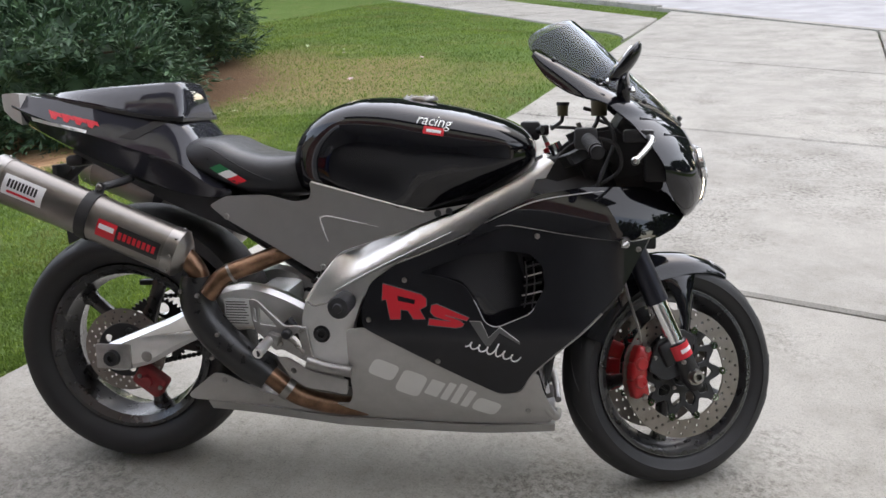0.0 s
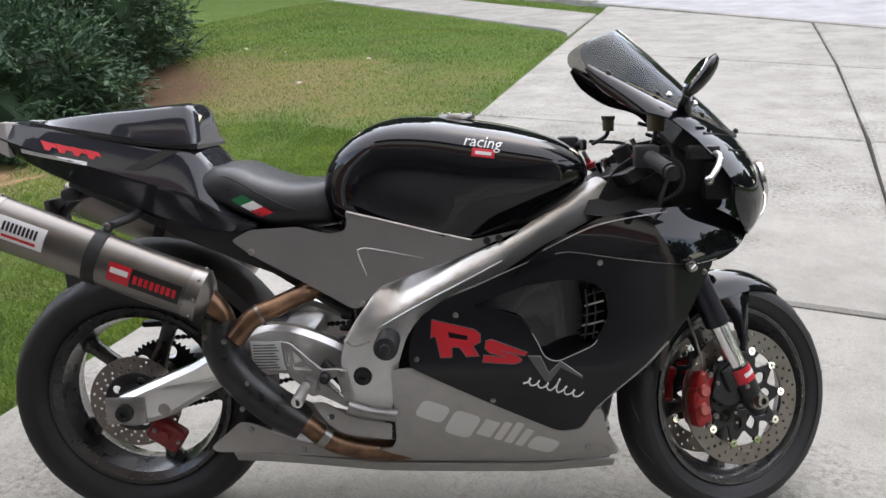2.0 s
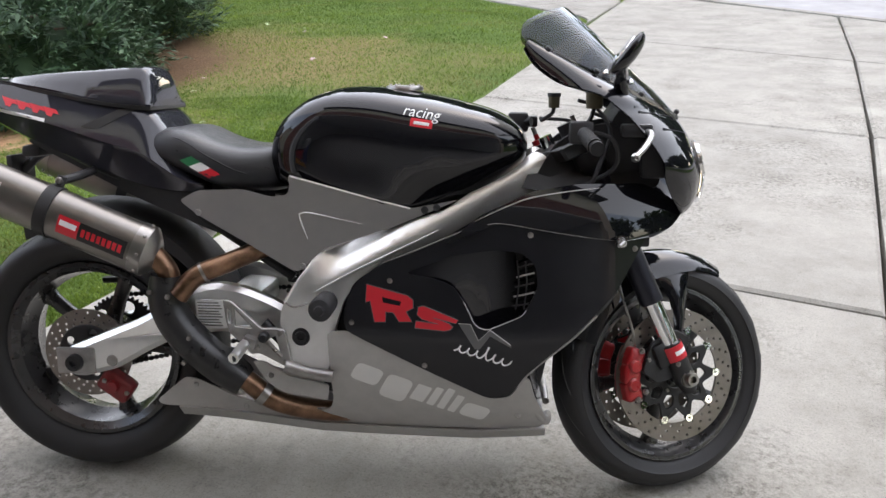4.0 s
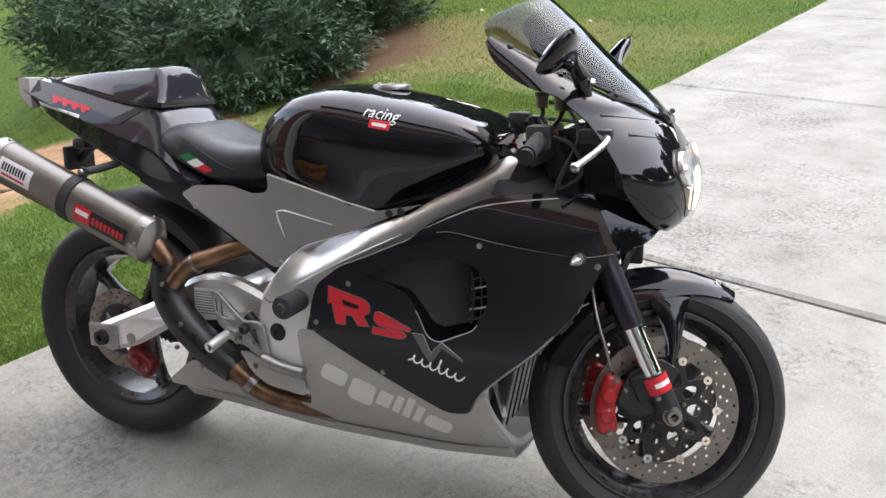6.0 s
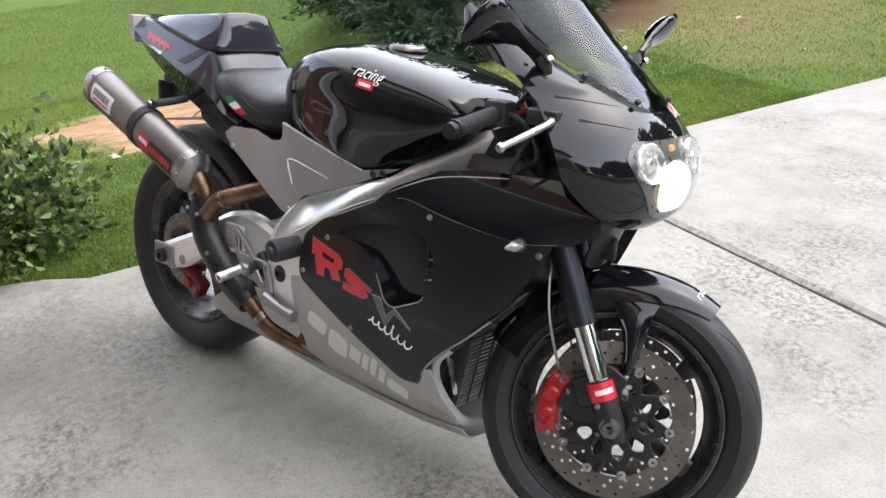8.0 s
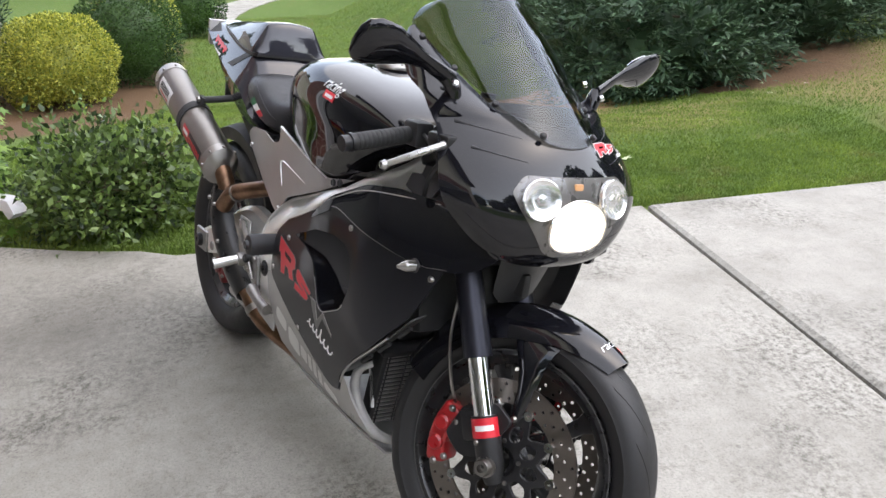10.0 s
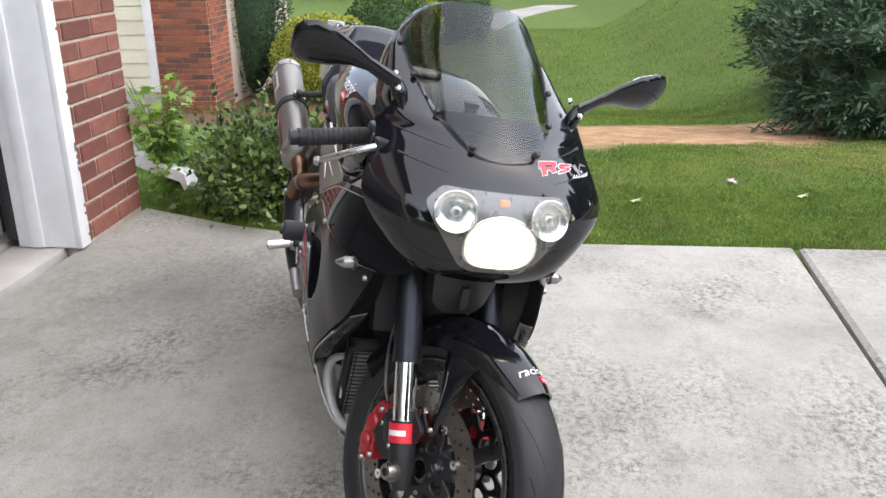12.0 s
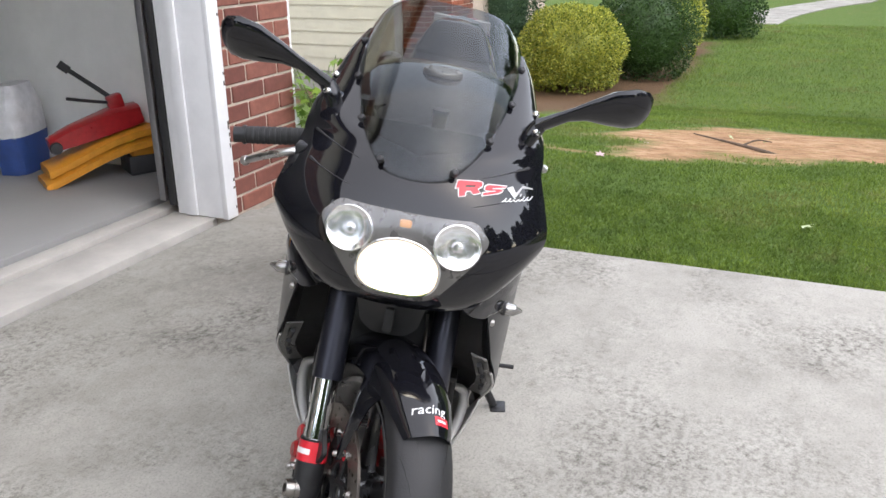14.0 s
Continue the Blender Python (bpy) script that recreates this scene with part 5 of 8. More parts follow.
def nose_patch(loops, lift, step=0.012, thick=0.0):
    bm = sheet(loops, step)
    for v in bm.verts:
        y, z = v.co.x, v.co.z
        v.co = (on_nose(y, z, lift), y, z)
    bmesh.ops.recalc_face_normals(bm, faces=bm.faces)
    bm.normal_update()
    if sum(f.normal.x for f in bm.faces) < 0:
        bmesh.ops.reverse_faces(bm, faces=bm.faces)
    if thick:
        bmesh.ops.solidify(bm, geom=bm.faces[:], thickness=thick)
    return bm


COVER = rounded([(-0.104, 0.839), (-0.05, 0.838), (0.05, 0.838), (0.104, 0.839), (0.130, 0.811), (0.116, 0.782), (0.062, 0.706), (0.040, 0.696), (-0.040, 0.696), (-0.062, 0.706), (-0.116, 0.782), (-0.130, 0.811)], 0.010)
REFLECTOR = plain("frosted_reflector", (0.82, 0.82, 0.82), 0.16, 0.8, vary=0.12, scale=70, bump=0.0)
head = part("headlight", nose_patch([COVER], 0.0015, 0.012, 0.001), plain("headlight_bowl", (0.17, 0.163, 0.155), 0.30, 0.6, vary=0.06, scale=40, bump=0), nose, "triple headlight with the low beam lit")
for s in (-1, 1):
    m = Matrix.Translation((on_nose(s * 0.081, 0.800, 0.0025), s * 0.081, 0.800)) @ Vector((0, 1, 0)).rotation_difference(Vector((1, s * 0.19, 0.27))).to_matrix().to_4x4()
    part("high_beam", moved(lathe([(0.0004, 0.0055), (0.006, 0.005), (0.009, 0.0015), (0.016, 0.0012), (0.024, 0.0025), (0.0325, 0.0050), (0.0350, 0.0068), (0.0365, 0.0062), (0.0375, -0.002)], 36), m), REFLECTOR, head, "chromed high beam reflector")
def lamp_outline(k, n=40):
    out = []
    for a in np.linspace(0, 2 * math.pi, n + 1)[:-1]:
        ca, sa = math.cos(a), math.sin(a)
        out.append((k * 0.060 * math.copysign(abs(ca) ** (0.62 if sa < 0 else 1.0), ca), 0.752 + k * (0.046 * sa if sa > 0 else -0.043 * abs(sa) ** 0.75)))
    return out


part("low_beam", nose_patch([lamp_outline(1.0)], 0.007, 0.015, 0.002), LAMP, head, "lit warm white low beam")
ring = lamp_outline(1.04)
part("bezel", tube([Vector((on_nose(y, z, 0.006), y, z)) for y, z in ring + ring[:1]], 0.0025, 6, 1), CHROME, head)
part("parking_light", moved(block((-0.004, -0.009, -0.006), (0.004, 0.009, 0.006), 0.003), Matrix.Translation((on_nose(0, 0.822, 0.002), 0, 0.822))), AMBER, head)
part("lens_cover", nose_patch([COVER], 0.010, 0.012), LENS, head, "clear headlight cover")
for s in (-1, 1):
    # short intake slits in the cowl
    for z0, y0, y1 in ((0.908, 0.172, 0.088), (0.872, 0.168, 0.092)):
        pts = [Vector((on_nose(s * y, z, 0.0004), s * y, z)) for y, z in ((y0 + (y1 - y0) * k / 5, z0 - 0.014 * k / 5) for k in range(6))]
        part("cowl_slit", tube(pts, [0.0030, 0.0014, 0.0010, 0.0008, 0.0006, 0.0004], 6, 2), MATT, nose)
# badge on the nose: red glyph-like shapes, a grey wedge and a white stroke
def turned(points, at, ang, k=1.1):
    c, s_ = math.cos(ang) * k, math.sin(ang) * k
    return [(at[0] + c * x - s_ * z, at[1] + s_ * x + c * z) for x, z in points]



def slanted(uv, corners):
    """Places in a slanted four-cornered field, from shares along and up it."""
    (ax, az), (bx, bz), (cx, cz), (dx, dz) = corners
    return [((1 - v) * ((1 - u) * ax + u * bx) + v * ((1 - u) * dx + u * cx), (1 - v) * ((1 - u) * az + u * bz) + v * ((1 - u) * dz + u * cz)) for u, v in uv]


FIELD_A = ((0.008, 0.446), (0.094, 0.450), (0.100, 0.506), (-0.008, 0.532))
FIELD_B = ((0.100, 0.436), (0.178, 0.431), (0.199, 0.458), (0.110, 0.492))
RED_SHAPES = [
    [slanted(((-0.12, 0.50), (0, 0.56), (0, 0), (0.30, 0), (0.34, 0.30), (0.52, 0.30), (0.66, 0), (1.0, 0), (0.84, 0.38), (1.0, 0.56), (0.98, 0.88), (0.86, 1), (0, 1)), FIELD_A), slanted(((0.30, 0.74), (0.30, 0.58), (0.70, 0.56), (0.72, 0.72)), FIELD_A)],
    [slanted(((0, 0), (0.86, 0), (1.0, 0.16), (1.0, 0.42), (0.86, 0.58), (0.42, 0.62), (1.0, 0.70), (1.0, 1.0), (0.12, 1), (0, 0.86), (0, 0.56), (0.14, 0.42), (0.60, 0.38), (0, 0.30)), FIELD_B)],
]
CHEVRON = [(0.199, 0.450), (0.226, 0.450), (0.244, 0.412), (0.270, 0.438), (0.316, 0.404), (0.318, 0.397), (0.270, 0.424), (0.247, 0.392), (0.236, 0.392)]
SCRIPT = []
for k in range(73):
    t = k / 72
    tall = 0.014 + 0.016 * math.exp(-((t - 0.56) / 0.10) ** 2)
    up = tall * (0.5 - 0.5 * math.cos(t * 2 * math.pi * 6.5))
    SCRIPT.append((0.188 + 0.124 * t + 0.45 * up + 0.0045 * math.sin(t * 2 * math.pi * 6.5), 0.388 - 0.036 * t + up))



def on_badge(points, k=0.37):
    """The side's shapes, made small and level for the badge on the nose."""
    return [(0.059 + (x + 0.02) * k * 1.0, 0.868 + (z - 0.44 + 0.27 * x) * k * 0.72) for x, z in points]


for loops_ in RED_SHAPES:
    part("badge_red", nose_patch([on_badge(lp) for lp in loops_], 0.0014, 0.01), RED_DECAL, nose, smooth=False)
for loops_ in RED_SHAPES:
    ring = on_badge(loops_[0] + loops_[0][:1])
    part("badge_edge", tube([Vector((on_nose(y, z, 0.0009), y, z)) for y, z in ring], 0.0010, 6, 1, False), WHITE_DECAL, nose)
part("badge_wedge", nose_patch([on_badge(CHEVRON)], 0.0012, 0.01), PANEL_GREY, nose, smooth=False)
part("badge_script", tube([Vector((on_nose(y, z, 0.0015), y, z)) for y, z in on_badge(SCRIPT)], 0.0009, 6, 2), WHITE_DECAL, nose)
for s in (-1, 1):
    for x, y, z in ((0.680, 0.057, 0.901), (0.594, 0.103, 0.941), (0.500, 0.130, 0.990), (0.400, 0.140, 1.036)):
        bolt("screw", (x + 0.003, s * y, z + 0.003), s, nose, 0.006, MATT, (0.6, s * 0.35, 0.7))

# windscreen: a double-bubble sheet
SCREEN = [
    ((0.696, 0.000, 0.884), (0.695, 0.040, 0.885), (0.684, 0.056, 0.897)),
    ((0.666, 0.000, 0.920), (0.664, 0.060, 0.921), (0.628, 0.090, 0.929)),
    ((0.600, 0.000, 0.990), (0.592, 0.088, 0.992), (0.535, 0.119, 0.973)),
    ((0.532, 0.000, 1.064), (0.520, 0.105, 1.062), (0.450, 0.136, 1.016)),
    ((0.478, 0.000, 1.112), (0.462, 0.112, 1.106), (0.360, 0.138, 1.052)),
    ((0.456, 0.000, 1.130), (0.430, 0.105, 1.128), (0.346, 0.118, 1.088)),
    ((0.450, 0.000, 1.134), (0.430, 0.080, 1.134), (0.378, 0.092, 1.112)),
]
grid = [nose_points(r, 10) for r in along([[c for p in r for c in p] for r in SCREEN], 4)]
bm = bmesh.new()
for s in (-1, 1):
    vv = [[bm.verts.new((p.x, s * p.y, p.z)) for p in r] for r in grid]
    for a, b in zip(vv, vv[1:]):
        for j in range(len(a) - 1):
            bm.faces.new((a[j], a[j + 1], b[j + 1], b[j]) if s > 0 else (a[j], b[j], b[j + 1], a[j + 1]))
bmesh.ops.remove_doubles(bm, verts=bm.verts, dist=1e-5)
bmesh.ops.recalc_face_normals(bm, faces=bm.faces)
bmesh.ops.solidify(bm, geom=bm.faces[:], thickness=0.003)
part("windscreen", bm, SMOKE, bike, "smoked double-bubble windscreen")

# mirrors on stalks
for s in (-1, 1):
    base = Vector((0.542, s * (0.184 if s > 0 else 0.166), 0.970 if s > 0 else 0.974))
    tipv = Vector((0.532, s * 0.362, 1.026)) if s < 0 else Vector((0.506, s * 0.376, 1.028))
    d = (tipv - base)
    rings = []
    for f, long_, thin in ((0.0, 0.020, 0.016), (0.12, 0.017, 0.012), (0.30, 0.016, 0.010), (0.46, 0.026, 0.013), (0.64, 0.042, 0.019), (0.82, 0.049, 0.021), (0.93, 0.044, 0.018), (0.985, 0.030, 0.011), (1.0, 0.014, 0.005)):
        c = base + d * f + Vector((0, 0, 0.028 * math.sin(f * math.pi) * 0.6))
        ring = []
        for k in range(20):
            a = 2 * math.pi * k / 20
            ca, sa = math.cos(a), math.sin(a)
            ring.append(c + Vector((0.62, 0, 0.78)) * (long_ * ca) + Vector((0.78, 0, -0.62)) * (thin * (sa if sa > 0 else sa * 0.5)))
        rings.append(ring)
    mir = part("mirror", loft(rings), GLOSS, bike, "gloss black teardrop mirror on a stalk")
    part("mirror_glass", moved(lathe([(0.0004, 0.001), (0.024, 0.001), (0.025, -0.001), (0.0004, -0.001)], 24), Matrix.Translation(base + d * 0.78 + Vector((-0.0078, 0, 0.0165))) @ Vector((0, 1, 0)).rotation_difference(Vector((-0.78, 0, 0.62))).to_matrix().to_4x4() @ Matrix.Diagonal((1.5, 1, 1.35, 1))), CHROME, mir, "mirror glass")
    part("mirror_foot", tube([base + Vector((0.010, -s * 0.012, -0.042)), base + Vector((0.004, -s * 0.004, -0.015)), base + Vector((0.0, s * 0.008, 0.004))], [0.010, 0.015, 0.014], 14), GLOSS, mir)
    bolt("bolt", base + Vector((0.022, s * 0.004, -0.004)), s, mir, 0.0065, CHROME, (0.6, s * 0.6, 0.4))
    bolt("bolt", base + Vector((-0.030, s * 0.002, 0.016)), s, mir, 0.0065, CHROME, (0.5, s * 0.7, 0.4))

# ---- tank ----
TANK = [  # x, top, bottom, half width
    (-0.250, 0.800, 0.742, 0.092),
    (-0.243, 0.850, 0.738, 0.116),
    (-0.215, 0.898, 0.732, 0.140),
    (-0.160, 0.940, 0.722, 0.166),
    (-0.090, 0.962, 0.706, 0.186),
    (0.000, 0.964, 0.690, 0.199),
    (0.090, 0.953, 0.668, 0.203),
    (0.180, 0.936, 0.682, 0.197),
    (0.260, 0.914, 0.728, 0.180),
    (0.312, 0.890, 0.764, 0.158),
    (0.338, 0.868, 0.786, 0.134),
    (0.348, 0.846, 0.802, 0.100),
]
# half section from the foot over the knee hollow and the shoulder to the crown
SECTION = ((0.0, 0.0), (0.0, 0.40), (0.0, 0.72), (0.012, 0.785), (0.05, 0.82), (0.12, 0.845), (0.22, 0.865), (0.33, 0.885), (0.44, 0.915), (0.53, 0.945), (0.60, 0.965), (0.66, 0.968), (0.72, 0.958), (0.78, 0.935), (0.84, 0.895), (0.89, 0.83), (0.93, 0.735), (0.965, 0.57), (0.987, 0.34), (1.0, 0.0))
rings = []
for x, top, low, half in along(TANK, 4):
    h = top - low
    full = 1 - ramp01(x, -0.20, -0.08) * (1 - ramp01(x, 0.16, 0.28))
    ring = []
    for s in (1, -1):
        side = SECTION if s > 0 else SECTION[-2:0:-1]
        for f, w in side:
            fill = 0.055 * full * ramp01(f, 0.0, 0.2) * (1 - ramp01(f, 0.40, 0.62))
            tuck = 1 - 0.30 * ramp01(x, 0.02, 0.18) * (1 - ramp01(f, 0.0, 0.34))
            ring.append((x, s * half * (w + fill) * tuck, low + h * f))
    rings.append(ring)
bm = loft(rings)
tank_tree = BVHTree.FromBMesh(bm)
tank = part("fuel_tank", bm, GLOSS, bike, "gloss black fuel tank", sharp=60)
cap = part("filler_cap", moved(lathe([(0.0004, 0.004), (0.020, 0.004), (0.024, 0.006), (0.042, 0.005), (0.045, 0.0), (0.045, -0.006)], 32), pose(0.055, 0, 0.9605, 90, 0, 0) @ pose(0, 0, 0, 0, 0, 0)), STEEL, tank, "round brushed filler cap")
for i in range(6):
    a = i * math.pi / 3
    bolt("cap_screw", (0.055 + 0.034 * math.cos(a), 0.034 * math.sin(a), 0.9655), 1, cap, 0.004, STEEL, (0.08, 0, 1))


def decal(tree_, loops, side, lift=0.0008, step=0.012):
    """A thin sheet laid onto a side surface."""
    bm = sheet(loops, step)
    for v in bm.verts:
        hit = tree_.ray_cast(Vector((v.co.x, side * 0.6, v.co.z)), Vector((0, -side, 0)))
        v.co.y = (hit[0].y if hit[0] else side * 0.2) + side * lift
    bmesh.ops.recalc_face_normals(bm, faces=bm.faces)
    return bm


def word(text, size, at, turn, tree_, side, lift=0.0008, shear=0.2):
    """A word in the built-in font, laid onto a side surface."""
    cu = bpy.data.curves.new("word", "FONT")
    cu.body, cu.size, cu.shear, cu.resolution_u = text, size, shear, 2
    ob = bpy.data.objects.new("word", cu)
    me = bpy.data.meshes.new_from_object(ob)
    bpy.data.objects.remove(ob)
    bm = bmesh.new()
    bm.from_mesh(me)
    bpy.data.meshes.remove(me)
    for axis, span in ((0, size * 4), (1, size * 1.2)):
        for i in range(1, int(span / 0.005)):
            at_ = Vector((0, 0, 0))
            at_[axis] = 0.005 * i - (0.0 if axis == 0 else size * 0.25)
            bmesh.ops.bisect_plane(bm, geom=bm.verts[:] + bm.edges[:] + bm.faces[:], plane_co=at_, plane_no=Vector((1 - axis, axis, 0)))
    c, s_ = math.cos(turn), math.sin(turn)
    for v in bm.verts:
        x, z = v.co.x * (-side), v.co.y
        x, z = at[0] + c * x - s_ * z, at[1] + s_ * x + c * z
        v.co = (x, 0, z)
    for v in bm.verts:
        hit = tree_.ray_cast(Vector((v.co.x, side * 0.6, v.co.z)), Vector((0, -side, 0)))
        v.co.y = (hit[0].y if hit[0] else side * 0.2) + side * lift
    return bm


for s in (-1,):
    part("lettering", word("racing", 0.034, (0.072, 0.905), radians(-9), tank_tree, s, 0.0018), WHITE_DECAL, tank, "white lettering on the tank", smooth=False)
    part("badge_red", decal(tank_tree, [[(0.090, 0.881), (0.138, 0.874), (0.141, 0.892), (0.093, 0.899)]], s, 0.0018, 0.006), RED_DECAL, tank, smooth=False)
    part("badge_bar", decal(tank_tree, [[(0.098, 0.885), (0.132, 0.880), (0.1335, 0.887), (0.0995, 0.892)]], s, 0.0026, 0.006), WHITE_DECAL, tank, smooth=False)

# ---- seat ----
SEAT = [  # x, top, bottom, half width
    (-0.545, 0.845, 0.790, 0.120), (-0.510, 0.862, 0.776, 0.140), (-0.450, 0.862, 0.752, 0.152), (-0.390, 0.838, 0.728, 0.152), (-0.330, 0.822, 0.715, 0.146), (-0.270, 0.822, 0.712, 0.130), (-0.232, 0.828, 0.716, 0.112), (-0.222, 0.822, 0.722, 0.104)]
rings = []
for x, top, low, half in along(SEAT, 5):
    ring = []
    for k in range(24):
        a = 2 * math.pi * k / 24
        ca, sa = math.cos(a), math.sin(a)
        y = half * math.copysign(abs(ca) ** 0.55, ca)
        z = low + (top - low) * (0.5 + 0.5 * math.copysign(abs(sa) ** 0.6, sa))
        f = (z - low) / (top - low)
        y *= 1 - 0.14 * f ** 2
        z -= 0.012 * max(0, f - 0.85) / 0.15 * (1 - min(1, abs(y) / half)) * 0.5
        ring.append((x, y, z))
    rings.append(ring)
bm = loft(rings)
seat_tree = BVHTree.FromBMesh(bm)
seat = part("seat", bm, LEATHER, bike, "black leather rider seat with a tricolour tab", sharp=70)
for i, m_ in enumerate((GREEN_DECAL, WHITE_DECAL, RED_DECAL)):
    x0 = -0.452 + 0.022 * i
    z0 = 0.790 - 0.0135 * i
    part("tricolour_bar", decal(seat_tree, [[(x0, z0), (x0 + 0.022, z0 - 0.0135), (x0 + 0.050, z0 + 0.004 + 0.006 - 0.0135), (x0 + 0.028, z0 + 0.010)]], -1), m_, seat, smooth=False)
for s in (-1, 1):
    pts = []
    for x, z in ((-0.53, 0.842), (-0.46, 0.838), (-0.40, 0.806), (-0.34, 0.775), (-0.30, 0.760)):
        hit = seat_tree.ray_cast(Vector((x, s * 0.6, z)), Vector((0, -s, 0)))[0]
        if hit:
            pts.append(hit)
    part("seam", tube(pts, 0.0016, 6), MATT, seat)

# ---- tail ----
TAIL = [  # x, top edge, lower edge, half width, half width below
    (-0.400, 0.745, 0.712, 0.140, 0.132),
    (-0.450, 0.778, 0.712, 0.146, 0.136),
    (-0.500, 0.845, 0.716, 0.146, 0.134),
    (-0.550, 0.900, 0.726, 0.146, 0.132),
    (-0.640, 0.920, 0.756, 0.142, 0.126),
    (-0.760, 0.944, 0.802, 0.128, 0.112),
    (-0.870, 0.962, 0.848, 0.112, 0.096),
    (-0.960, 0.974, 0.892, 0.098, 0.082),
    (-1.010, 0.980, 0.922, 0.090, 0.074),
]
rings = []
for x, top, low, w, wl_ in along(TAIL, 4):
    mid = low + (top - low) * 0.44
    half = [(0.0, low - 0.004), (wl_ * 0.8, low - 0.004), (wl_, low + 0.006), (wl_ + (w - wl_) * 0.85, mid - 0.006), (w + 0.004, mid + 0.006), (w * 0.76, top - 0.008), (w * 0.70, top), (w * 0.5, top + 0.004), (0.0, top + 0.008)]
    ring = [(x, y, z) for y, z in half] + [(x, -y, z) for y, z in half[-2:0:-1]]
    rings.append(ring)
bm = loft(rings)
tail_tree = BVHTree.FromBMesh(bm)
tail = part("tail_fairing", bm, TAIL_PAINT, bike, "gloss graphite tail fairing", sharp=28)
HUMP = [(-0.95, 0.978, 0.973, 0.0554), (-0.9, 0.986, 0.966, 0.0722), (-0.8, 0.995, 0.95, 0.0907), (-0.7, 1.002, 0.93, 0.1042), (-0.62, 1.008, 0.916, 0.1109), (-0.57, 1.01, 0.91, 0.1109), (-0.552, 1.0, 0.908, 0.1092), (-0.54, 0.965, 0.906, 0.1058), (-0.532, 0.915, 0.906, 0.1025)]
rings = []
for x, top, low, w in along(HUMP, 4):
    half = [(0.0, low), (w, low), (w * 1.0, low + 0.008), (w * 0.84, low + (top - low) * 0.5), (w * 0.66, low + (top - low) * 0.90), (w * 0.58, low + (top - low) * 0.97), (w * 0.30, top + 0.001), (0.0, top + 0.003)]
    rings.append([(x, y, z) for y, z in half] + [(x, -y, z) for y, z in half[-2:0:-1]])
part("seat_cowl", loft(rings), TAIL_PAINT, tail, "gloss graphite single-seat cowl", sharp=30)
part("cowl_gap", loft([[(x, y, z) for y, z in ((0, low - 0.006), (w * 1.03, low - 0.006), (w * 1.03, low + 0.003), (0, low + 0.003), (-w * 1.03, low + 0.003), (-w * 1.03, low - 0.006))] for x, top, low, w in along(HUMP, 3)]), BLACK_DECAL, tail)
part("tail_light", loft([[(x, y, z) for y, z in ((-w, lo), (w, lo), (w * 1.02, hi), (-w * 1.02, hi))] for x, w, lo, hi in ((-0.985, 0.0945, 0.905, 0.982), (-1.010, 0.091, 0.918, 0.984), (-1.040, 0.080, 0.940, 0.982), (-1.052, 0.066, 0.955, 0.978))]), SILVER, tail, "silver tail tip", smooth=False)
part("rear_lamp", join(*[moved(block((-0.004, -0.012, -0.018), (0.004, 0.012, 0.018), 0.003), Matrix.Translation((-1.052, s * 0.04, 0.966))) for s in (-1, 1)]), RED, tail, "red rear lamp")
for s in (-1, 1):
    # a flat black decal draws the shade of an opening that isn't cut
    part("scoop", decal(tail_tree, [[(-0.700, 0.868), (-0.655, 0.862), (-0.560, 0.906), (-0.610, 0.904)]], s, 0.0015), BLACK_DECAL, tail, smooth=False)
    part("tail_line", decal(tail_tree, [[(-0.955, 0.915), (-0.790, 0.880), (-0.790, 0.888), (-0.955, 0.925)]], s, 0.0012), WHITE_DECAL, tail, smooth=False)
    for k in range(4):
        x0 = -0.895 + 0.036 * k
        part("tail_badge", decal(tail_tree, [[(x0, 0.921 - 0.0085 * k), (x0 + 0.012, 0.9175 - 0.0085 * k), (x0 + 0.016, 0.925 - 0.0085 * k), (x0 + 0.030, 0.921 - 0.0085 * k), (x0 + 0.022, 0.932 - 0.0085 * k), (x0 - 0.014, 0.942 - 0.0085 * k)]], s, 0.0012), RED_DECAL, tail, smooth=False)
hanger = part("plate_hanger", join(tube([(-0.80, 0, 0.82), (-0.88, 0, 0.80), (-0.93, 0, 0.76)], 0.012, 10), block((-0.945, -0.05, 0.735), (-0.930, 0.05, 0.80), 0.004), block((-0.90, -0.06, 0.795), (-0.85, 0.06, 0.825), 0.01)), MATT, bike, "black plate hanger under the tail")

# ---- silver side covers below the tank, and the polished frame ----
COVER_SIDE = rounded([(-0.462, 0.698), (-0.415, 0.722), (-0.305, 0.728), (-0.235, 0.712), (-0.198, 0.718), (-0.190, 0.735), (-0.196, 0.764), (0.085, 0.692), (0.196, 0.712), (0.050, 0.652), (-0.120, 0.596), (-0.172, 0.545), (-0.190, 0.545), (-0.300, 0.606), (-0.420, 0.668)], 0.012)
FRAME = rounded([(-0.212, 0.470), (-0.186, 0.512), (-0.122, 0.590), (0.020, 0.640), (0.156, 0.685), (0.290, 0.772), (0.368, 0.816), (0.394, 0.806), (0.407, 0.743), (0.250, 0.676), (0.130, 0.610), (0.030, 0.566), (-0.045, 0.518), (-0.070, 0.480), (-0.090, 0.420), (-0.115, 0.290), (-0.190, 0.312), (-0.202, 0.384), (-0.222, 0.425)], 0.014)


def cover_y(x, z):
    y = 0.165 - 0.25 * max(0, -0.15 - x) ** 2 - 0.4 * max(0, x - 0.0) ** 2
    return y - 0.4 * max(0, z - 0.70) ** 2


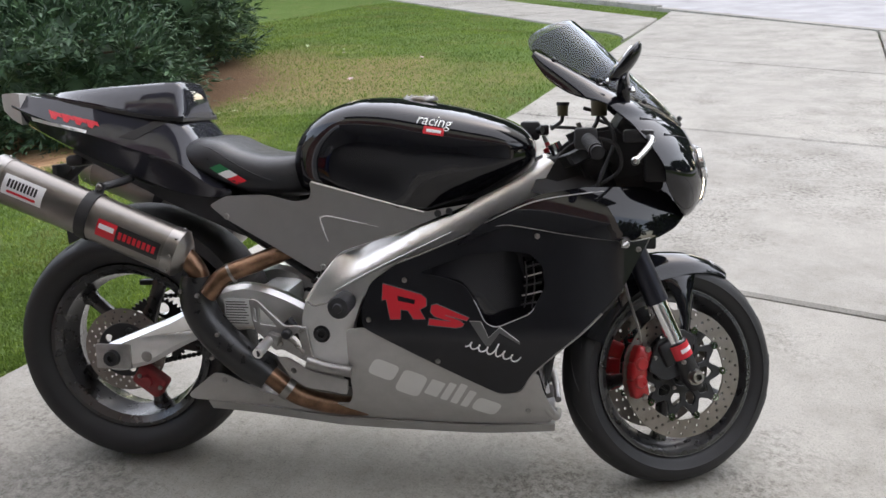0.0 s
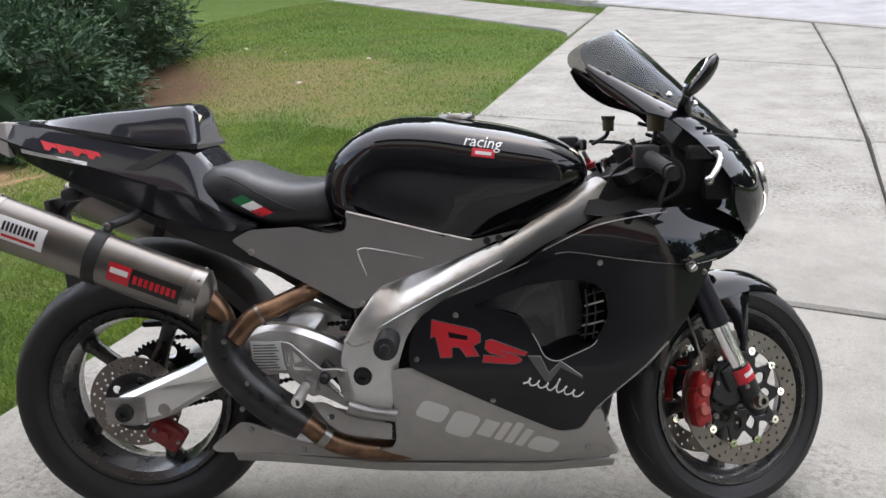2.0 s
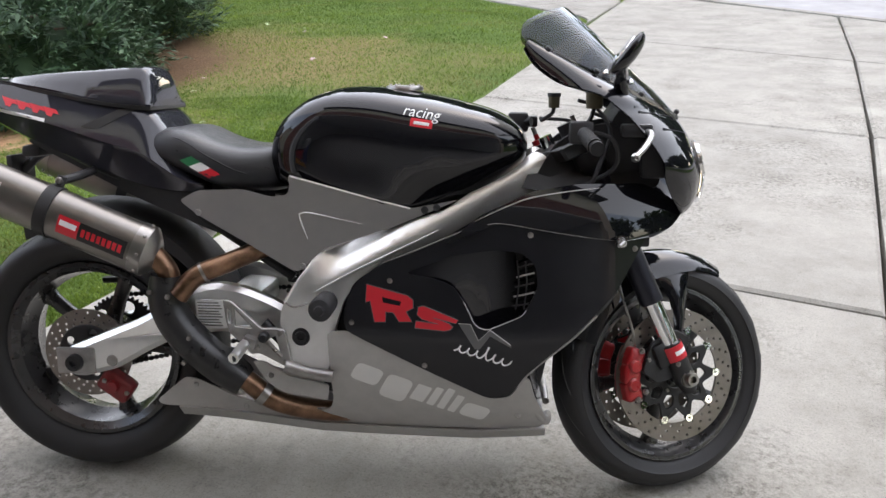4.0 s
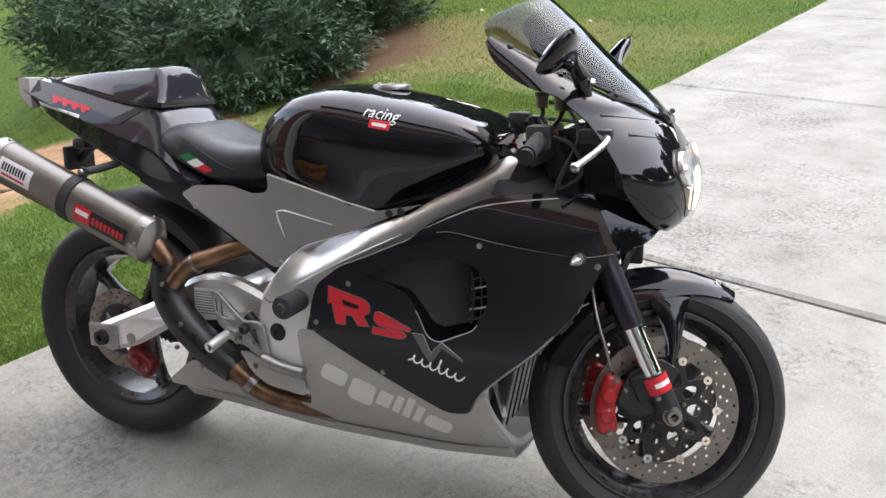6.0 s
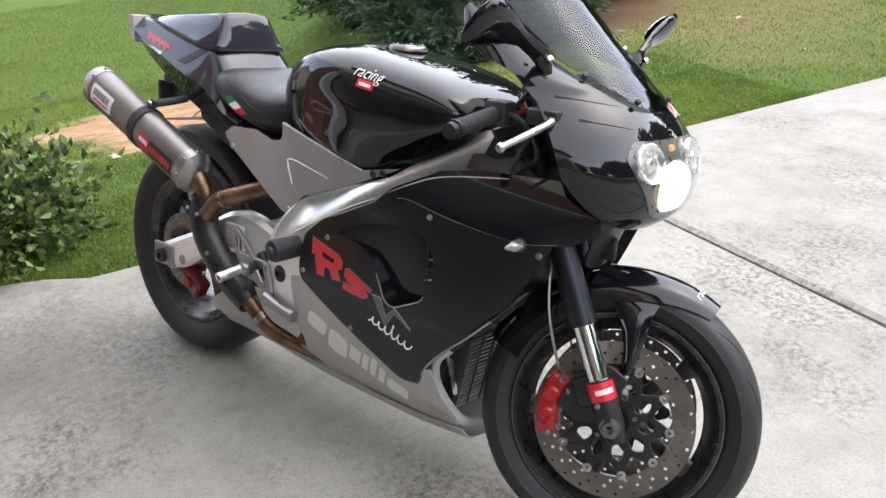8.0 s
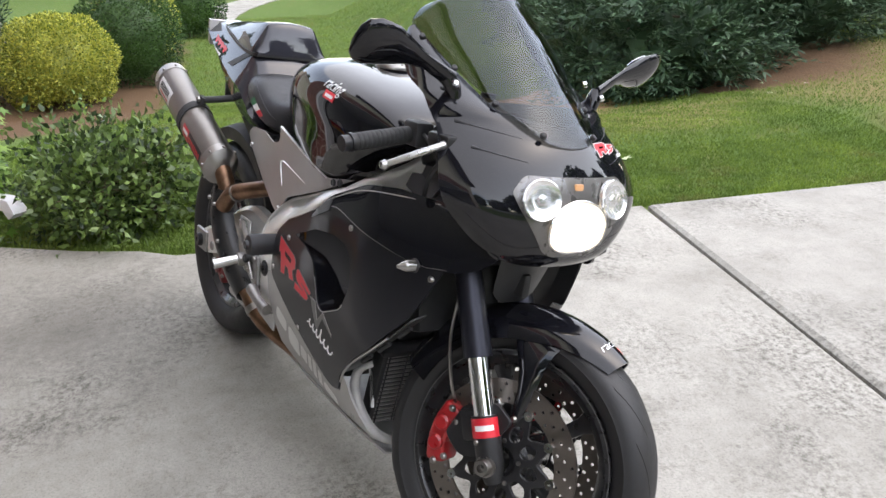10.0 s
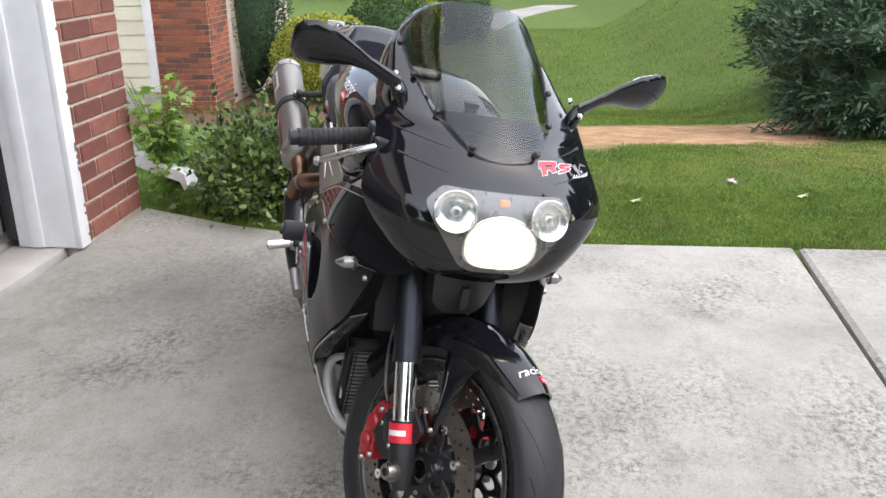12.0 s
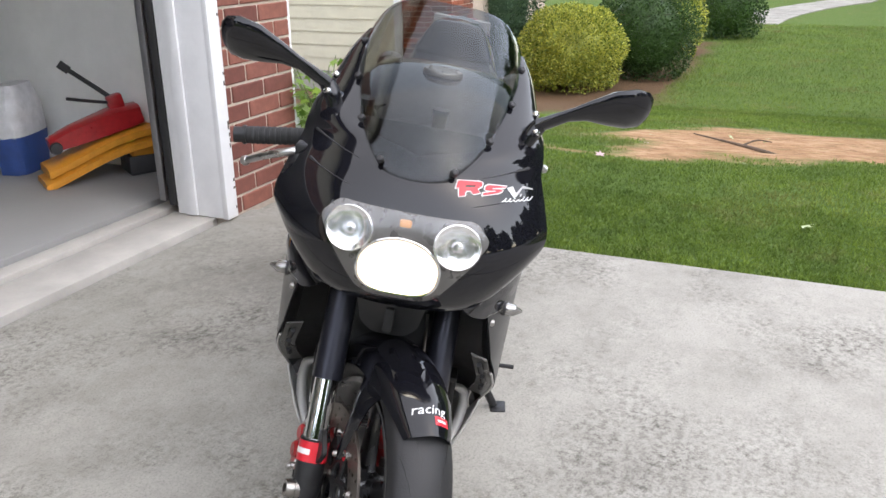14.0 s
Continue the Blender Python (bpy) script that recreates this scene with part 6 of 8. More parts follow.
def frame_y(x, z):
    d = (z - 0.575 - 0.56 * (x + 0.02)) * 0.87
    chamfer = 0.5 * (d + math.sqrt(d * d + 0.00006))
    k = ramp01(x, -0.20, -0.06)
    k = k * k * (3 - 2 * k)
    t = max(0.0, x - 0.05)
    return 0.186 - 0.36 * t * t / (t + 0.08) - 1.0 * chamfer * k


for s in (-1, 1):
    cov = evened(part("side_cover", shell(sheet([COVER_SIDE], 0.018), cover_y, s), PANEL_GREY, bike, "graphite metallic side cover under the seat"), cover_y, s)
    # bright metal beads draw the highlights on the cover's crease and top edge
    part("crease", tube([(x, s * (cover_y(x, z) + 0.001), z) for x, z in ((-0.152, 0.618), (-0.166, 0.655), (-0.171, 0.675))], [0.0006, 0.0022, 0.0012], 8), ALUMINIUM, cov)
    part("crease", tube([(x, s * (cover_y(x, z) + 0.0005), z) for x, z in ((-0.171, 0.675), (-0.150, 0.679), (-0.09, 0.668), (-0.025, 0.655))], [0.0016, 0.0016, 0.0010, 0.0004], 8), ALUMINIUM, cov)
    part("top_edge", tube([(x, s * (cover_y(x, z) + 0.0005), z) for x, z in ((-0.190, 0.760), (-0.10, 0.738), (0.0, 0.7125), (0.085, 0.692))], 0.0022, 6), ALUMINIUM, cov)
    for x, z in ((-0.167, 0.556), (-0.415, 0.672)):
        bolt("screw", (x, s * (cover_y(x, z) + 0.001), z), s, cov, 0.008, PANEL_GREY)
    for x, z in ((0.118, 0.689), (0.145, 0.694)):
        part("plug", moved(lathe([(0.0004, 0.001), (0.005, 0.001), (0.007, 0.003), (0.0085, 0.001), (0.0085, -0.003)], 14), Matrix.Translation((x, s * (cover_y(x, z) + 0.002), z)) @ pose(0, 0, 0, 0 if s > 0 else 180, 0, 0)), MATT, cov)
    fr = evened(part("frame", shell(sheet([FRAME], 0.014), frame_y, s, 0.03), ALUMINIUM, bike, "polished aluminium frame spar"), frame_y, s)
    part("frame_edge", tube([(x, s * (frame_y(x, z) - 0.001), z) for x, z in ((-0.208, 0.476), (-0.185, 0.511), (-0.160, 0.545), (-0.122, 0.588), (-0.05, 0.6155), (0.020, 0.6385), (0.156, 0.6835))], 0.0035, 8), ALUMINIUM, fr)
    part("frame_edge", tube([(x, s * (frame_y(x, z) + 0.001), z) for x, z in ((-0.136, 0.502), (-0.096, 0.523), (-0.057, 0.544), (0.010, 0.578), (0.080, 0.612), (0.150, 0.645))], [0.0008, 0.0026, 0.003, 0.003, 0.003, 0.002], 8), ALUMINIUM, fr)
    part("casting_seam", tube([(x, s * (frame_y(x, z) + 0.0003), z) for x, z in ((-0.205, 0.475), (-0.185, 0.466), (-0.150, 0.476))], 0.0022, 6), CAST, fr)
    # crash bobbin and pivot bolt
    part("crash_bobbin", moved(lathe([(0.0004, 0.085), (0.010, 0.085), (0.012, 0.078), (0.024, 0.076), (0.027, 0.070), (0.0255, 0.0), (0.0004, 0.0)], 24), Matrix.Translation((-0.108, s * 0.185, 0.480)) @ pose(0, 0, 0, 0 if s > 0 else 180, 0, 0)), MATT, fr, "black crash bobbin")
    part("pivot_bolt", moved(lathe([(0.0004, 0.002), (0.008, 0.002), (0.008, 0.008), (0.013, 0.008), (0.014, 0.003), (0.021, 0.003), (0.022, 0.0), (0.022, -0.01)], 24), Matrix.Translation((-0.172, s * 0.184, 0.396)) @ pose(0, 0, 0, 0 if s > 0 else 180, 0, 0)), CASTBLACK, fr)
for s in (-1, 1):
    sub_ = part("subframe_rail", tube([(-0.10, s * 0.11, 0.66), (-0.35, s * 0.11, 0.70), (-0.60, s * 0.095, 0.74), (-0.82, s * 0.07, 0.83)], 0.013, 10), CASTBLACK, bike)
    part("subframe_brace", tube([(-0.20, s * 0.12, 0.52), (-0.36, s * 0.115, 0.62), (-0.52, s * 0.10, 0.72)], 0.011, 10), CASTBLACK, sub_)

# engine: dark cases between the fairings
eng = part("engine", join(block((-0.14, -0.15, 0.24), (0.22, 0.15, 0.46), 0.03), block((-0.02, -0.12, 0.44), (0.34, 0.12, 0.66), 0.03), block((-0.20, -0.11, 0.40), (0.06, 0.11, 0.66), 0.03), block((0.20, -0.10, 0.30), (0.36, 0.10, 0.50), 0.03)), CASTBLACK, bike, "black twin-cylinder engine behind the fairings")
part("clutch_cover", moved(lathe([(0.0004, 0.03), (0.05, 0.03), (0.07, 0.02), (0.075, 0.0), (0.0004, 0.0)], 32), Matrix.Translation((-0.02, -0.15, 0.33)) @ pose(0, 0, 0, 180, 0, 0)), CAST, eng)
part("air_box", block((-0.22, -0.10, 0.62), (0.20, 0.10, 0.76), 0.03), MATT, bike)
part("under_tray", loft([[(x, y, z) for y, z in ((-w, lo), (w, lo), (w, hi), (-w, hi))] for x, w, lo, hi in ((-0.30, 0.09, 0.58, 0.76), (-0.45, 0.09, 0.64, 0.76), (-0.62, 0.085, 0.71, 0.80), (-0.86, 0.06, 0.82, 0.86))]), MATT, bike)
arc = [(REAR.x + 0.345 * math.cos(a), REAR.z + 0.345 * math.sin(a)) for a in np.linspace(radians(22), radians(118), 15)]
part("inner_fender", loft([[(x, -0.088, z - 0.035), (x, -0.092, z + 0.004), (x, -0.05, z + 0.018), (x, 0.05, z + 0.018), (x, 0.092, z + 0.004), (x, 0.088, z - 0.035), (x, 0.05, z + 0.008), (x, -0.05, z + 0.008)] for x, z in arc]), MATT, bike, "matt black fender over the rear wheel")
part("tail_tray", loft([[(x, y, z) for y, z in ((-w, lo), (w, lo), (w * 1.05, hi), (-w * 1.05, hi))] for x, w, lo, hi in ((-0.33, 0.118, 0.60, 0.715), (-0.42, 0.118, 0.635, 0.715), (-0.52, 0.115, 0.675, 0.728), (-0.62, 0.105, 0.715, 0.752))]), MATT, bike)
# shock absorber with its spring
sh0, sh1 = Vector((-0.225, -0.02, 0.38)), Vector((-0.19, -0.02, 0.60))
shock = part("shock_absorber", join(bar(sh0, sh1, 0.014, 14), bar(sh0 + (sh1 - sh0) * 0.55, sh1, 0.026, 16)), CASTBLACK, bike, "black rear shock absorber with coil spring")
part("spring", tube([sh0 + (sh1 - sh0) * (i / 84) * 0.9 + Vector((0.03 * math.cos(i * 2 * math.pi / 12), 0.03 * math.sin(i * 2 * math.pi / 12), 0.01)) for i in range(85)], 0.0058, 8, 1), MATT, shock)

# ---- swingarm ----
arm_side = rounded([(-0.775, 0.338), (-0.700, 0.368), (-0.570, 0.420), (-0.475, 0.476), (-0.433, 0.496), (-0.385, 0.506), (-0.325, 0.496), (-0.262, 0.470), (-0.215, 0.444), (-0.180, 0.400), (-0.215, 0.368), (-0.300, 0.380), (-0.400, 0.392), (-0.480, 0.378), (-0.560, 0.340), (-0.640, 0.296), (-0.735, 0.272), (-0.790, 0.290)], 0.022)
for s in (-1, 1):
    bm = plate([arm_side], s * 0.160, s * 0.112, 0.012)
    for v in bm.verts:
        k = ramp01(v.co.x, -0.50, -0.20)
        v.co.y *= 1 - 0.22 * k
    arm = part("swingarm", bm, ALUMINIUM, bike, "polished aluminium swingarm")
    part("axle_block", block((-0.785, s * 0.1605 - 0.006, 0.285), (-0.690, s * 0.1605 + 0.006, 0.348), 0.004), CAST, arm)
    part("axle_nut", moved(lathe([(0.0004, 0.006), (0.009, 0.006), (0.009, 0.014), (0.019, 0.014), (0.021, 0.0), (0.0004, 0.0)], 6 if s > 0 else 24), Matrix.Translation((-0.738, s * 0.166, 0.314)) @ pose(0, 0, 0, 0 if s > 0 else 180, 0, 0)), CASTBLACK, arm)
    part("boss", moved(lathe([(0.0004, 0.003), (0.013, 0.003), (0.014, 0.0), (0.0004, 0.0)], 18), Matrix.Translation((-0.648, s * 0.160, 0.318)) @ pose(0, 0, 0, 0 if s > 0 else 180, 0, 0)), CAST, arm)
part("arm_bridge", block((-0.40, -0.13, 0.41), (-0.30, 0.13, 0.47), 0.02), ALUMINIUM, bike)
# warning label: pale plate with grey bars for small print
lab = part("warning_label", block((-0.430, -0.1620, 0.404), (-0.350, -0.1585, 0.472), 0.001, 1), WHITE_DECAL, bike, "pale warning label with small print")
for k in range(9):
    part("print_bar", block((-0.425, -0.1628, 0.410 + 0.0066 * k), (-0.366 - 0.004 * (k % 3), -0.1619, 0.4125 + 0.0066 * k), 0), GREY_DECAL, lab, smooth=False)

# rear caliper
rc = part("rear_caliper", moved(join(block((-0.045, -0.022, -0.028), (0.04, 0.022, 0.028), 0.010, 3), moved(lathe([(0.0004, 0.012), (0.014, 0.012), (0.017, 0.0), (0.0004, 0.0)], 18), pose(-0.005, -0.02, 0, 180, 0, 0))), pose(-0.665, -0.105, 0.238, 0, 35, 0)), DARK_RED, bike, "dark red rear brake caliper")
bolt("bolt", (-0.635, -0.128, 0.225), -1, rc)
bolt("bolt", (-0.690, -0.128, 0.255), -1, rc)
# chain: two runs of links and the guard bar
for (x0, z0), (x1, z1) in (((-0.742, 0.410), (-0.215, 0.445)), ((-0.742, 0.222), (-0.215, 0.340))):
    n, links = 36, []
    for i in range(n):
        a = Vector((x0 + (x1 - x0) * i / n, 0.095, z0 + (z1 - z0) * i / n))
        links.append(moved(block((-0.0078, -0.006, -0.0062), (0.0078, 0.006, 0.0062), 0.004, 1), Matrix.Translation(a) @ pose(0, 0, 0, 0, -math.degrees(math.atan2(z1 - z0, x1 - x0)), 0)))
    part("drive_chain", join(*links), CASTBLACK, bike, "greasy black drive chain")
part("chain_guard", moved(block((-0.13, -0.012, -0.008), (0.14, 0.012, 0.008), 0.004), pose(-0.66, 0.105, 0.452, 0, -2, 0)), MATT, bike)

# ---- exhaust: header, heat shield, two cans ----
header = part("exhaust_header", tube([(-0.02, -0.090, 0.185), (-0.14, -0.105, 0.187), (-0.245, -0.150, 0.225), (-0.315, -0.168, 0.283), (-0.375, -0.178, 0.326), (-0.450, -0.186, 0.395), (-0.484, -0.188, 0.470), (-0.478, -0.188, 0.535), (-0.512, -0.196, 0.588)], 0.0245, 18), BROWNED, bike, "heat-browned exhaust pipe")
part("cross_pipe", tube([(-0.452, -0.205, 0.490), (-0.410, -0.195, 0.535), (-0.345, -0.165, 0.560), (-0.275, -0.12, 0.585), (-0.22, -0.06, 0.60)], 0.0225, 16), BROWNED, header, "heat-browned crossover pipe")
part("clamp_ring", bar((-0.268, -0.157, 0.241), (-0.282, -0.160, 0.253), 0.029, 18), STEEL, header)
part("clamp_ring", bar((-0.392, -0.188, 0.5425), (-0.398, -0.190, 0.5395), 0.0255, 18), STEEL, header)
SHIELD = plain("heat_shield_black", (0.020, 0.020, 0.021), 0.33, 0.0, vary=0.2, scale=30, grain=500, bump=0.08)
guard_pts = [(-0.318, -0.200, 0.276), (-0.385, -0.214, 0.326), (-0.455, -0.224, 0.398), (-0.488, -0.226, 0.465), (-0.486, -0.222, 0.535)]
path = curve_through(guard_pts, 6)
rows = []
for i, p in enumerate(path):
    t = (path[min(i + 1, len(path) - 1)] - path[max(i - 1, 0)]).normalized()
    w_ = Vector((0, -1, 0))
    u = t.cross(w_).normalized()
    e_ = min(i, len(path) - 1 - i) / 4
    rr = 0.045 * (0.80 + 0.20 * min(1, e_) ** 0.5)
    rows.append([p + (u * math.sin(q) + w_ * (math.cos(q) - 1) * 1.15) * rr for q in np.linspace(-1.55, 1.55, 15)])
bm = loft(rows, False, False)
bmesh.ops.solidify(bm, geom=bm.faces[:], thickness=0.003)
shield = part("heat_shield", bm, SHIELD, bike, "matt black exhaust heat shield")
for x, z in ((-0.512, 0.502), (-0.470, 0.492), (-0.425, 0.398), (-0.442, 0.340)):
    bolt("screw", (x, -0.226, z), -1, shield, 0.006)


def can(s):
    """An oval silencer with end caps, strap and labels, along its own x."""
    L = 0.500
    a, b = Vector((-0.500, s * 0.196, 0.588)), Vector((-0.955, s * 0.212, 0.775))
    d = (b - a).normalized()
    yv = Vector((0, 1, 0))
    yv = (yv - d * yv.dot(d)).normalized()
    up = yv.cross(d) if yv.cross(d).z > 0 else d.cross(yv)
    length = (b - a).length

    def ring(f, ry, rz, n=32):
        c = a + d * length * f
        return [c + yv * (ry * math.cos(2 * math.pi * k / n)) + up * (rz * math.sin(2 * math.pi * k / n)) for k in range(n)]
    body = part("silencer", loft([ring(f, 0.049, 0.0575) for f in (0.05, 0.06, 0.5, 0.93, 0.94)]), TITAN, bike, "oval titanium silencer")
    part("front_cap", loft([ring(-0.045, 0.026, 0.027), ring(-0.03, 0.036, 0.040), ring(0.0, 0.0505, 0.059), ring(0.06, 0.0505, 0.059), ring(0.0605, 0.045, 0.05)]), STEEL, body)
    part("end_cap", loft([ring(0.925, 0.0505, 0.059), ring(0.985, 0.0505, 0.059), ring(1.0, 0.046, 0.054), ring(1.0, 0.028, 0.028), ring(0.97, 0.026, 0.026)]), STEEL, body)
    part("outlet", loft([ring(0.97, 0.0275, 0.0275), ring(1.055, 0.0275, 0.0275), ring(1.055, 0.0245, 0.0245), ring(0.98, 0.0245, 0.0245)], False), STEEL, body)
    part("strap", loft([ring(f, r1, r2) for f, r1, r2 in ((0.455, 0.049, 0.0575), (0.457, 0.0525, 0.061), (0.512, 0.0525, 0.061), (0.514, 0.049, 0.0575))]), DARK_RUBBER, body, "black rubber-lined strap")
    for f in (0.02, 0.95):
        for k in range(8):
            p = ring(f, 0.0508, 0.0593, 16)[2 * k]
            c = a + d * length * f
            bolt("rivet", p, 1, body, 0.0042, STEEL, (p - c).normalized())
    hp = a + d * length * 0.485
    hang = part("hanger_lug", bar(hp + up * 0.055 - yv * s * 0.004, hp + up * 0.082 - yv * s * 0.012, 0.011, 14), MATT, body)
    bolt("bolt", hp + up * 0.074 + yv * s * 0.004, s, body, 0.008, STEEL, tuple(yv * s))
    part("hanger_arm", tube([hp + up * 0.072 - yv * s * 0.012, hp + up * 0.088 - yv * s * 0.05 + d * -0.02, hp + up * 0.10 - yv * s * 0.09 + d * -0.03], [0.010, 0.010, 0.010], 10), MATT, body)

    def label(f0, f1, q0, q1, lift, material, nm, text=""):
        bm = bmesh.new()
        rows_ = []
        for i in range(7):
            f = f0 + (f1 - f0) * i / 6
            c = a + d * length * f
            row = []
            for k in range(5):
                q = radians(q0 + (q1 - q0) * k / 4)
                row.append(bm.verts.new(c + yv * s * ((0.049 + lift) * math.cos(q)) + up * ((0.0575 + lift) * math.sin(q))))
            rows_.append(row)
        for r0, r1 in zip(rows_, rows_[1:]):
            for k in range(4):
                bm.faces.new((r0[k], r0[k + 1], r1[k + 1], r1[k]))
        bmesh.ops.recalc_face_normals(bm, faces=bm.faces)
        return part(nm, bm, material, body, text)
    if s < 0:
        label(0.69, 0.90, -16, 34, 0.0008, WHITE_DECAL, "white_label", "white maker's label with dark bars")
        for i in range(9):
            f = 0.875 - 0.0175 * i
            label(f - 0.011, f, 4, 24, 0.0014, BLACK_DECAL, "label_bar")
        label(0.72, 0.87, -9, -3, 0.0014, RED_DECAL, "label_bar")
        label(0.30, 0.40, -24, 18, 0.0008, RED_DECAL, "red_label", "red label")
        label(0.31, 0.39, -4, 8, 0.0014, WHITE_DECAL, "label_bar")
        label(0.075, 0.30, -24, 18, 0.0008, BLACK_DECAL, "black_label", "black label with red bars")
        for i in range(8):
            f = 0.285 - 0.025 * i
            label(f - 0.017, f, -12, 6, 0.0014, RED_DECAL, "label_bar")
    return body


can(-1)
can(1)
part("link_pipe", tube([(-0.22, -0.04, 0.60), (-0.30, 0.06, 0.60), (-0.40, 0.16, 0.585), (-0.49, 0.215, 0.585)], 0.023, 14), BROWNED, bike)

# ---- rider controls on the right, side stand on the left ----
TRUSS = rounded([(-0.352, 0.482), (-0.331, 0.479), (-0.262, 0.416), (-0.233, 0.418), (-0.207, 0.414), (-0.194, 0.340), (-0.210, 0.327), (-0.244, 0.345), (-0.271, 0.358), (-0.290, 0.354), (-0.312, 0.380), (-0.338, 0.402), (-0.346, 0.429)], 0.007)
TRUSS_HOLES = [rounded(q, 0.004, 2) for q in ([(-0.327, 0.462), (-0.325, 0.420), (-0.284, 0.416)], [(-0.258, 0.384), (-0.230, 0.400), (-0.221, 0.360)], [(-0.341, 0.462), (-0.334, 0.455), (-0.334, 0.425), (-0.339, 0.428)])]
HEEL = rounded([(-0.297, 0.331), (-0.266, 0.332), (-0.206, 0.297), (-0.112, 0.278), (-0.116, 0.240), (-0.222, 0.256), (-0.260, 0.279)], 0.008)
for s in (-1, 1):
    pegp = part("footrest_plate", plate([TRUSS, *TRUSS_HOLES], s * 0.186, s * 0.196, 0.002), CAST, bike, "cast triangular footrest hanger")
    part("footrest", tube([(-0.296, s * 0.205, 0.387), (-0.300, s * 0.232, 0.380), (-0.305, s * 0.275, 0.370)], [0.0105, 0.0125, 0.0130], 16, 1, False), ALUMINIUM, pegp, "knurled aluminium footrest")
    part("footrest_hole", bar((-0.3045, s * 0.2745, 0.370), (-0.3052, s * 0.2758, 0.3697), 0.0075, 14), MATT, pegp)
    part("footrest_joint", moved(block((-0.016, -0.014, -0.014), (0.016, 0.014, 0.014), 0.005), pose(-0.288, s * 0.202, 0.386, 0, 20, 0)), CAST, pegp)
    part("lever_pivot", moved(lathe([(0.0004, 0.016), (0.008, 0.016), (0.012, 0.012), (0.013, 0.0), (0.0004, 0.0)], 18), Matrix.Translation((-0.256, s * 0.196, 0.398)) @ pose(0, 0, 0, 0 if s > 0 else 180, 0, 0)), CASTBLACK, pegp)
    part("push_rod", bar((-0.256, s * 0.200, 0.398), (-0.216, s * 0.200, 0.352), 0.0045, 10), STEEL, pegp)
    part("pedal", tube([(-0.205, s * 0.205, 0.332), (-0.150, s * 0.206, 0.318), (-0.095, s * 0.204, 0.310)], [0.015, 0.013, 0.014], 14), CAST, pegp, "cast alloy pedal")
    part("heel_guard", plate([HEEL, circle(-0.252, 0.298, 0.007)], s * 0.168, s * 0.173), SILVER, pegp, "silver heel guard")
    for x, z in ((-0.219, 0.406), (-0.208, 0.338), (-0.194, 0.322), (-0.275, 0.372)):
        bolt("bolt", (x, s * 0.197, z), s, pegp, 0.0075)
master = part("rear_master_cylinder", tube([(-0.262, -0.175, 0.425), (-0.215, -0.175, 0.375), (-0.195, -0.175, 0.350)], [0.013, 0.012, 0.008], 12), CASTBLACK, bike)
stand = part("side_stand", tube([(-0.065, 0.165, 0.245), (-0.070, 0.235, 0.145), (-0.072, 0.292, 0.062)], [0.014, 0.012, 0.011], 12), CASTBLACK, bike, "black side stand, folded out")
foot_m = pose(-0.072, 0.296, 0.055, 9.7, 0, 0)
part("stand_foot", moved(block((-0.03, -0.012, -0.006), (0.028, 0.030, 0.006), 0.004), foot_m), CASTBLACK, stand)
part("stand_tang", tube([(-0.068, 0.200, 0.195), (-0.045, 0.262, 0.200), (-0.04, 0.318, 0.205)], 0.006, 8), CASTBLACK, stand)

# ---- side lettering: abstract slanted shapes in their colours ----
side_bm = bmesh.new()
side_bm.from_mesh([o for o in bike.children if o.name == "side_fairing"][0].data)
fair_tree = BVHTree.FromBMesh(side_bm)
side_bm.free()
side_bm = bmesh.new()
side_bm.from_mesh([o for o in bike.children if o.name == "belly_fairing"][0].data)
bel_tree = BVHTree.FromBMesh(side_bm)
side_bm.free()
fair = [o for o in bike.children if o.name == "side_fairing"][0]
bel = [o for o in bike.children if o.name == "belly_fairing"][0]


# two bold red slanted blocks with notches, a grey chevron, a white script stroke
for loops_ in RED_SHAPES:
    part("red_block", decal(fair_tree, loops_, -1), RED_DECAL, fair, "bold red slanted shapes with a grey edge", smooth=False)
for loops_ in RED_SHAPES:
    ring = [(x, fair_tree.ray_cast(Vector((x, -0.6, z)), Vector((0, 1, 0)))[0].y - 0.0004, z) for x, z in loops_[0] + loops_[0][:1]]
    part("red_edge", tube(ring, 0.0011, 6, 1, False), GREY_DECAL, fair)
part("grey_chevron", decal(fair_tree, [CHEVRON], -1), GREY_DECAL, fair, smooth=False)
part("chevron_edge", tube([(x, fair_tree.ray_cast(Vector((x, -0.6, z)), Vector((0, 1, 0)))[0].y - 0.0006, z) for x, z in CHEVRON[:5]], 0.0009, 6, 1), PANEL_GREY, fair)
pts = []
for x, z in SCRIPT:
    hit = fair_tree.ray_cast(Vector((x, -0.6, z)), Vector((0, 1, 0)))[0]
    if hit:
        pts.append(hit + Vector((0, -0.0005, 0)))
part("white_script", tube(pts, 0.0019, 6, 2), WHITE_DECAL, fair, "white handwritten stroke")
# pale rounded blocks along the belly
Q = (-0.060, 0.306)
for x, w_, lo, hi in ((0.000, 0.066, 0.0, 0.048), (0.076, 0.062, -0.020, 0.048), (0.148, 0.034, 0.0, 0.048), (0.190, 0.018, 0.0, 0.056), (0.216, 0.018, 0.0, 0.064), (0.242, 0.018, 0.0, 0.054), (0.268, 0.062, 0.0, 0.044)):
    shape = [turned(rounded([(x, lo), (x + w_, lo), (x + w_ + 0.010, hi), (x + 0.010, hi)], 0.016 if w_ > 0.04 else 0.004, 4), Q, radians(-20), 1.0)]
    part("pale_block", decal(bel_tree, shape, -1), PALE, bel, smooth=False)
# white word and red badge on the mudguard tip
bm = bmesh.new()
bm.from_mesh(mudguard.data)
guard_tree = BVHTree.FromBMesh(bm)
bm.free()


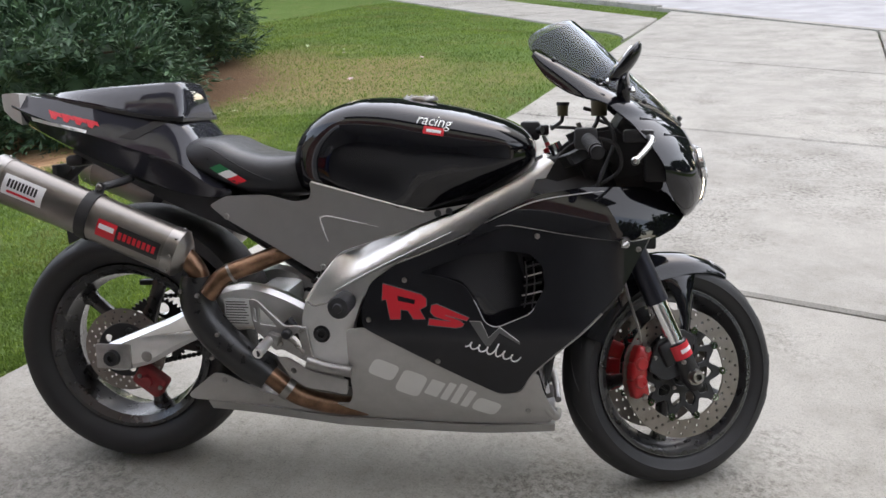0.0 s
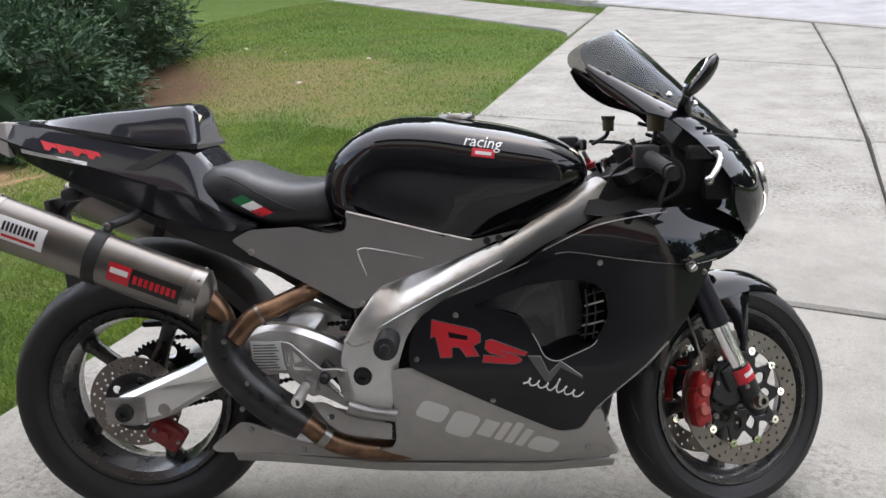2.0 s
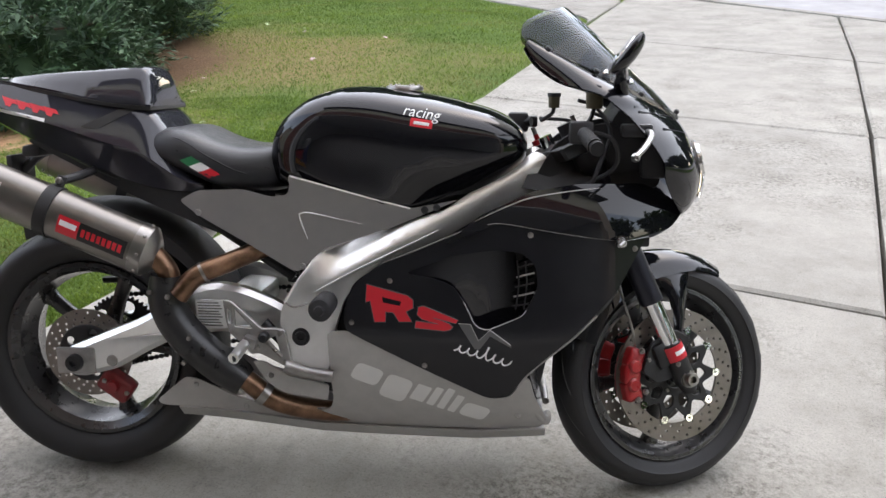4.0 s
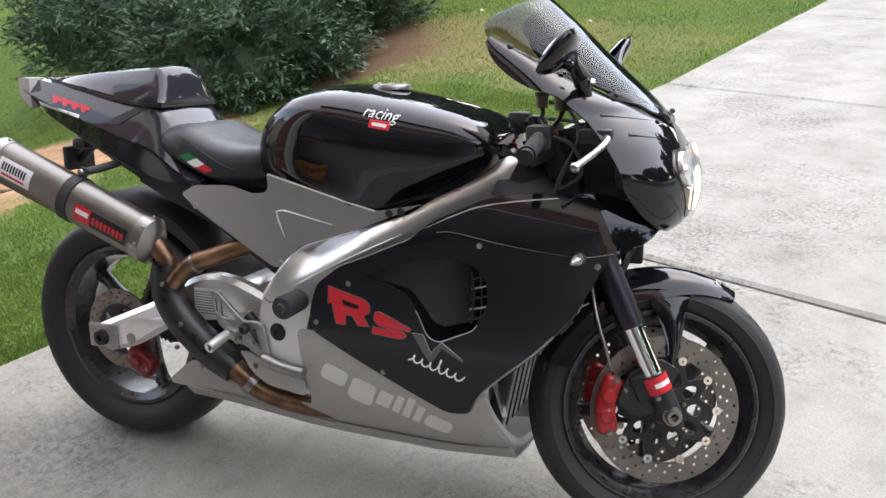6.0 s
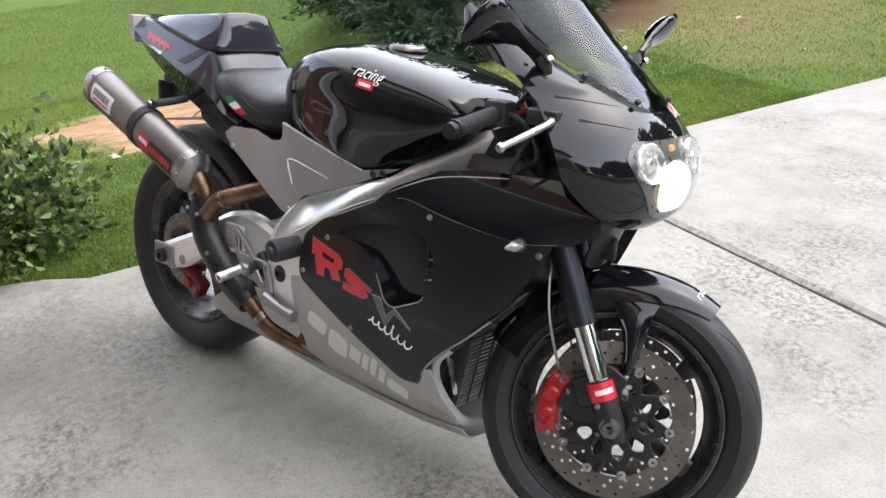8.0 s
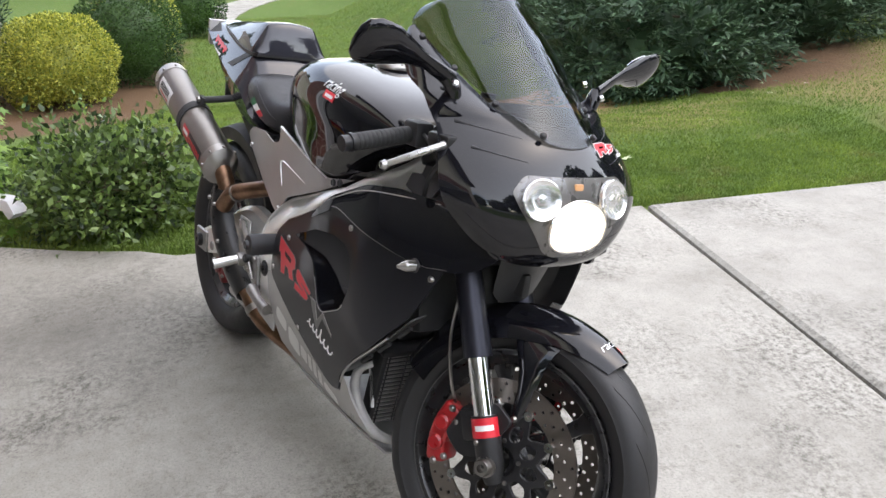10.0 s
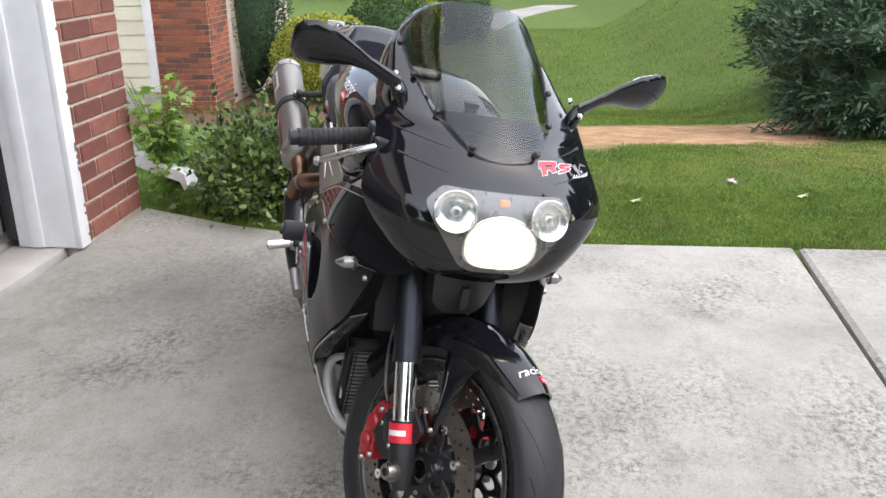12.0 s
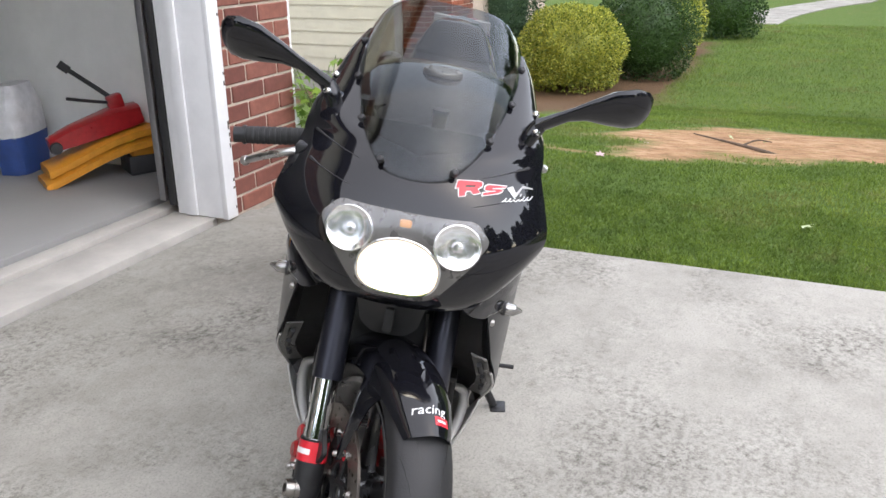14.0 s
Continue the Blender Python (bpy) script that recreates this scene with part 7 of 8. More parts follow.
def on_guard(y, a, lift):
    """A place on the mudguard's skin, over its crown by y and along its arc by a."""
    way = front_m.to_3x3() @ Vector((-math.cos(a), 0, -math.sin(a)))
    start = front_m @ Vector((0.45 * math.cos(a), y, 0.45 * math.sin(a)))
    hit = guard_tree.ray_cast(start, way)[0]
    return (hit if hit else start + way * 0.145) - way * lift


for nm, y0, y1, a0, a1, lift, m_ in (("badge_red", 0.002, 0.030, 60.7, 63.7, 0.0006, RED_DECAL), ("badge_bar", 0.007, 0.025, 61.8, 62.6, 0.0010, WHITE_DECAL)):
    bm = bmesh.new()
    rows = [[bm.verts.new(on_guard(y, radians(a), lift)) for y in np.linspace(y0, y1, 7)] for a in np.linspace(a0, a1, 3)]
    for a, b in zip(rows, rows[1:]):
        for k in range(6):
            bm.faces.new((a[k], a[k + 1], b[k + 1], b[k]))
    part(nm, bm, m_, mudguard, smooth=False)
cu = bpy.data.curves.new("word", "FONT")
cu.body, cu.size, cu.shear, cu.resolution_u = "racing", 0.025, 0.2, 2
ob = bpy.data.objects.new("word", cu)
bm = bmesh.new()
me = bpy.data.meshes.new_from_object(ob)
bm.from_mesh(me)
bpy.data.meshes.remove(me)
bpy.data.objects.remove(ob)
for v in bm.verts:
    v.co = on_guard(v.co.x - 0.035, radians(64.4) + v.co.y / 0.30, 0.0006)
part("lettering", bm, WHITE_DECAL, mudguard, "white lettering on the mudguard tip", smooth=False)

# the bodywork is shifted and stretched part by part to fit the camera's view
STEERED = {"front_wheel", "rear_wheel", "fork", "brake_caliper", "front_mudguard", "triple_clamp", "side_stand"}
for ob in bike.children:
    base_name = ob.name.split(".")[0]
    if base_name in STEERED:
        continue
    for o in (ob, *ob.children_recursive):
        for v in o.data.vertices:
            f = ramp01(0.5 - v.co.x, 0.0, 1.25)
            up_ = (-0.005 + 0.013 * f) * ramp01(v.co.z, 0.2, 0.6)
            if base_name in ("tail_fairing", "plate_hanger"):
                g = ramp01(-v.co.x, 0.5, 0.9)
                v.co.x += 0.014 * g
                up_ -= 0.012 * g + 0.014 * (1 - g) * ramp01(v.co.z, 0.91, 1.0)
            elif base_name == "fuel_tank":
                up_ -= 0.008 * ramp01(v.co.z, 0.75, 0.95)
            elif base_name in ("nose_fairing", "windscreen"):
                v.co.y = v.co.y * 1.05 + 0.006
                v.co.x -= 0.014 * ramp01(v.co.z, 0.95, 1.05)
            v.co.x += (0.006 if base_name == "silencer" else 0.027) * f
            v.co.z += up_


# ---- planting ----


def unit(v):
    return v / np.maximum(np.linalg.norm(v, axis=1, keepdims=True), 1e-9)


def leaves(points, ways, ups, length, width, fold=0.25):
    """Many small pointed leaves, each of four corners folded along its rib, as one mesh."""
    n = len(points)
    length, width = np.broadcast_to(length, (n,))[:, None], np.broadcast_to(width, (n,))[:, None]
    w = unit(ways)
    s = unit(np.cross(w, ups))
    u = np.cross(s, w)
    a = points
    c = points + w * length
    m = points + w * length * 0.45
    left = m + s * width * 0.5 + u * width * fold
    right = m - s * width * 0.5 + u * width * fold
    v = np.stack((a, right, c, left), 1).reshape(-1, 3)
    me = bpy.data.meshes.new("leaves")
    me.vertices.add(n * 4)
    me.vertices.foreach_set("co", v.ravel())
    me.loops.add(n * 4)
    me.polygons.add(n)
    me.loops.foreach_set("vertex_index", np.arange(n * 4))
    me.polygons.foreach_set("loop_start", np.arange(n) * 4)
    me.update(calc_edges=True)
    me.validate()
    return me


def lobed_leaves(points, ways, ups, size):
    """Five-lobed leaves, ten corners each."""
    n = len(points)
    w, s = unit(ways), unit(np.cross(unit(ways), ups))
    ang = np.radians([0, 24, 48, 75, 112, 180, 248, 285, 312, 336])
    rad = np.array([1.0, 0.42, 0.92, 0.38, 0.70, 0.30, 0.70, 0.38, 0.92, 0.42])
    u = np.cross(s, w)
    sz = np.broadcast_to(size, (n,))[:, None, None]
    v = points[:, None, :] + sz * (rad * np.cos(ang))[None, :, None] * w[:, None, :] + sz * (rad * np.sin(ang))[None, :, None] * s[:, None, :] - sz * 0.25 * (rad * np.sin(ang))[None, :, None] ** 2 * u[:, None, :]
    me = bpy.data.meshes.new("lobed_leaves")
    me.vertices.add(n * 10)
    me.vertices.foreach_set("co", v.reshape(-1))
    me.loops.add(n * 10)
    me.polygons.add(n)
    me.loops.foreach_set("vertex_index", np.arange(n * 10))
    me.polygons.foreach_set("loop_start", np.arange(n) * 10)
    me.update(calc_edges=True)
    me.validate()
    return me


def shell_points(n, radii, seed, rough=0.25, freq=2.2, depth=0.35, floor=-0.75):
    """Points through the outer skin of an uneven mound, and their outward ways."""
    r = np.random.default_rng(seed)
    d = unit(r.normal(size=(int(n * 1.5), 3)))
    d = d[d[:, 2] > floor][:n]
    k = np.array([1 + rough * noise.noise((p[0] * freq + seed, p[1] * freq, p[2] * freq)) + 0.5 * rough * noise.noise((p[0] * freq * 3, p[1] * freq * 3 + seed, p[2] * freq * 3)) for p in d])
    k *= 1 - depth * r.random(len(d)) ** 1.7
    return d * k[:, None] * np.array(radii), d


def twigs(count, radii, seed, r0=0.012):
    """Bare stems fanning out from the foot."""
    r = np.random.default_rng(seed)
    out = []
    for i in range(count):
        d = unit(r.normal(size=(1, 3)))[0]
        d[2] = abs(d[2]) + 0.25
        e = Vector((d[0] * radii[0] * 0.85, d[1] * radii[1] * 0.85, d[2] * radii[2] * 0.7))
        m = Vector((e.x * 0.35, e.y * 0.35, e.z * 0.6))
        out.append(tube([(r.normal() * 0.02, r.normal() * 0.02, -radii[2] * 0.95), m, e], [r0, r0 * 0.7, r0 * 0.25], 6, 4))
    return join(*out)


def shrub(name, at, radii, n, length, width, material, label, seed, rough=0.25, freq=2.2, spread=0.7, floor=-0.75, core=True, group="", depth=0.35, up=0.2):
    x, y = at
    base = tagged(new(name), label, name.replace("_", " ").split(" ")[-1] if "_" in name else name, group)
    base.matrix_world = HOUSE @ Matrix.Translation((x, y, lawn_height(x, y) + radii[2] * 0.72))
    p, d = shell_points(n, radii, seed, rough, freq, depth, floor)
    r = np.random.default_rng(seed + 1)
    way = unit(d + spread * r.normal(size=d.shape) + np.array((0, 0, up)))
    sz = r.uniform(0.7, 1.25, len(p))
    part("foliage", leaves(p, way, unit(r.normal(size=d.shape)), length * sz, width * sz), material, base, smooth=False)
    part("stem_fan", twigs(14, radii, seed, 0.014 * max(radii)), BARK, base)
    if core:
        bm = bmesh.new()
        bmesh.ops.create_icosphere(bm, subdivisions=3, radius=1)
        for v in bm.verts:
            c = v.co.normalized()
            k = 0.70 * (1 + rough * noise.noise((c.x * freq + seed, c.y * freq, c.z * freq)))
            v.co = Vector((c.x * radii[0] * k, c.y * radii[1] * k, max(c.z, -0.9) * radii[2] * k))
        part("inner_mass", bm, material, base)
    return base


def juniper(at, radii, seed, sprays=1500):
    """A spreading juniper: feathery sprays of short scale-leaved shoots along drooping branch tips."""
    x, y = at
    base = tagged(new("juniper"), "dense dark green spreading juniper shrub on mulch", "shrub", "junipers on the bank")
    base.matrix_world = HOUSE @ Matrix.Translation((x, y, lawn_height(x, y) + radii[2] * 0.55))
    p, d = shell_points(sprays, radii, seed, 0.42, 2.0, 0.30, -0.6)
    r = np.random.default_rng(seed)
    way = unit(d * np.array((1, 1, 0.5)) + 0.45 * r.normal(size=d.shape) + np.array((0, 0, 0.12)))
    pts, ws, ups, ln = [], [], [], []
    for k in range(13):
        f = k / 12
        side = unit(np.cross(way, np.array((0, 0, 1.0)) + 0.3 * r.normal(size=d.shape)))
        s = 1 if k % 2 else -1
        pts.append(p + way * (0.26 * f - 0.06) * r.uniform(0.7, 1.3, (len(p), 1)))
        ws.append(way * 0.9 + side * s * 0.75 * (1 - 0.5 * f) + 0.22 * r.normal(size=d.shape))
        ups.append(np.array((0, 0, 1.0)) + 0.4 * r.normal(size=d.shape))
        ln.append(np.full(len(p), 0.115 * (1 - 0.4 * f)) * r.uniform(0.6, 1.3, len(p)))
    ln = np.concatenate(ln)
    part("foliage", leaves(np.concatenate(pts), np.concatenate(ws), np.concatenate(ups), ln, ln * 0.26), JUNIPER, base, smooth=False)
    part("branch_fan", twigs(22, radii, seed, 0.03), BARK, base)
    bm = bmesh.new()
    bmesh.ops.create_icosphere(bm, subdivisions=3, radius=1)
    for v in bm.verts:
        c = v.co.normalized()
        k = 0.74 * (1 + 0.42 * noise.noise((c.x * 2 + seed, c.y * 2, c.z * 2)))
        v.co = Vector((c.x * radii[0] * k, c.y * radii[1] * k, max(c.z, -0.8) * radii[2] * k))
    part("inner_mass", bm, JUNIPER, base)
    return base


for i, (at, radii, n) in enumerate((((-4.3, 5.0), (1.0, 0.85, 0.75), 1500), ((-5.0, 5.7), (1.15, 1.0, 0.95), 1700), ((-5.3, 7.0), (1.2, 1.05, 1.0), 1600), ((-8.7, 6.0), (1.25, 1.15, 1.2), 1300), ((-6.6, 6.0), (1.5, 1.3, 1.4), 1500), ((-7.0, 8.0), (1.5, 1.4, 1.4), 1200))):
    juniper(at, radii, 11 + i, n)

shrub("golden_privet_bush", (-12.6, -1.80), (0.98, 0.98, 0.90), 20000, 0.052, 0.030, BOX_GOLD, "clipped round yellow-green privet bush in mulch", 31, 0.12, group="clipped bushes by the house")
shrub("boxwood_bush", (-14.5, -0.85), (1.06, 1.06, 1.12), 19000, 0.046, 0.028, BOX_DARK, "clipped round dark green boxwood bush in mulch", 32, 0.08, group="clipped bushes by the house")
shrub("boxwood_bush", (-22.0, 0.0), (0.98, 0.98, 1.1), 7000, 0.07, 0.042, BOX_DARK, "clipped round dark green boxwood bush in mulch", 33, 0.08, group="clipped bushes by the house")
shrub("golden_privet_bush", (-17.6, -1.0), (0.95, 0.95, 1.15), 7000, 0.07, 0.04, BOX_GOLD, "clipped round yellow-green privet bush in mulch", 34, 0.12, group="clipped bushes by the house")
shrub("arborvitae_shrub", (-13.0, -3.40), (0.85, 0.85, 2.3), 12000, 0.085, 0.027, JUNIPER, "tall dark green arborvitae beside the brick pier", 35, 0.15, up=0.8)
shrub("garden_shrub", (-0.66, 0.60), (0.31, 0.27, 0.21), 2300, 0.040, 0.023, SHRUB_LEAF, "loose twiggy green garden shrub beside the driveway", 41, 0.95, 2.6, 0.9, core=False, depth=0.6)
shrub("garden_shrub", (-0.80, 0.84), (0.26, 0.24, 0.25), 1500, 0.046, 0.027, SHRUB_LEAF, "loose twiggy green garden shrub beside the driveway", 43, 0.95, 2.6, 0.9, core=False, depth=0.6)
shrub("garden_shrub", (-0.98, 0.52), (0.36, 0.33, 0.24), 2500, 0.040, 0.023, SHRUB_LEAF, "loose twiggy green garden shrub beside the driveway", 42, 0.95, 2.6, 0.9, core=False, depth=0.6)

# self-sown maple sapling by the downspout
maple = tagged(new("maple_sapling"), "bright green maple sapling by the garage corner", "sapling")
maple.matrix_world = HOUSE @ Matrix.Translation((-0.70, 0.13, -0.03))
stems, pts, ws = [], [], []
r = np.random.default_rng(8)
for i in range(15):
    a = r.uniform(0, 2 * math.pi)
    e = Vector((0.17 * math.cos(a) * r.uniform(0.4, 1), 0.17 * math.sin(a) * r.uniform(0.4, 1), r.uniform(0.28, 0.70)))
    m = Vector((e.x * 0.3, e.y * 0.3, e.z * 0.55))
    line = curve_through([(0, 0, 0), m, e], 8)
    stems.append(tube(line, [0.008, 0.005, 0.002], 6, 1))
    for k in range(34):
        q = line[int(r.uniform(3, len(line) - 1))]
        b = r.uniform(0, 2 * math.pi)
        pts.append(np.array(q) + np.array((math.cos(b), math.sin(b), r.uniform(-0.3, 0.4))) * r.uniform(0.02, 0.10))
        ws.append((math.cos(b), math.sin(b), r.uniform(-0.7, 0.2)))
part("foliage", lobed_leaves(np.array(pts), np.array(ws), np.array([(0, 0, 1.0)]) + 0.45 * r.normal(size=(len(pts), 3)), r.uniform(0.024, 0.050, len(pts))), MAPLE_LEAF, maple, smooth=False)
GREEN_STEM = plain("green_stem", (0.12, 0.16, 0.05), 0.6)
for bm in stems:
    part("stem", bm, GREEN_STEM, maple)

# grass blades over the near lawn
r = np.random.default_rng(3)


def turf(name, boxes, label):
    pts, hs = [], []
    for x0, x1, y0, y1, n, h in boxes:
        xs, ys = r.uniform(x0, x1, n), r.uniform(y0, y1, n)
        for x, y in zip(xs, ys):
            e = drive_edge(y) - 0.02 - (0.30 * ramp01(1.0 - y, 0.0, 0.9))
            if x > e or (y < 0.1 and x > -0.7):
                continue
            st = street(x, y)
            if (st > -0.12 and not 1.45 < st < 2.2) or clay_at(x, y) * 1.35 > r.random() or mulch_at(x, y) > r.random() * 0.9 + 0.05:
                continue
            pts.append((x, y, lawn_height(x, y) - 0.004))
            hs.append(h * (1.35 if x > e - 0.10 else 1.0) * (0.75 if dry_at(x, y) > 0.4 else 1))
    p = np.array(pts)
    n = len(p)
    way = np.stack((0.55 * r.normal(size=n), 0.55 * r.normal(size=n), np.ones(n)), 1)
    hh = np.array(hs) * r.uniform(0.5, 1.35, n)
    ob = part(name, leaves(p, way, r.normal(size=(n, 3)), hh, 0.0048 + 0.03 * hh, 0.1), GRASS, smooth=False)
    ob.matrix_world = HOUSE
    tagged(ob, label, "grass", kind="stuff")


turf("grass", ((-1.1, -0.2, -0.2, 5.0, 80000, 0.021), (-2.4, -1.1, -0.4, 5.0, 60000, 0.022), (-5.0, -2.4, -0.6, 5.2, 60000, 0.03), (-6.5, -0.15, 5.0, 14.5, 110000, 0.035), (-12.0, -5.0, -0.2, 5.0, 60000, 0.04), (-26.0, -12.0, -0.5, 9.0, 85000, 0.075), (-12.0, -6.5, 5.0, 10.0, 24000, 0.05)), "mown lawn grass, green with dry patches")
# fallen leaves and scraps on the lawn
for i in range(26):
    x, y = r.uniform(-4.5, -0.8), r.uniform(0.6, 8.5)
    s = r.uniform(0.02, 0.05)
    me = lobed_leaves(np.array([(0, 0, 0.0)]), np.array([(r.normal(), r.normal(), 0.2)]), np.array([(0.3 * r.normal(), 0.3 * r.normal(), 1.0)]), s)
    ob = part("fallen_leaf", me, plain("dry_leaf_%d" % i, (r.uniform(0.35, 0.6), r.uniform(0.3, 0.48), r.uniform(0.2, 0.34)), 0.8) if i < 3 else bpy.data.materials["dry_leaf_%d" % (i % 3)], smooth=False)
    ob.matrix_world = HOUSE @ Matrix.Translation((x, y, lawn_height(x, y) + 0.02))
    tagged(ob, "pale dry fallen leaf on the lawn", "leaf", "fallen leaves")

# dry twig lying on the bare clay
tx, ty = -3.0, 2.05
twig = part("twig", join(tube([(0.42, -0.10, -0.01), (0.15, -0.03, 0.012), (-0.10, 0.03, 0.004), (-0.42, 0.05, 0.012)], [0.012, 0.014, 0.010, 0.004], 8), tube([(-0.05, 0.02, 0.004), (0.02, 0.10, 0.03), (0.10, 0.16, 0.012)], [0.008, 0.006, 0.003], 6)), BARK)
twig.matrix_world = HOUSE @ Matrix.Translation((tx, ty, lawn_height(tx, ty) + 0.020)) @ pose(0, 0, 0, 0, 9, 0) @ pose(0, 0, 0, 0, 0, 72)
tagged(twig, "dark dry forked twig on bare clay", "twig")

# downspout with its kicked-out end
spout = tagged(new("downspout"), "white metal downspout with an open elbow", "downspout")
spout.matrix_world = HOUSE


def duct_ring(c, way, w_, h):
    way = Vector(way).normalized()
    s = way.cross(Vector((0, 0, 1))).normalized()
    u = s.cross(way)
    return [Vector(c) + s * a * w_ / 2 + u * b * h / 2 for a, b in ((-1, -1), (1, -1), (1, 1), (-1, 1))]


bm = loft([duct_ring(c, w_, 0.075, 0.055) for c, w_ in (((-0.67, -0.06, 0.34), (0, 0.25, -1)), ((-0.672, -0.02, 0.25), (0, 0.8, -0.6)), ((-0.68, 0.10, 0.19), (-0.02, 1, -0.35)), ((-0.675, 0.185, 0.17), (0.2, 1, -0.2)), ((-0.655, 0.245, 0.155), (0.35, 0.8, -0.6)), ((-0.640, 0.275, 0.105), (0.40, 0.45, -0.9)))], False)
bmesh.ops.solidify(bm, geom=bm.faces[:], thickness=0.003)
part("elbow", bm, WHITE_PAINT, spout, smooth=False)
bm = loft([duct_ring((-0.67, -0.07, z), (0, 0.001, -1), 0.075, 0.055) for z in (2.8, 0.33)], False)
bmesh.ops.solidify(bm, geom=bm.faces[:], thickness=0.003)
part("pipe", bm, WHITE_PAINT, spout, smooth=False)

# footpath to the front door, far across the lawn
path_ = tagged(new("footpath"), "pale curved concrete footpath across the lawn", "footpath", kind="structure")
path_.matrix_world = HOUSE
def path_edge(f, side):
    x, y = -26.0 - 11.0 * f, 0.30 + 0.9 * f + 2.4 * f * f
    nx, ny = 0.9 + 4.8 * f, 11.0
    k = side * 0.85 / math.hypot(nx, ny)
    return x + nx * k, y + ny * k


for i in range(6):
    bm, rows = bmesh.new(), []
    for f in np.linspace(i / 6 + 0.001, (i + 1) / 6 - 0.001, 5):
        (x0, y0), (x1, y1) = path_edge(f, -1), path_edge(f, 1)
        z0, z1 = lawn_height(x0, y0) + 0.03, lawn_height(x1, y1) + 0.03
        rows.append([(x0, y0, z0 - 0.1), (x1, y1, z1 - 0.1), (x1, y1, z1), (x0, y0, z0)])
    bm.free()
    part("slab", loft(rows), CONCRETE, path_)

# ---- things in the garage ----
YELLOW = plain("orange_yellow_plastic", (0.62, 0.26, 0.025), 0.45, vary=0.12, scale=15)
for k in range(2):
    ramp_thing = tagged(new("car_ramp"), "curved orange-yellow plastic car ramp on the garage floor", "ramp", "stacked car ramps")
    ramp_thing.matrix_world = HOUSE @ pose(-0.02 - 0.03 * k, -1.16, 0.047 + 0.062 * k, 0, 0, 148)
    rows = []
    for j in range(15):
        f = j / 14
        z = 0.02 + 0.16 * math.sin(f * math.pi * 0.62) ** 1.2
        x = 0.72 * f
        rows.append([(x, -0.12, z - 0.034), (x, 0.12, z - 0.034), (x, 0.12, z), (x, 0.09, z + 0.012), (x, -0.09, z + 0.012), (x, -0.12, z)])
    part("deck", loft(rows), YELLOW, ramp_thing)
    part("leg", block((0.42, -0.10, 0.0), (0.66, 0.10, 0.10), 0.01), YELLOW if k else MATT, ramp_thing)
jack = tagged(new("trolley_jack"), "red trolley jack lying on the car ramps", "jack")
jack.matrix_world = HOUSE @ pose(-0.08, -1.13, 0.215, 0, -10, 148)
part("body", join(loft([[(x, y, z) for y, z in ((-w_, lo), (w_, lo), (w_, hi), (w_ * 0.6, hi + 0.015), (-w_ * 0.6, hi + 0.015), (-w_, hi))] for x, w_, lo, hi in ((0.0, 0.05, 0.0, 0.05), (0.12, 0.065, 0.0, 0.08), (0.34, 0.075, 0.01, 0.11), (0.48, 0.07, 0.02, 0.10))]), block((0.34, -0.03, 0.08), (0.42, 0.03, 0.19), 0.012)), RED, jack)
part("wheel", moved(lathe([(0.0004, -0.02), (0.028, -0.02), (0.032, 0), (0.028, 0.02), (0.0004, 0.02)], 18), Matrix.Translation((0.02, -0.07, 0.02))), MATT, jack)
part("handle", tube([(0.38, 0, 0.16), (0.30, 0.02, 0.26), (0.20, 0.04, 0.38)], 0.012, 10), MATT, jack)
part("handle_grip", tube([(0.22, 0.035, 0.355), (0.185, 0.045, 0.40)], 0.021, 10, 2), MATT, jack)
part("release_bar", tube([(0.36, 0.0, 0.15), (0.24, -0.03, 0.20), (0.15, -0.05, 0.24)], 0.009, 8), MATT, jack)
lime = tagged(new("spray_can"), "yellow and black can beside the jack", "can")
lime.matrix_world = HOUSE @ pose(-0.34, -0.92, 0.225, 0, 75, 40)
part("body", lathe([(0.0004, -0.07), (0.03, -0.07), (0.033, -0.06), (0.033, 0.06), (0.02, 0.08), (0.0004, 0.085)], 20), plain("yellow_tin", (0.55, 0.42, 0.04), 0.35), lime)
bag = tagged(new("bag"), "white and blue paper bag standing by the wall", "bag")
bag.matrix_world = HOUSE @ pose(-0.24, -1.52, 0.046, 0, 0, 20)


def bag_rows(z0, z1, bulge):
    rows = []
    for z in np.linspace(z0, z1, 7):
        k = 1 + 0.10 * math.sin(z / 0.45 * math.pi) - 0.25 * ramp01(z, 0.36, 0.46)
        rows.append([(0.15 * k * math.copysign(abs(math.cos(a)) ** 0.5, math.cos(a)) + 0.006 * math.sin(9 * a + 14 * z), (0.085 + bulge) * k * math.copysign(abs(math.sin(a)) ** 0.6, math.sin(a)), z) for a in np.linspace(0, 2 * math.pi, 25)[:-1]])
    return rows


part("paper_body", loft(bag_rows(0.20, 0.47, 0.0)), plain("white_paper", (0.62, 0.62, 0.63), 0.7), bag)
part("blue_base", loft(bag_rows(0.0, 0.205, 0.001)), plain("blue_print", (0.03, 0.07, 0.24), 0.6), bag)
part("print_bar", join(*[block((-0.10, -0.096, z), (0.02 + 0.02 * k, -0.086, z + 0.014), 0) for k, z in enumerate((0.25, 0.28, 0.31))]), BLACK_DECAL, bag, smooth=False)

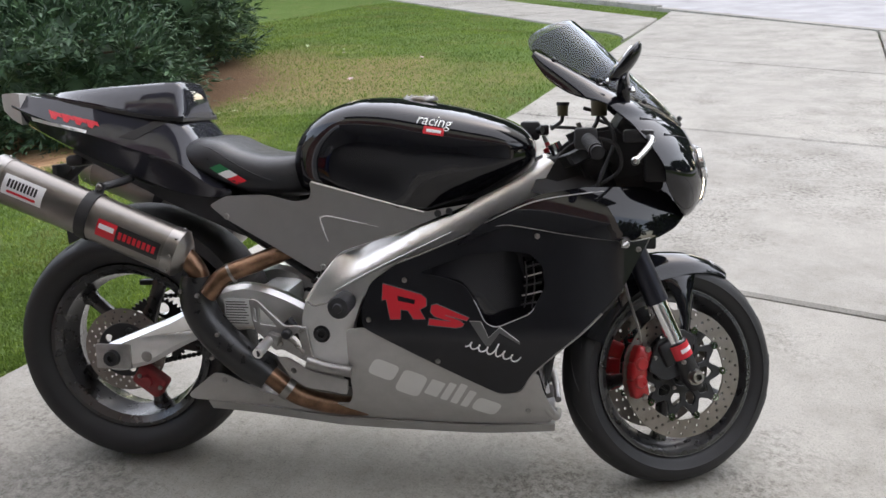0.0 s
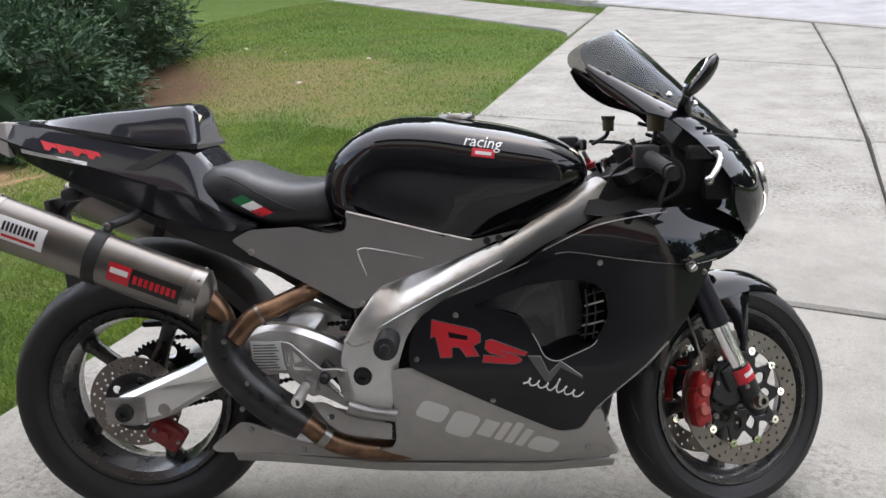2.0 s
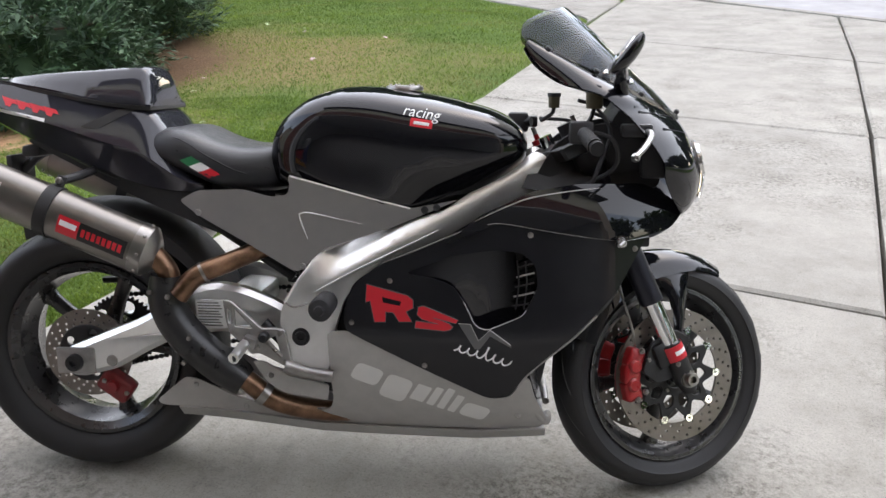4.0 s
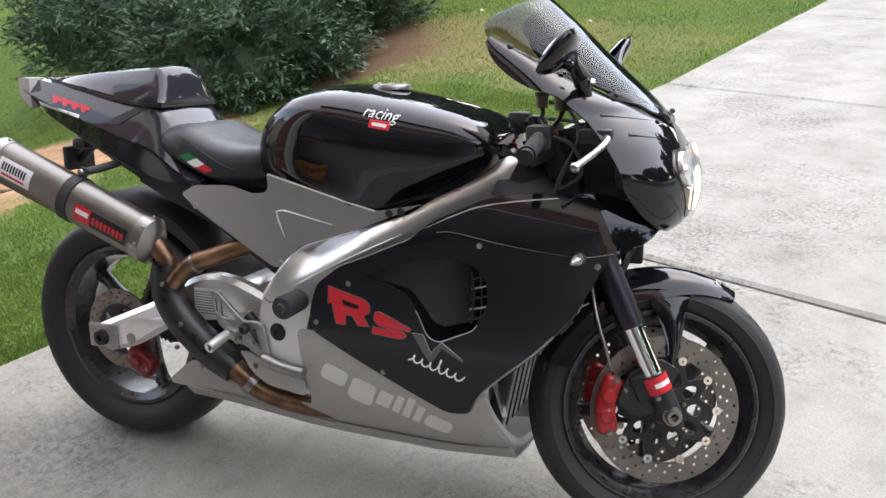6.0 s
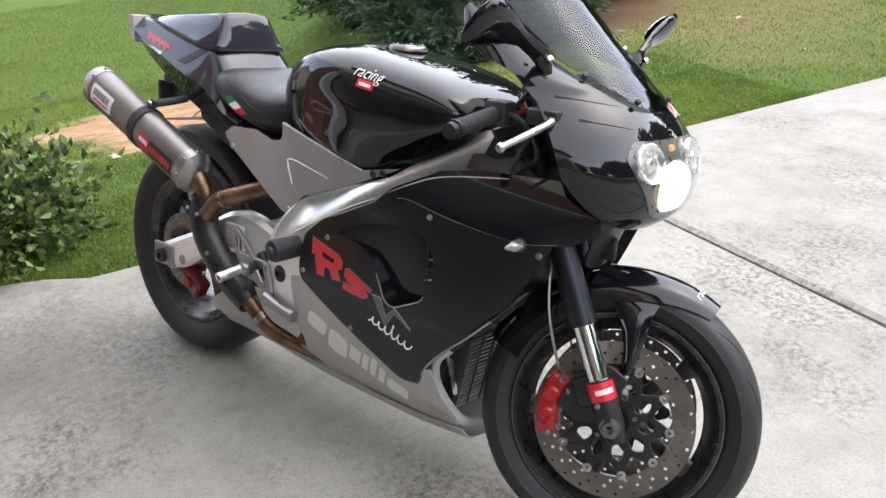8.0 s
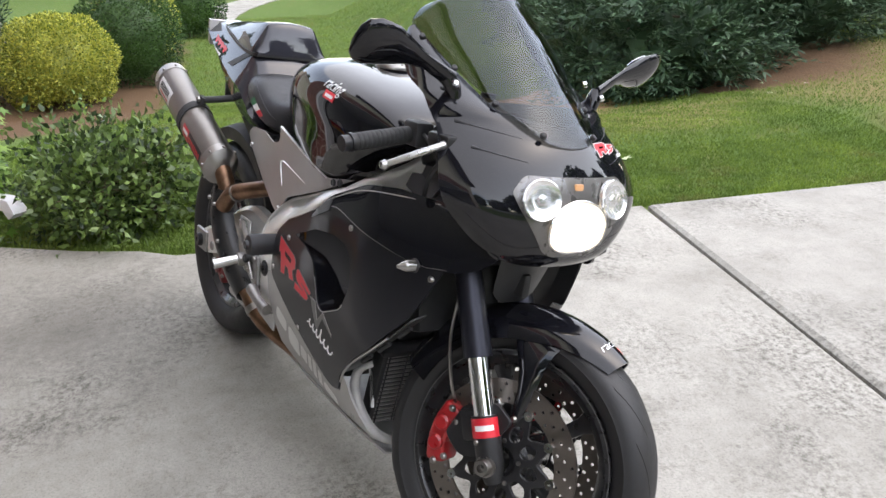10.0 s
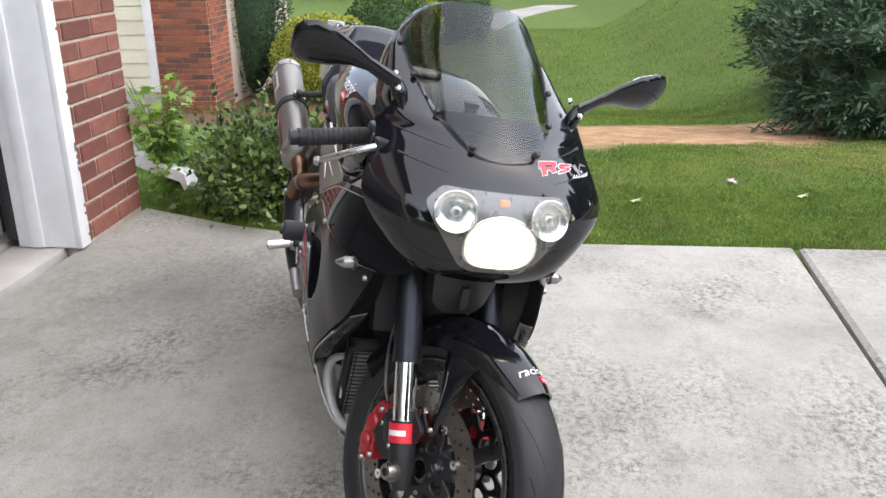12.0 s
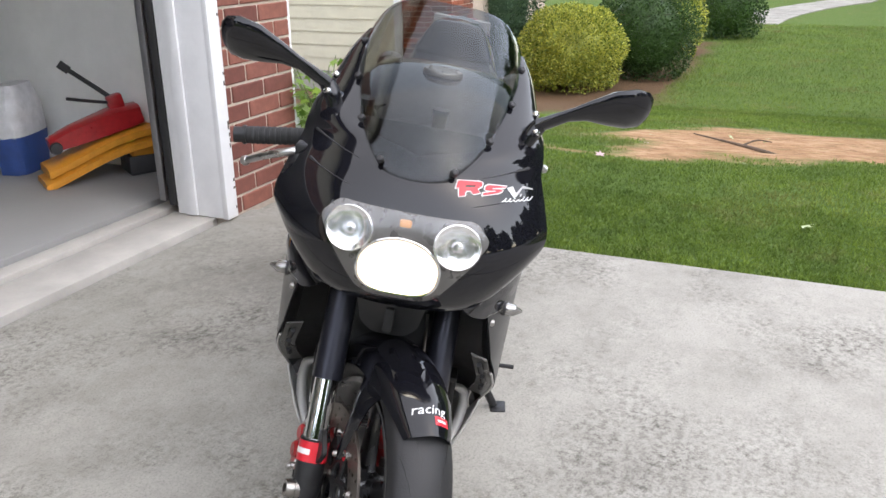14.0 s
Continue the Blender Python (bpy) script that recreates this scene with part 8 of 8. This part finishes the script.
# ---- trees that close the street off, far behind the camera's back and across the road ----
r = np.random.default_rng(21)
FAR_LEAF = leaf_material("far_tree_leaf", (0.012, 0.030, 0.010), (0.07, 0.12, 0.035), 0.6, 0.15)
for i in range(30):
    a = radians(12 * i + r.uniform(-4, 4))
    d = r.uniform(24, 30)
    h = r.uniform(7.5, 11)
    if math.cos(a) < -0.70 and math.sin(a) > -0.35:
        d, h = d + 24, h * 1.5
    x, y = 2 + d * math.cos(a), d * math.sin(a)
    if -9 < x < 9 and y < 0:
        continue
    t = tagged(new("street_tree"), "leafy green tree across the street", "tree", "trees round the plot")
    t.matrix_world = HOUSE @ Matrix.Translation((x, y, lawn_height(x, y) - 0.1))
    part("trunk", tube([(0, 0, 0), (0.1, 0.05, h * 0.3), (0.0, 0.1, h * 0.7)], [0.28, 0.2, 0.08], 8, 3), BARK, t)
    p, dd = shell_points(2000, (h * 0.30, h * 0.30, h * 0.50), 50 + i, 0.5, 1.8, 0.5, -0.95)
    p[:, 2] += h * 0.52
    part("crown", leaves(p, dd + 0.8 * r.normal(size=dd.shape), r.normal(size=dd.shape), r.uniform(0.7, 1.5, len(p)), r.uniform(0.4, 0.8, len(p))), FAR_LEAF, t, smooth=False)
    heart = bmesh.new()
    bmesh.ops.create_icosphere(heart, subdivisions=2, radius=h * 0.235)
    bmesh.ops.scale(heart, vec=(1, 1, 1.6), verts=heart.verts)
    bmesh.ops.translate(heart, vec=(0, 0, h * 0.52), verts=heart.verts)
    part("inner_mass", heart, FAR_LEAF, t)
# an unseen tree ahead of the motorcycle, added for the reflections in its nose
t = tagged(new("street_tree"), "unseen leafy tree added for reflections in the nose fairing", "tree", "trees round the plot")
t.matrix_world = HOUSE @ Matrix.Translation((13.0, 7.0, lawn_height(13.0, 7.0) - 0.1))
part("trunk", tube([(0, 0, 0), (0.1, 0.05, 2.0), (0.0, 0.1, 4.6)], [0.24, 0.18, 0.08], 8, 3), BARK, t)
p, dd = shell_points(3200, (2.6, 2.6, 2.4), 95, 0.45, 1.8, 0.4, -0.95)
p[:, 2] += 3.7
part("crown", leaves(p, dd + 0.8 * r.normal(size=dd.shape), r.normal(size=dd.shape), r.uniform(0.5, 0.9, len(p)), r.uniform(0.3, 0.5, len(p))), FAR_LEAF, t, smooth=False)
heart = bmesh.new()
bmesh.ops.create_icosphere(heart, subdivisions=3, radius=1.9)
bmesh.ops.scale(heart, vec=(1, 1, 1.1), verts=heart.verts)
bmesh.ops.translate(heart, vec=(0, 0, 3.7), verts=heart.verts)
part("inner_mass", heart, FAR_LEAF, t)
